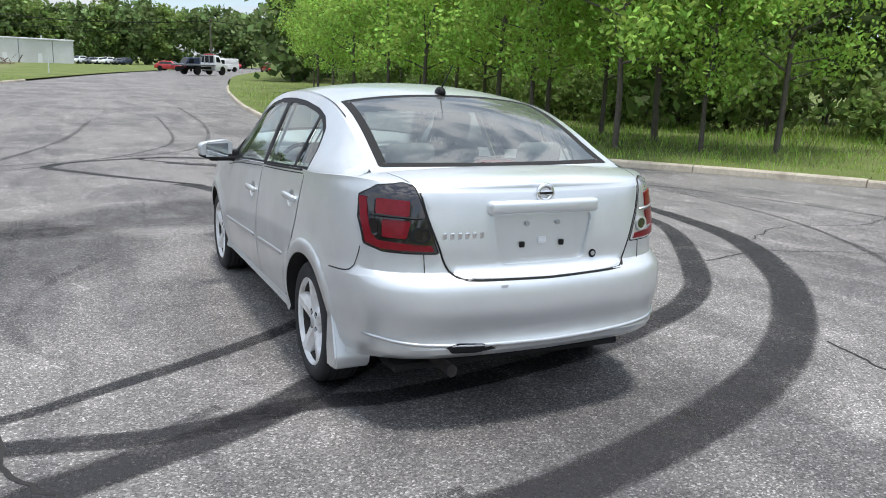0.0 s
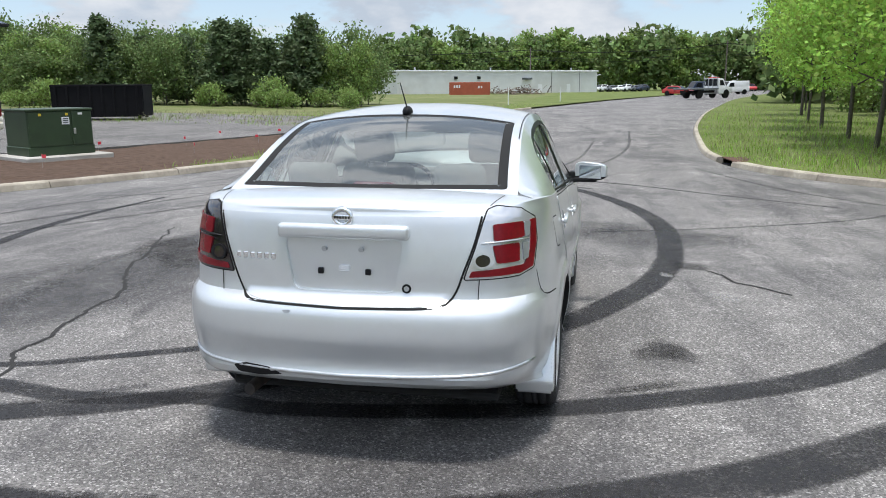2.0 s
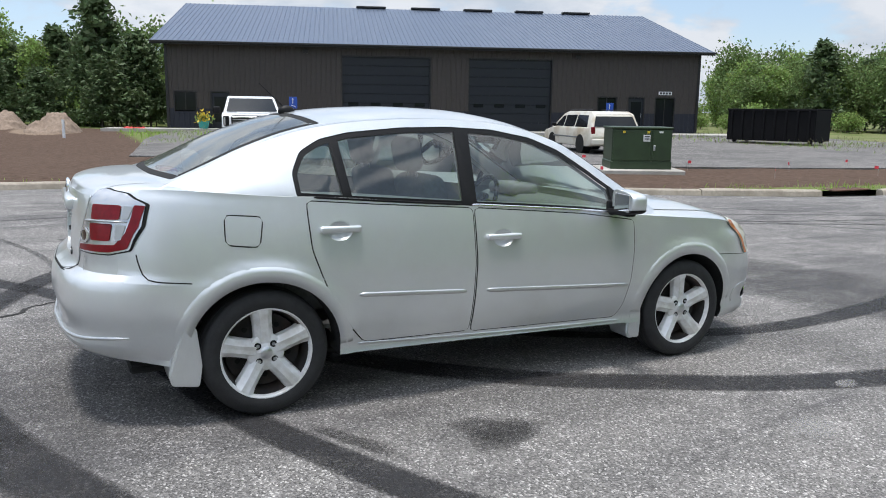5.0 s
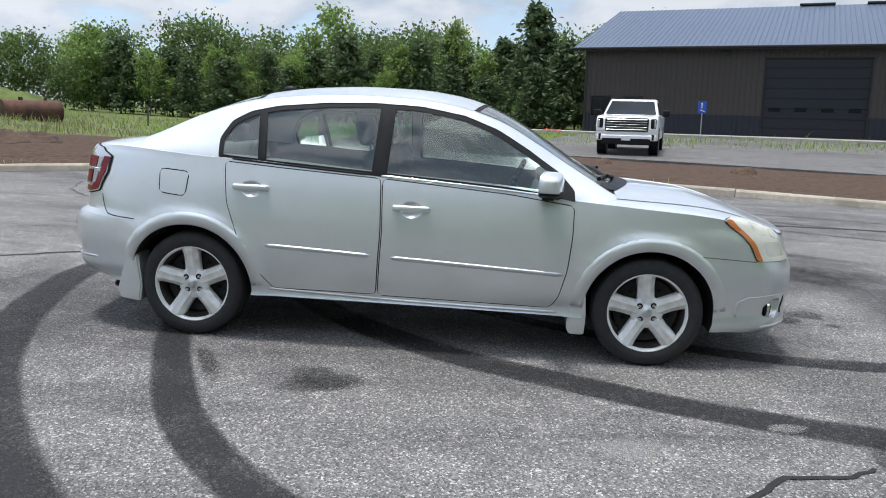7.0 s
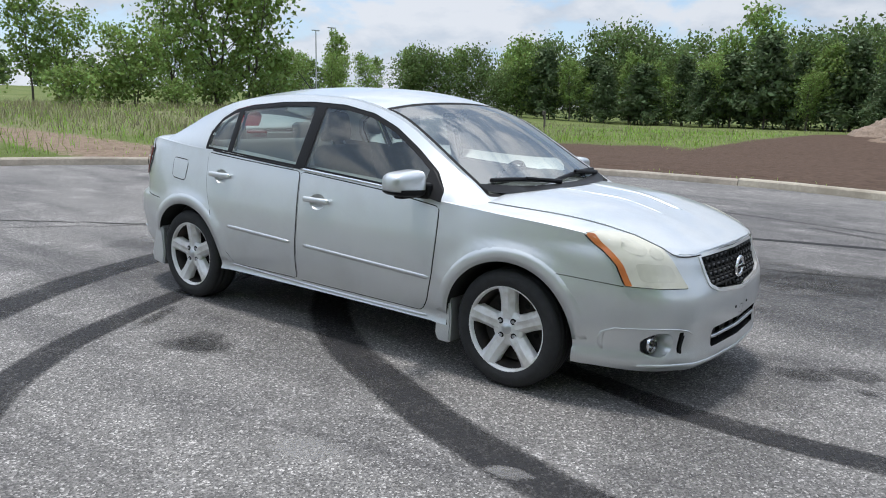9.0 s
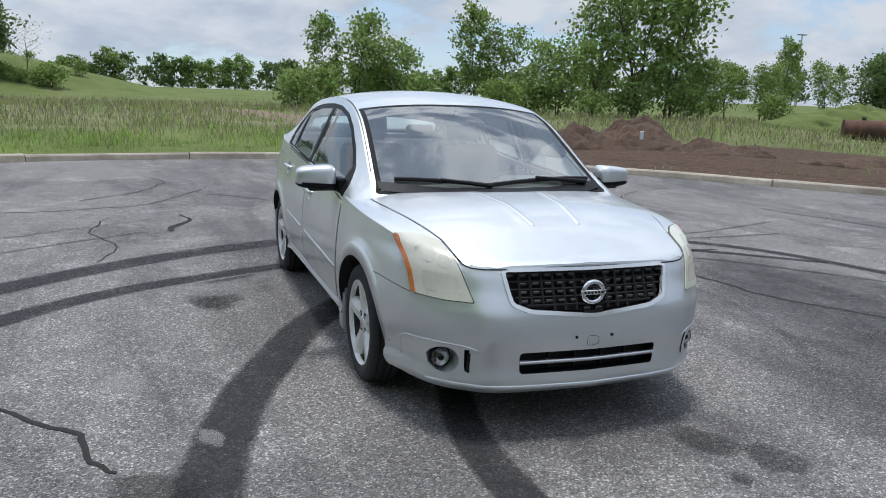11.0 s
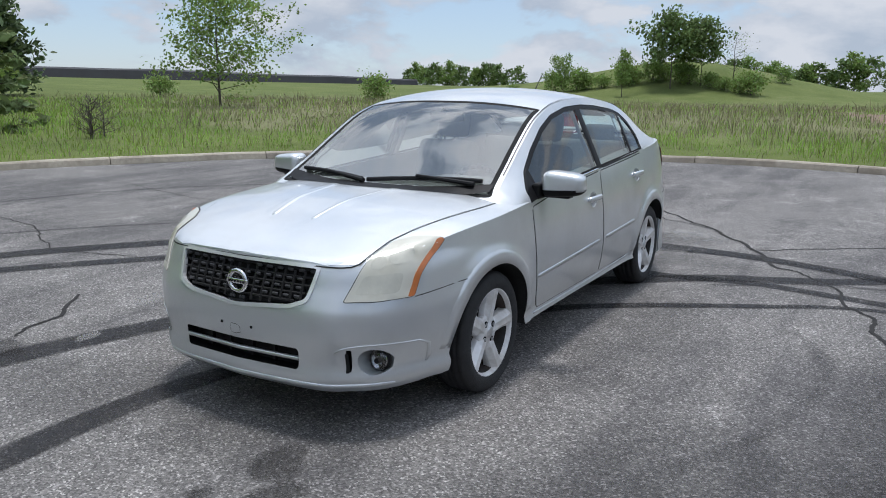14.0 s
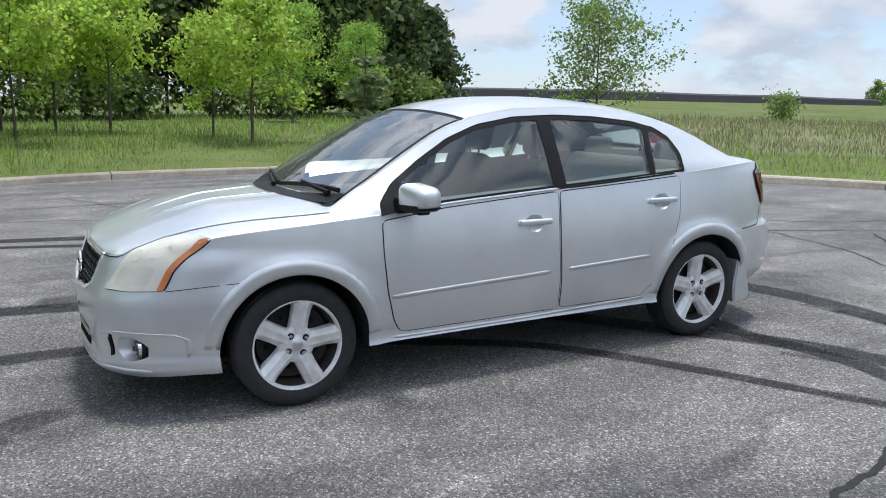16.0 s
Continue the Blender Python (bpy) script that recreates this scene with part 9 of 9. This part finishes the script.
tagged(part("bucket", rod((p.x, p.y, height(p.x, p.y) + 0.17), (p.x, p.y, height(p.x, p.y) + 0.57), 0.17, 0.2, 18), M_GREENP), "bright green plastic bucket by the wall", "bucket")


def heap(name, x, y, rx, ry, h, material, label, seed, category, lumps=1.0):
    """A loose heap with a lumpy surface."""
    v, f, k, rings = [], [], 64, 22
    for i in range(rings + 1):
        t = i / rings
        for j in range(k):
            a = 2 * math.pi * j / k
            px, py = t * rx * math.cos(a), t * ry * math.sin(a)
            w = noise.noise((px * 0.9 + seed, py * 0.9, 0.0)) + 0.5 * noise.noise((px * 2.6, py * 2.6 + seed, 3.0)) + 0.25 * noise.noise((px * 7, py * 7, seed))
            z = h * (1 - t ** 1.4) * (1 + 0.35 * lumps * w) + (0.06 * w + 0.05 * noise.noise((px * 6 + seed, py * 6, 1.0)) + 0.035 * noise.noise((px * 13, py * 13, seed))) * lumps * (t < 0.98) - (0.15 if t > 0.97 else 0)
            v.append((x + px * (1 + 0.12 * w), y + py * (1 + 0.12 * w), height(x + px, y + py) + z))
    for i in range(rings):
        for j in range(k):
            f.append((i * k + j, i * k + (j + 1) % k, (i + 1) * k + (j + 1) % k, (i + 1) * k + j))
    bm = bmesh.new()
    me = mesh_of(name, v, f)
    bm.from_mesh(me)
    bpy.data.meshes.remove(me)
    bmesh.ops.remove_doubles(bm, verts=bm.verts, dist=0.001)
    bmesh.ops.recalc_face_normals(bm, faces=bm.faces)
    return tagged(part(name, bm, material, smooth=True), label, category)


heap("soil_mound", -9.6, -12.4, 1.8, 1.3, 0.62, M_SOIL, "dark brown heap of dug soil behind the kerb", 1.0, "soil mound", 1.5)
heap("soil_mound", -8.3, -12.5, 1.2, 1.0, 0.48, M_SOIL, "dark brown heap of dug soil behind the kerb", 2.0, "soil mound", 1.5)
heap("soil_mound", -11.2, -10.6, 1.8, 0.7, 0.22, M_SOIL, "low spread of reddish soil behind the kerb", 3.0, "soil mound", 1.5)
heap("soil_mound", -14.0, -9.0, 2.0, 0.7, 0.16, M_SOIL, "low spread of reddish soil behind the kerb", 4.0, "soil mound", 1.5)
tagged(part("plastic_scrap", box(0.1, 0.03, 0.2, (-9.1, -10.9, height(-9.1, -10.9) + 0.3), 0.01, 1), M_WHITEP), "scrap of white plastic in the soil heap", "scrap")
heap("gravel_mound", -40.3, -1.6, 1.9, 1.4, 0.95, M_GRAVEL, "sandy gravel heap at the yard's edge", 5.0, "gravel mound")
heap("gravel_mound", -47.5, -4.2, 2.4, 1.6, 0.9, M_GRAVEL, "low sandy heap with weeds", 6.0, "gravel mound")
heap("clod_heap", -15.2, 6.2, 0.55, 0.3, 0.14, M_SOIL, "small heap of dark clods on the bare earth", 7.0, "clods", 1.6)
heap("clod_heap", -17.4, 3.0, 0.6, 0.22, 0.10, M_SOIL, "small heap of dark clods on the bare earth", 8.0, "clods", 1.6)
heap("grass_mound", -33.5, -26.5, 7.0, 3.0, 1.3, M_GROUND, "grass-covered earth mound in the field", 9.0, "mound", 0.6)

# rusty tank lying in the grass
tk = empty("rusty_tank", Matrix.Translation((-27.0, -20.3, height(-27.0, -20.3))) @ Matrix.Rotation(radians(-38), 4, "Z"), "rusty brown steel tank lying in the grass", "tank")
part("shell", rod((-1.15, 0, 0.42), (1.15, 0, 0.42), 0.46, None, 28), M_RUST, tk, smooth=False)
for x in (-1.15, 1.15):
    part("end_ring", rod((x - 0.03, 0, 0.42), (x + 0.03, 0, 0.42), 0.475, None, 28), M_RUST, tk)
part("filler_neck", rod((0.4, 0, 0.86), (0.4, 0, 1.0), 0.09, None, 14), M_RUST, tk)
part("filler_neck", rod((-0.6, 0, 0.86), (-0.6, 0, 0.98), 0.06, None, 14), M_RUST, tk)

p0 = (-34.0, -1.3)
tagged(part("marker_post", rod((p0[0], p0[1], height(*p0)), (p0[0], p0[1], height(*p0) + 0.8), 0.06, None, 12), M_WHITEP), "white plastic marker post in the bare earth", "post")
p0 = (-34, -18.5)
so = empty("survey_stake", Matrix.Translation((p0[0], p0[1], height(*p0))), "wooden stake with a small sign in the field", "stake")
part("stake", box(0.08, 0.08, 1.0, (0, 0, 0)), M_WOODPOLE, so)
part("sign", box(0.3, 0.03, 0.22, (0, -0.06, 0.85), 0.01, 1), M_WOODPOLE, so)
flag = None
for i, (x, y) in enumerate(((-11.0, 10.0), (-12.8, 14.6), (-11.9, 17.8), (-10.2, 19.5), (-13.3, 9.2), (-10.9, 22.8), (-9.4, 26.4), (-12.3, 12.0 + 9), (-15.3, 12.8), (-10.2, 15.2))):
    m = Matrix.Translation((x, y, height(x, y))) @ Matrix.Rotation(i * 1.3, 4, "Z")
    if flag is None:
        flag = empty("marker_flag", m, "small pink survey flag on a wire", "flag", "survey flags")
        part("wire", rod((0, 0, 0), (0, 0, 0.3), 0.003, None, 5), M_STEEL, flag)
        part("pennant", box(0.11, 0.004, 0.08, (0.055, 0, 0.21)), M_FLAG, flag)
    else:
        copy_thing(flag, m)
tp = empty("tarpaulin", Matrix.Translation((-42.3, 2.4, height(-42.3, 2.4) + 0.05)), "crumpled red tarpaulin on the ground", "tarpaulin")
tb2 = bmesh.new()
bmesh.ops.create_grid(tb2, x_segments=14, y_segments=8, size=1.0)
for v in tb2.verts:
    v.co = Vector((v.co.x * 1.0, v.co.y * 0.5, 0.12 + 0.14 * noise.noise((v.co.x * 3, v.co.y * 3, 5.0))))
part("sheet", tb2, M_REDTARP, tp, smooth=True)

# drain inlets: dark throat behind the gap in the kerb
for (x, y), nm in zip(DRAINS, ("drain_1", "drain_2")):
    i = int(np.argmin(((edge_line - np.array((x, y))) ** 2).sum(1)))
    o, t = outw[i], tang[i]
    pz = float(pad_z(y))
    d_ob = empty("drain_inlet", Matrix(((t[0], o[0], 0, edge_line[i][0]), (t[1], o[1], 0, edge_line[i][1]), (0, 0, 1, pz), (0, 0, 0, 1))), "dark drain inlet in the kerb with a rusty lid", "drain", "drain inlets", "structure")
    part("throat", box(1.05, 0.5, 0.02, (0, 0.32, -0.02)), M_GAP, d_ob)
    part("back", box(1.05, 0.05, 0.14, (0, 0.42, -0.02)), M_GAP, d_ob)
    part("lid", box(1.2, 0.55, 0.03, (0, 0.36, 0.115), 0.008, 1), M_RUST, d_ob)
# black silt guard by the street
p0 = (-8.9, 41.8)
sg = tagged(part("silt_guard", prism([(-0.2, 0), (0.25, 0), (0.12, 0.18), (-0.03, 0.4), (-0.12, 0.25)], "y", -0.06, 0.06), M_BLACK, m=Matrix.Translation((p0[0], p0[1], height(*p0)))), "crumpled black silt guard beside the kerb", "silt guard")

# ---- far buildings and poles ----
def wall_block(ob, w, d, h, mat):
    part("wall", box(w, d, h, (0, 0, 0)), mat, ob)


ax, ay, bx, by = -40.6, 154.5, -0.5, 184.0
ang = math.atan2(by - ay, bx - ax)
L_ = math.hypot(bx - ax, by - ay)
sh = empty("shed", Matrix.Translation(((ax + bx) / 2, (ay + by) / 2, -0.55)) @ Matrix.Rotation(ang, 4, "Z"), "long pale grey steel shed with a low roof", "building")
part("wall", box(L_, 0.3, 4.9, (0, 0.15, 0)), M_SHED, sh)
part("side_wall", box(0.3, 18, 4.6, (L_ / 2 - 0.15, 9.3, 0)), M_SHED, sh)
part("side_wall", box(0.3, 18, 4.6, (-L_ / 2 + 0.15, 9.3, 0)), M_SHED, sh)
part("roof", box(L_ + 0.4, 18.6, 0.3, (0, 9.1, 4.9), 0.05, 1), M_WHITEP, sh)
for x in (9.5, 17.0):
    part("door", box(1.0, 0.06, 2.2, (x, -0.03, 0)), M_WHITEP, sh)
for x in (-11.5, -6.0):
    part("wall_lamp", box(0.7, 0.4, 0.6, (x, -0.2, 3.3), 0.05, 1), M_BLACK, sh)
for x in (12.5, 20.0):
    part("wall_joint", box(0.12, 0.04, 4.8, (x, -0.02, 0)), M_VGREY, sh)
part("canopy", box(2.4, 0.5, 0.4, (6.0, -0.2, 3.2)), M_VGREY, sh)
for x in (-20, -2, 19):
    part("roof_vent", rod((x, 2, 5.2), (x, 2, 5.8), 0.18), M_STEEL, sh)
ct = empty("shipping_container", Matrix.Translation((-23.5, 142.9, -0.5)) @ Matrix.Rotation(radians(8), 4, "Z"), "orange ribbed steel shipping container", "container")
part("shell", box(7.6, 2.4, 2.5, (0, 0, 0.1), 0.03, 1), M_ORANGE, ct)
for i in range(24):
    part("rib", box(0.14, 0.06, 2.2, (-3.6 + i * 0.315, -1.22, 0.25)), M_ORANGE, ct)
for i in range(3):
    part("bar", box(0.3, 0.02, 0.5, (-2.8 + i * 0.45, -1.265, 1.55)), M_WHITEP, ct)
for i in range(2):
    part("bar", box(0.3, 0.02, 0.4, (1.7 + i * 0.5, -1.265, 1.5)), M_WHITEP, ct)
rs = np.random.RandomState(8)
db = bmesh.new()
for i in range(190):
    c = rs.normal(size=3) * (2.6, 1.0, 0.45) + (0, 0, 0.7)
    c[2] = abs(c[2])
    d = rs.normal(size=3) * (1.0, 1.0, 0.5)
    d = d / np.linalg.norm(d) * rs.uniform(0.5, 1.5)
    rod(c - d / 2, c + d / 2, rs.uniform(0.03, 0.09), None, 5, db)
tagged(part("debris_pile", db, M_SCRAP, m=Matrix.Translation((-14.8, 143.8, -0.5))), "tangled heap of scrap wood and branches before the shed", "debris pile")
hs = empty("house", Matrix.Translation((-46.5, 168.9, -0.6)) @ Matrix.Rotation(radians(20), 4, "Z"), "small white gabled house behind trees", "house")
hb = prism([(-3.2, 0), (3.2, 0), (3.2, 3.6), (0, 5.6), (-3.2, 3.6)], "y", -3, 6)
part("wall", hb, M_WHITEP, hs)
for s in (-1, 1):
    rb = box(4.1, 9.6, 0.15, (0, 1.5, 0), turn=Matrix.Rotation(s * radians(32), 4, "Y"))
    bmesh.ops.translate(rb, vec=(s * 1.75, 0, 4.62), verts=rb.verts)
    part("roof", rb, M_VGREY, hs)
win = part("window", box(1.2, 0.1, 1.2, (0, -3.05, 3.2)), M_DGLASS, hs)
part("sill", box(1.4, 0.2, 0.1, (0, -3.1, 3.1)), M_WHITEP, win)

poles = [(-95, 178, 10.5), (-16.5, 190, 10.5), (26, 172, 10.5), (75, 175, 10.5)]
prev = None
pole = None
for x, y, h in poles:
    m = Matrix.Translation((x, y, height(x, y)))
    if pole is None:
        pole = empty("utility_pole", m, "wooden utility pole with a crossarm", "utility pole", "utility poles")
        part("post", rod((0, 0, 0), (0, 0, 10.5), 0.16, 0.12, 10), M_WOODPOLE, pole)
        part("crossarm", box(0.14, 2.2, 0.16, (0, 0, 9.9)), M_WOODPOLE, pole)
    else:
        copy_thing(pole, m)
    if prev:
        for dz, dy_ in ((10.1, -1), (10.1, 1), (8.6, 0), (8.0, 0)):
            a, b = Vector((prev[0], prev[1] + dy_, dz - 0.4)), Vector((x, y + dy_, dz - 0.4))
            wbm = bmesh.new()
            pts_ = [a.lerp(b, t) - Vector((0, 0, 2.2 * 4 * t * (1 - t) * 0.5)) for t in np.linspace(0, 1, 14)]
            limb(wbm, pts_, 0.05, 0.05, 4)
            tagged(part("power_line", wbm, M_BLACK), "thin black overhead power line", "power line", "power lines")
    prev = (x, y)
for x, y, h in ((-95, -96, 11), (-99, -104, 11)):
    lp = empty("light_pole", Matrix.Translation((x, y, height(x, y))), "tall steel light pole beyond the trees", "light pole", "light poles")
    part("post", rod((0, 0, 0), (0, 0, h), 0.14, 0.1, 10), M_STEEL, lp)
    part("lamp_head", box(1.6, 0.5, 0.15, (0, 0, h)), M_STEEL, lp)
# sign board and posts down the street
for x, y, w, hh in ((39, 150, 2.6, 1.6), (24.5, 150, 0.8, 0.9)):
    bd = empty("sign_board", Matrix.Translation((x, y, height(x, y))), "white sign board on posts beside the street", "sign", "street signs")
    part("board", box(w, 0.06, hh, (0, 0, 1.4), 0.02, 1), M_WHITEP, bd)
    for s in (-1, 1):
        part("post", box(0.1, 0.1, 1.5, (s * w * 0.35, 0.06, 0)), M_WOODPOLE, bd)
for x, y in ((-7.5, 68), (-3.6, 84)):
    tagged(part("marker_post", rod((x, y, height(x, y)), (x, y, height(x, y) + 1.6), 0.05, None, 8), M_WHITEP), "white marker post in the grass", "post")
# long black sheeting bank on the horizon
pts_ = along([(150, -50), (124.7, -74), (109, -95), (101, -117), (94, -147)], 6)
v, f = [], []
for x, y in pts_:
    z = height(x, y)
    top = 5.4 + 0.25 * noise.noise((x * 0.1, y * 0.1, 0))
    v += [(x, y, z - 0.5), (x + 0.6, y - 0.4, top - 0.3), (x + 1.4, y - 1.0, top), (x + 4, y - 3, z - 0.5)]
k = len(pts_)
f = [(i * 4 + j, (i + 1) * 4 + j, (i + 1) * 4 + j + 1, i * 4 + j + 1) for i in range(k - 1) for j in range(3)]
tagged(new("sheeted_bank", mesh_of("sheeted_bank", v, f, M_SILAGE)), "long low bank under black sheeting across the field", "bank")
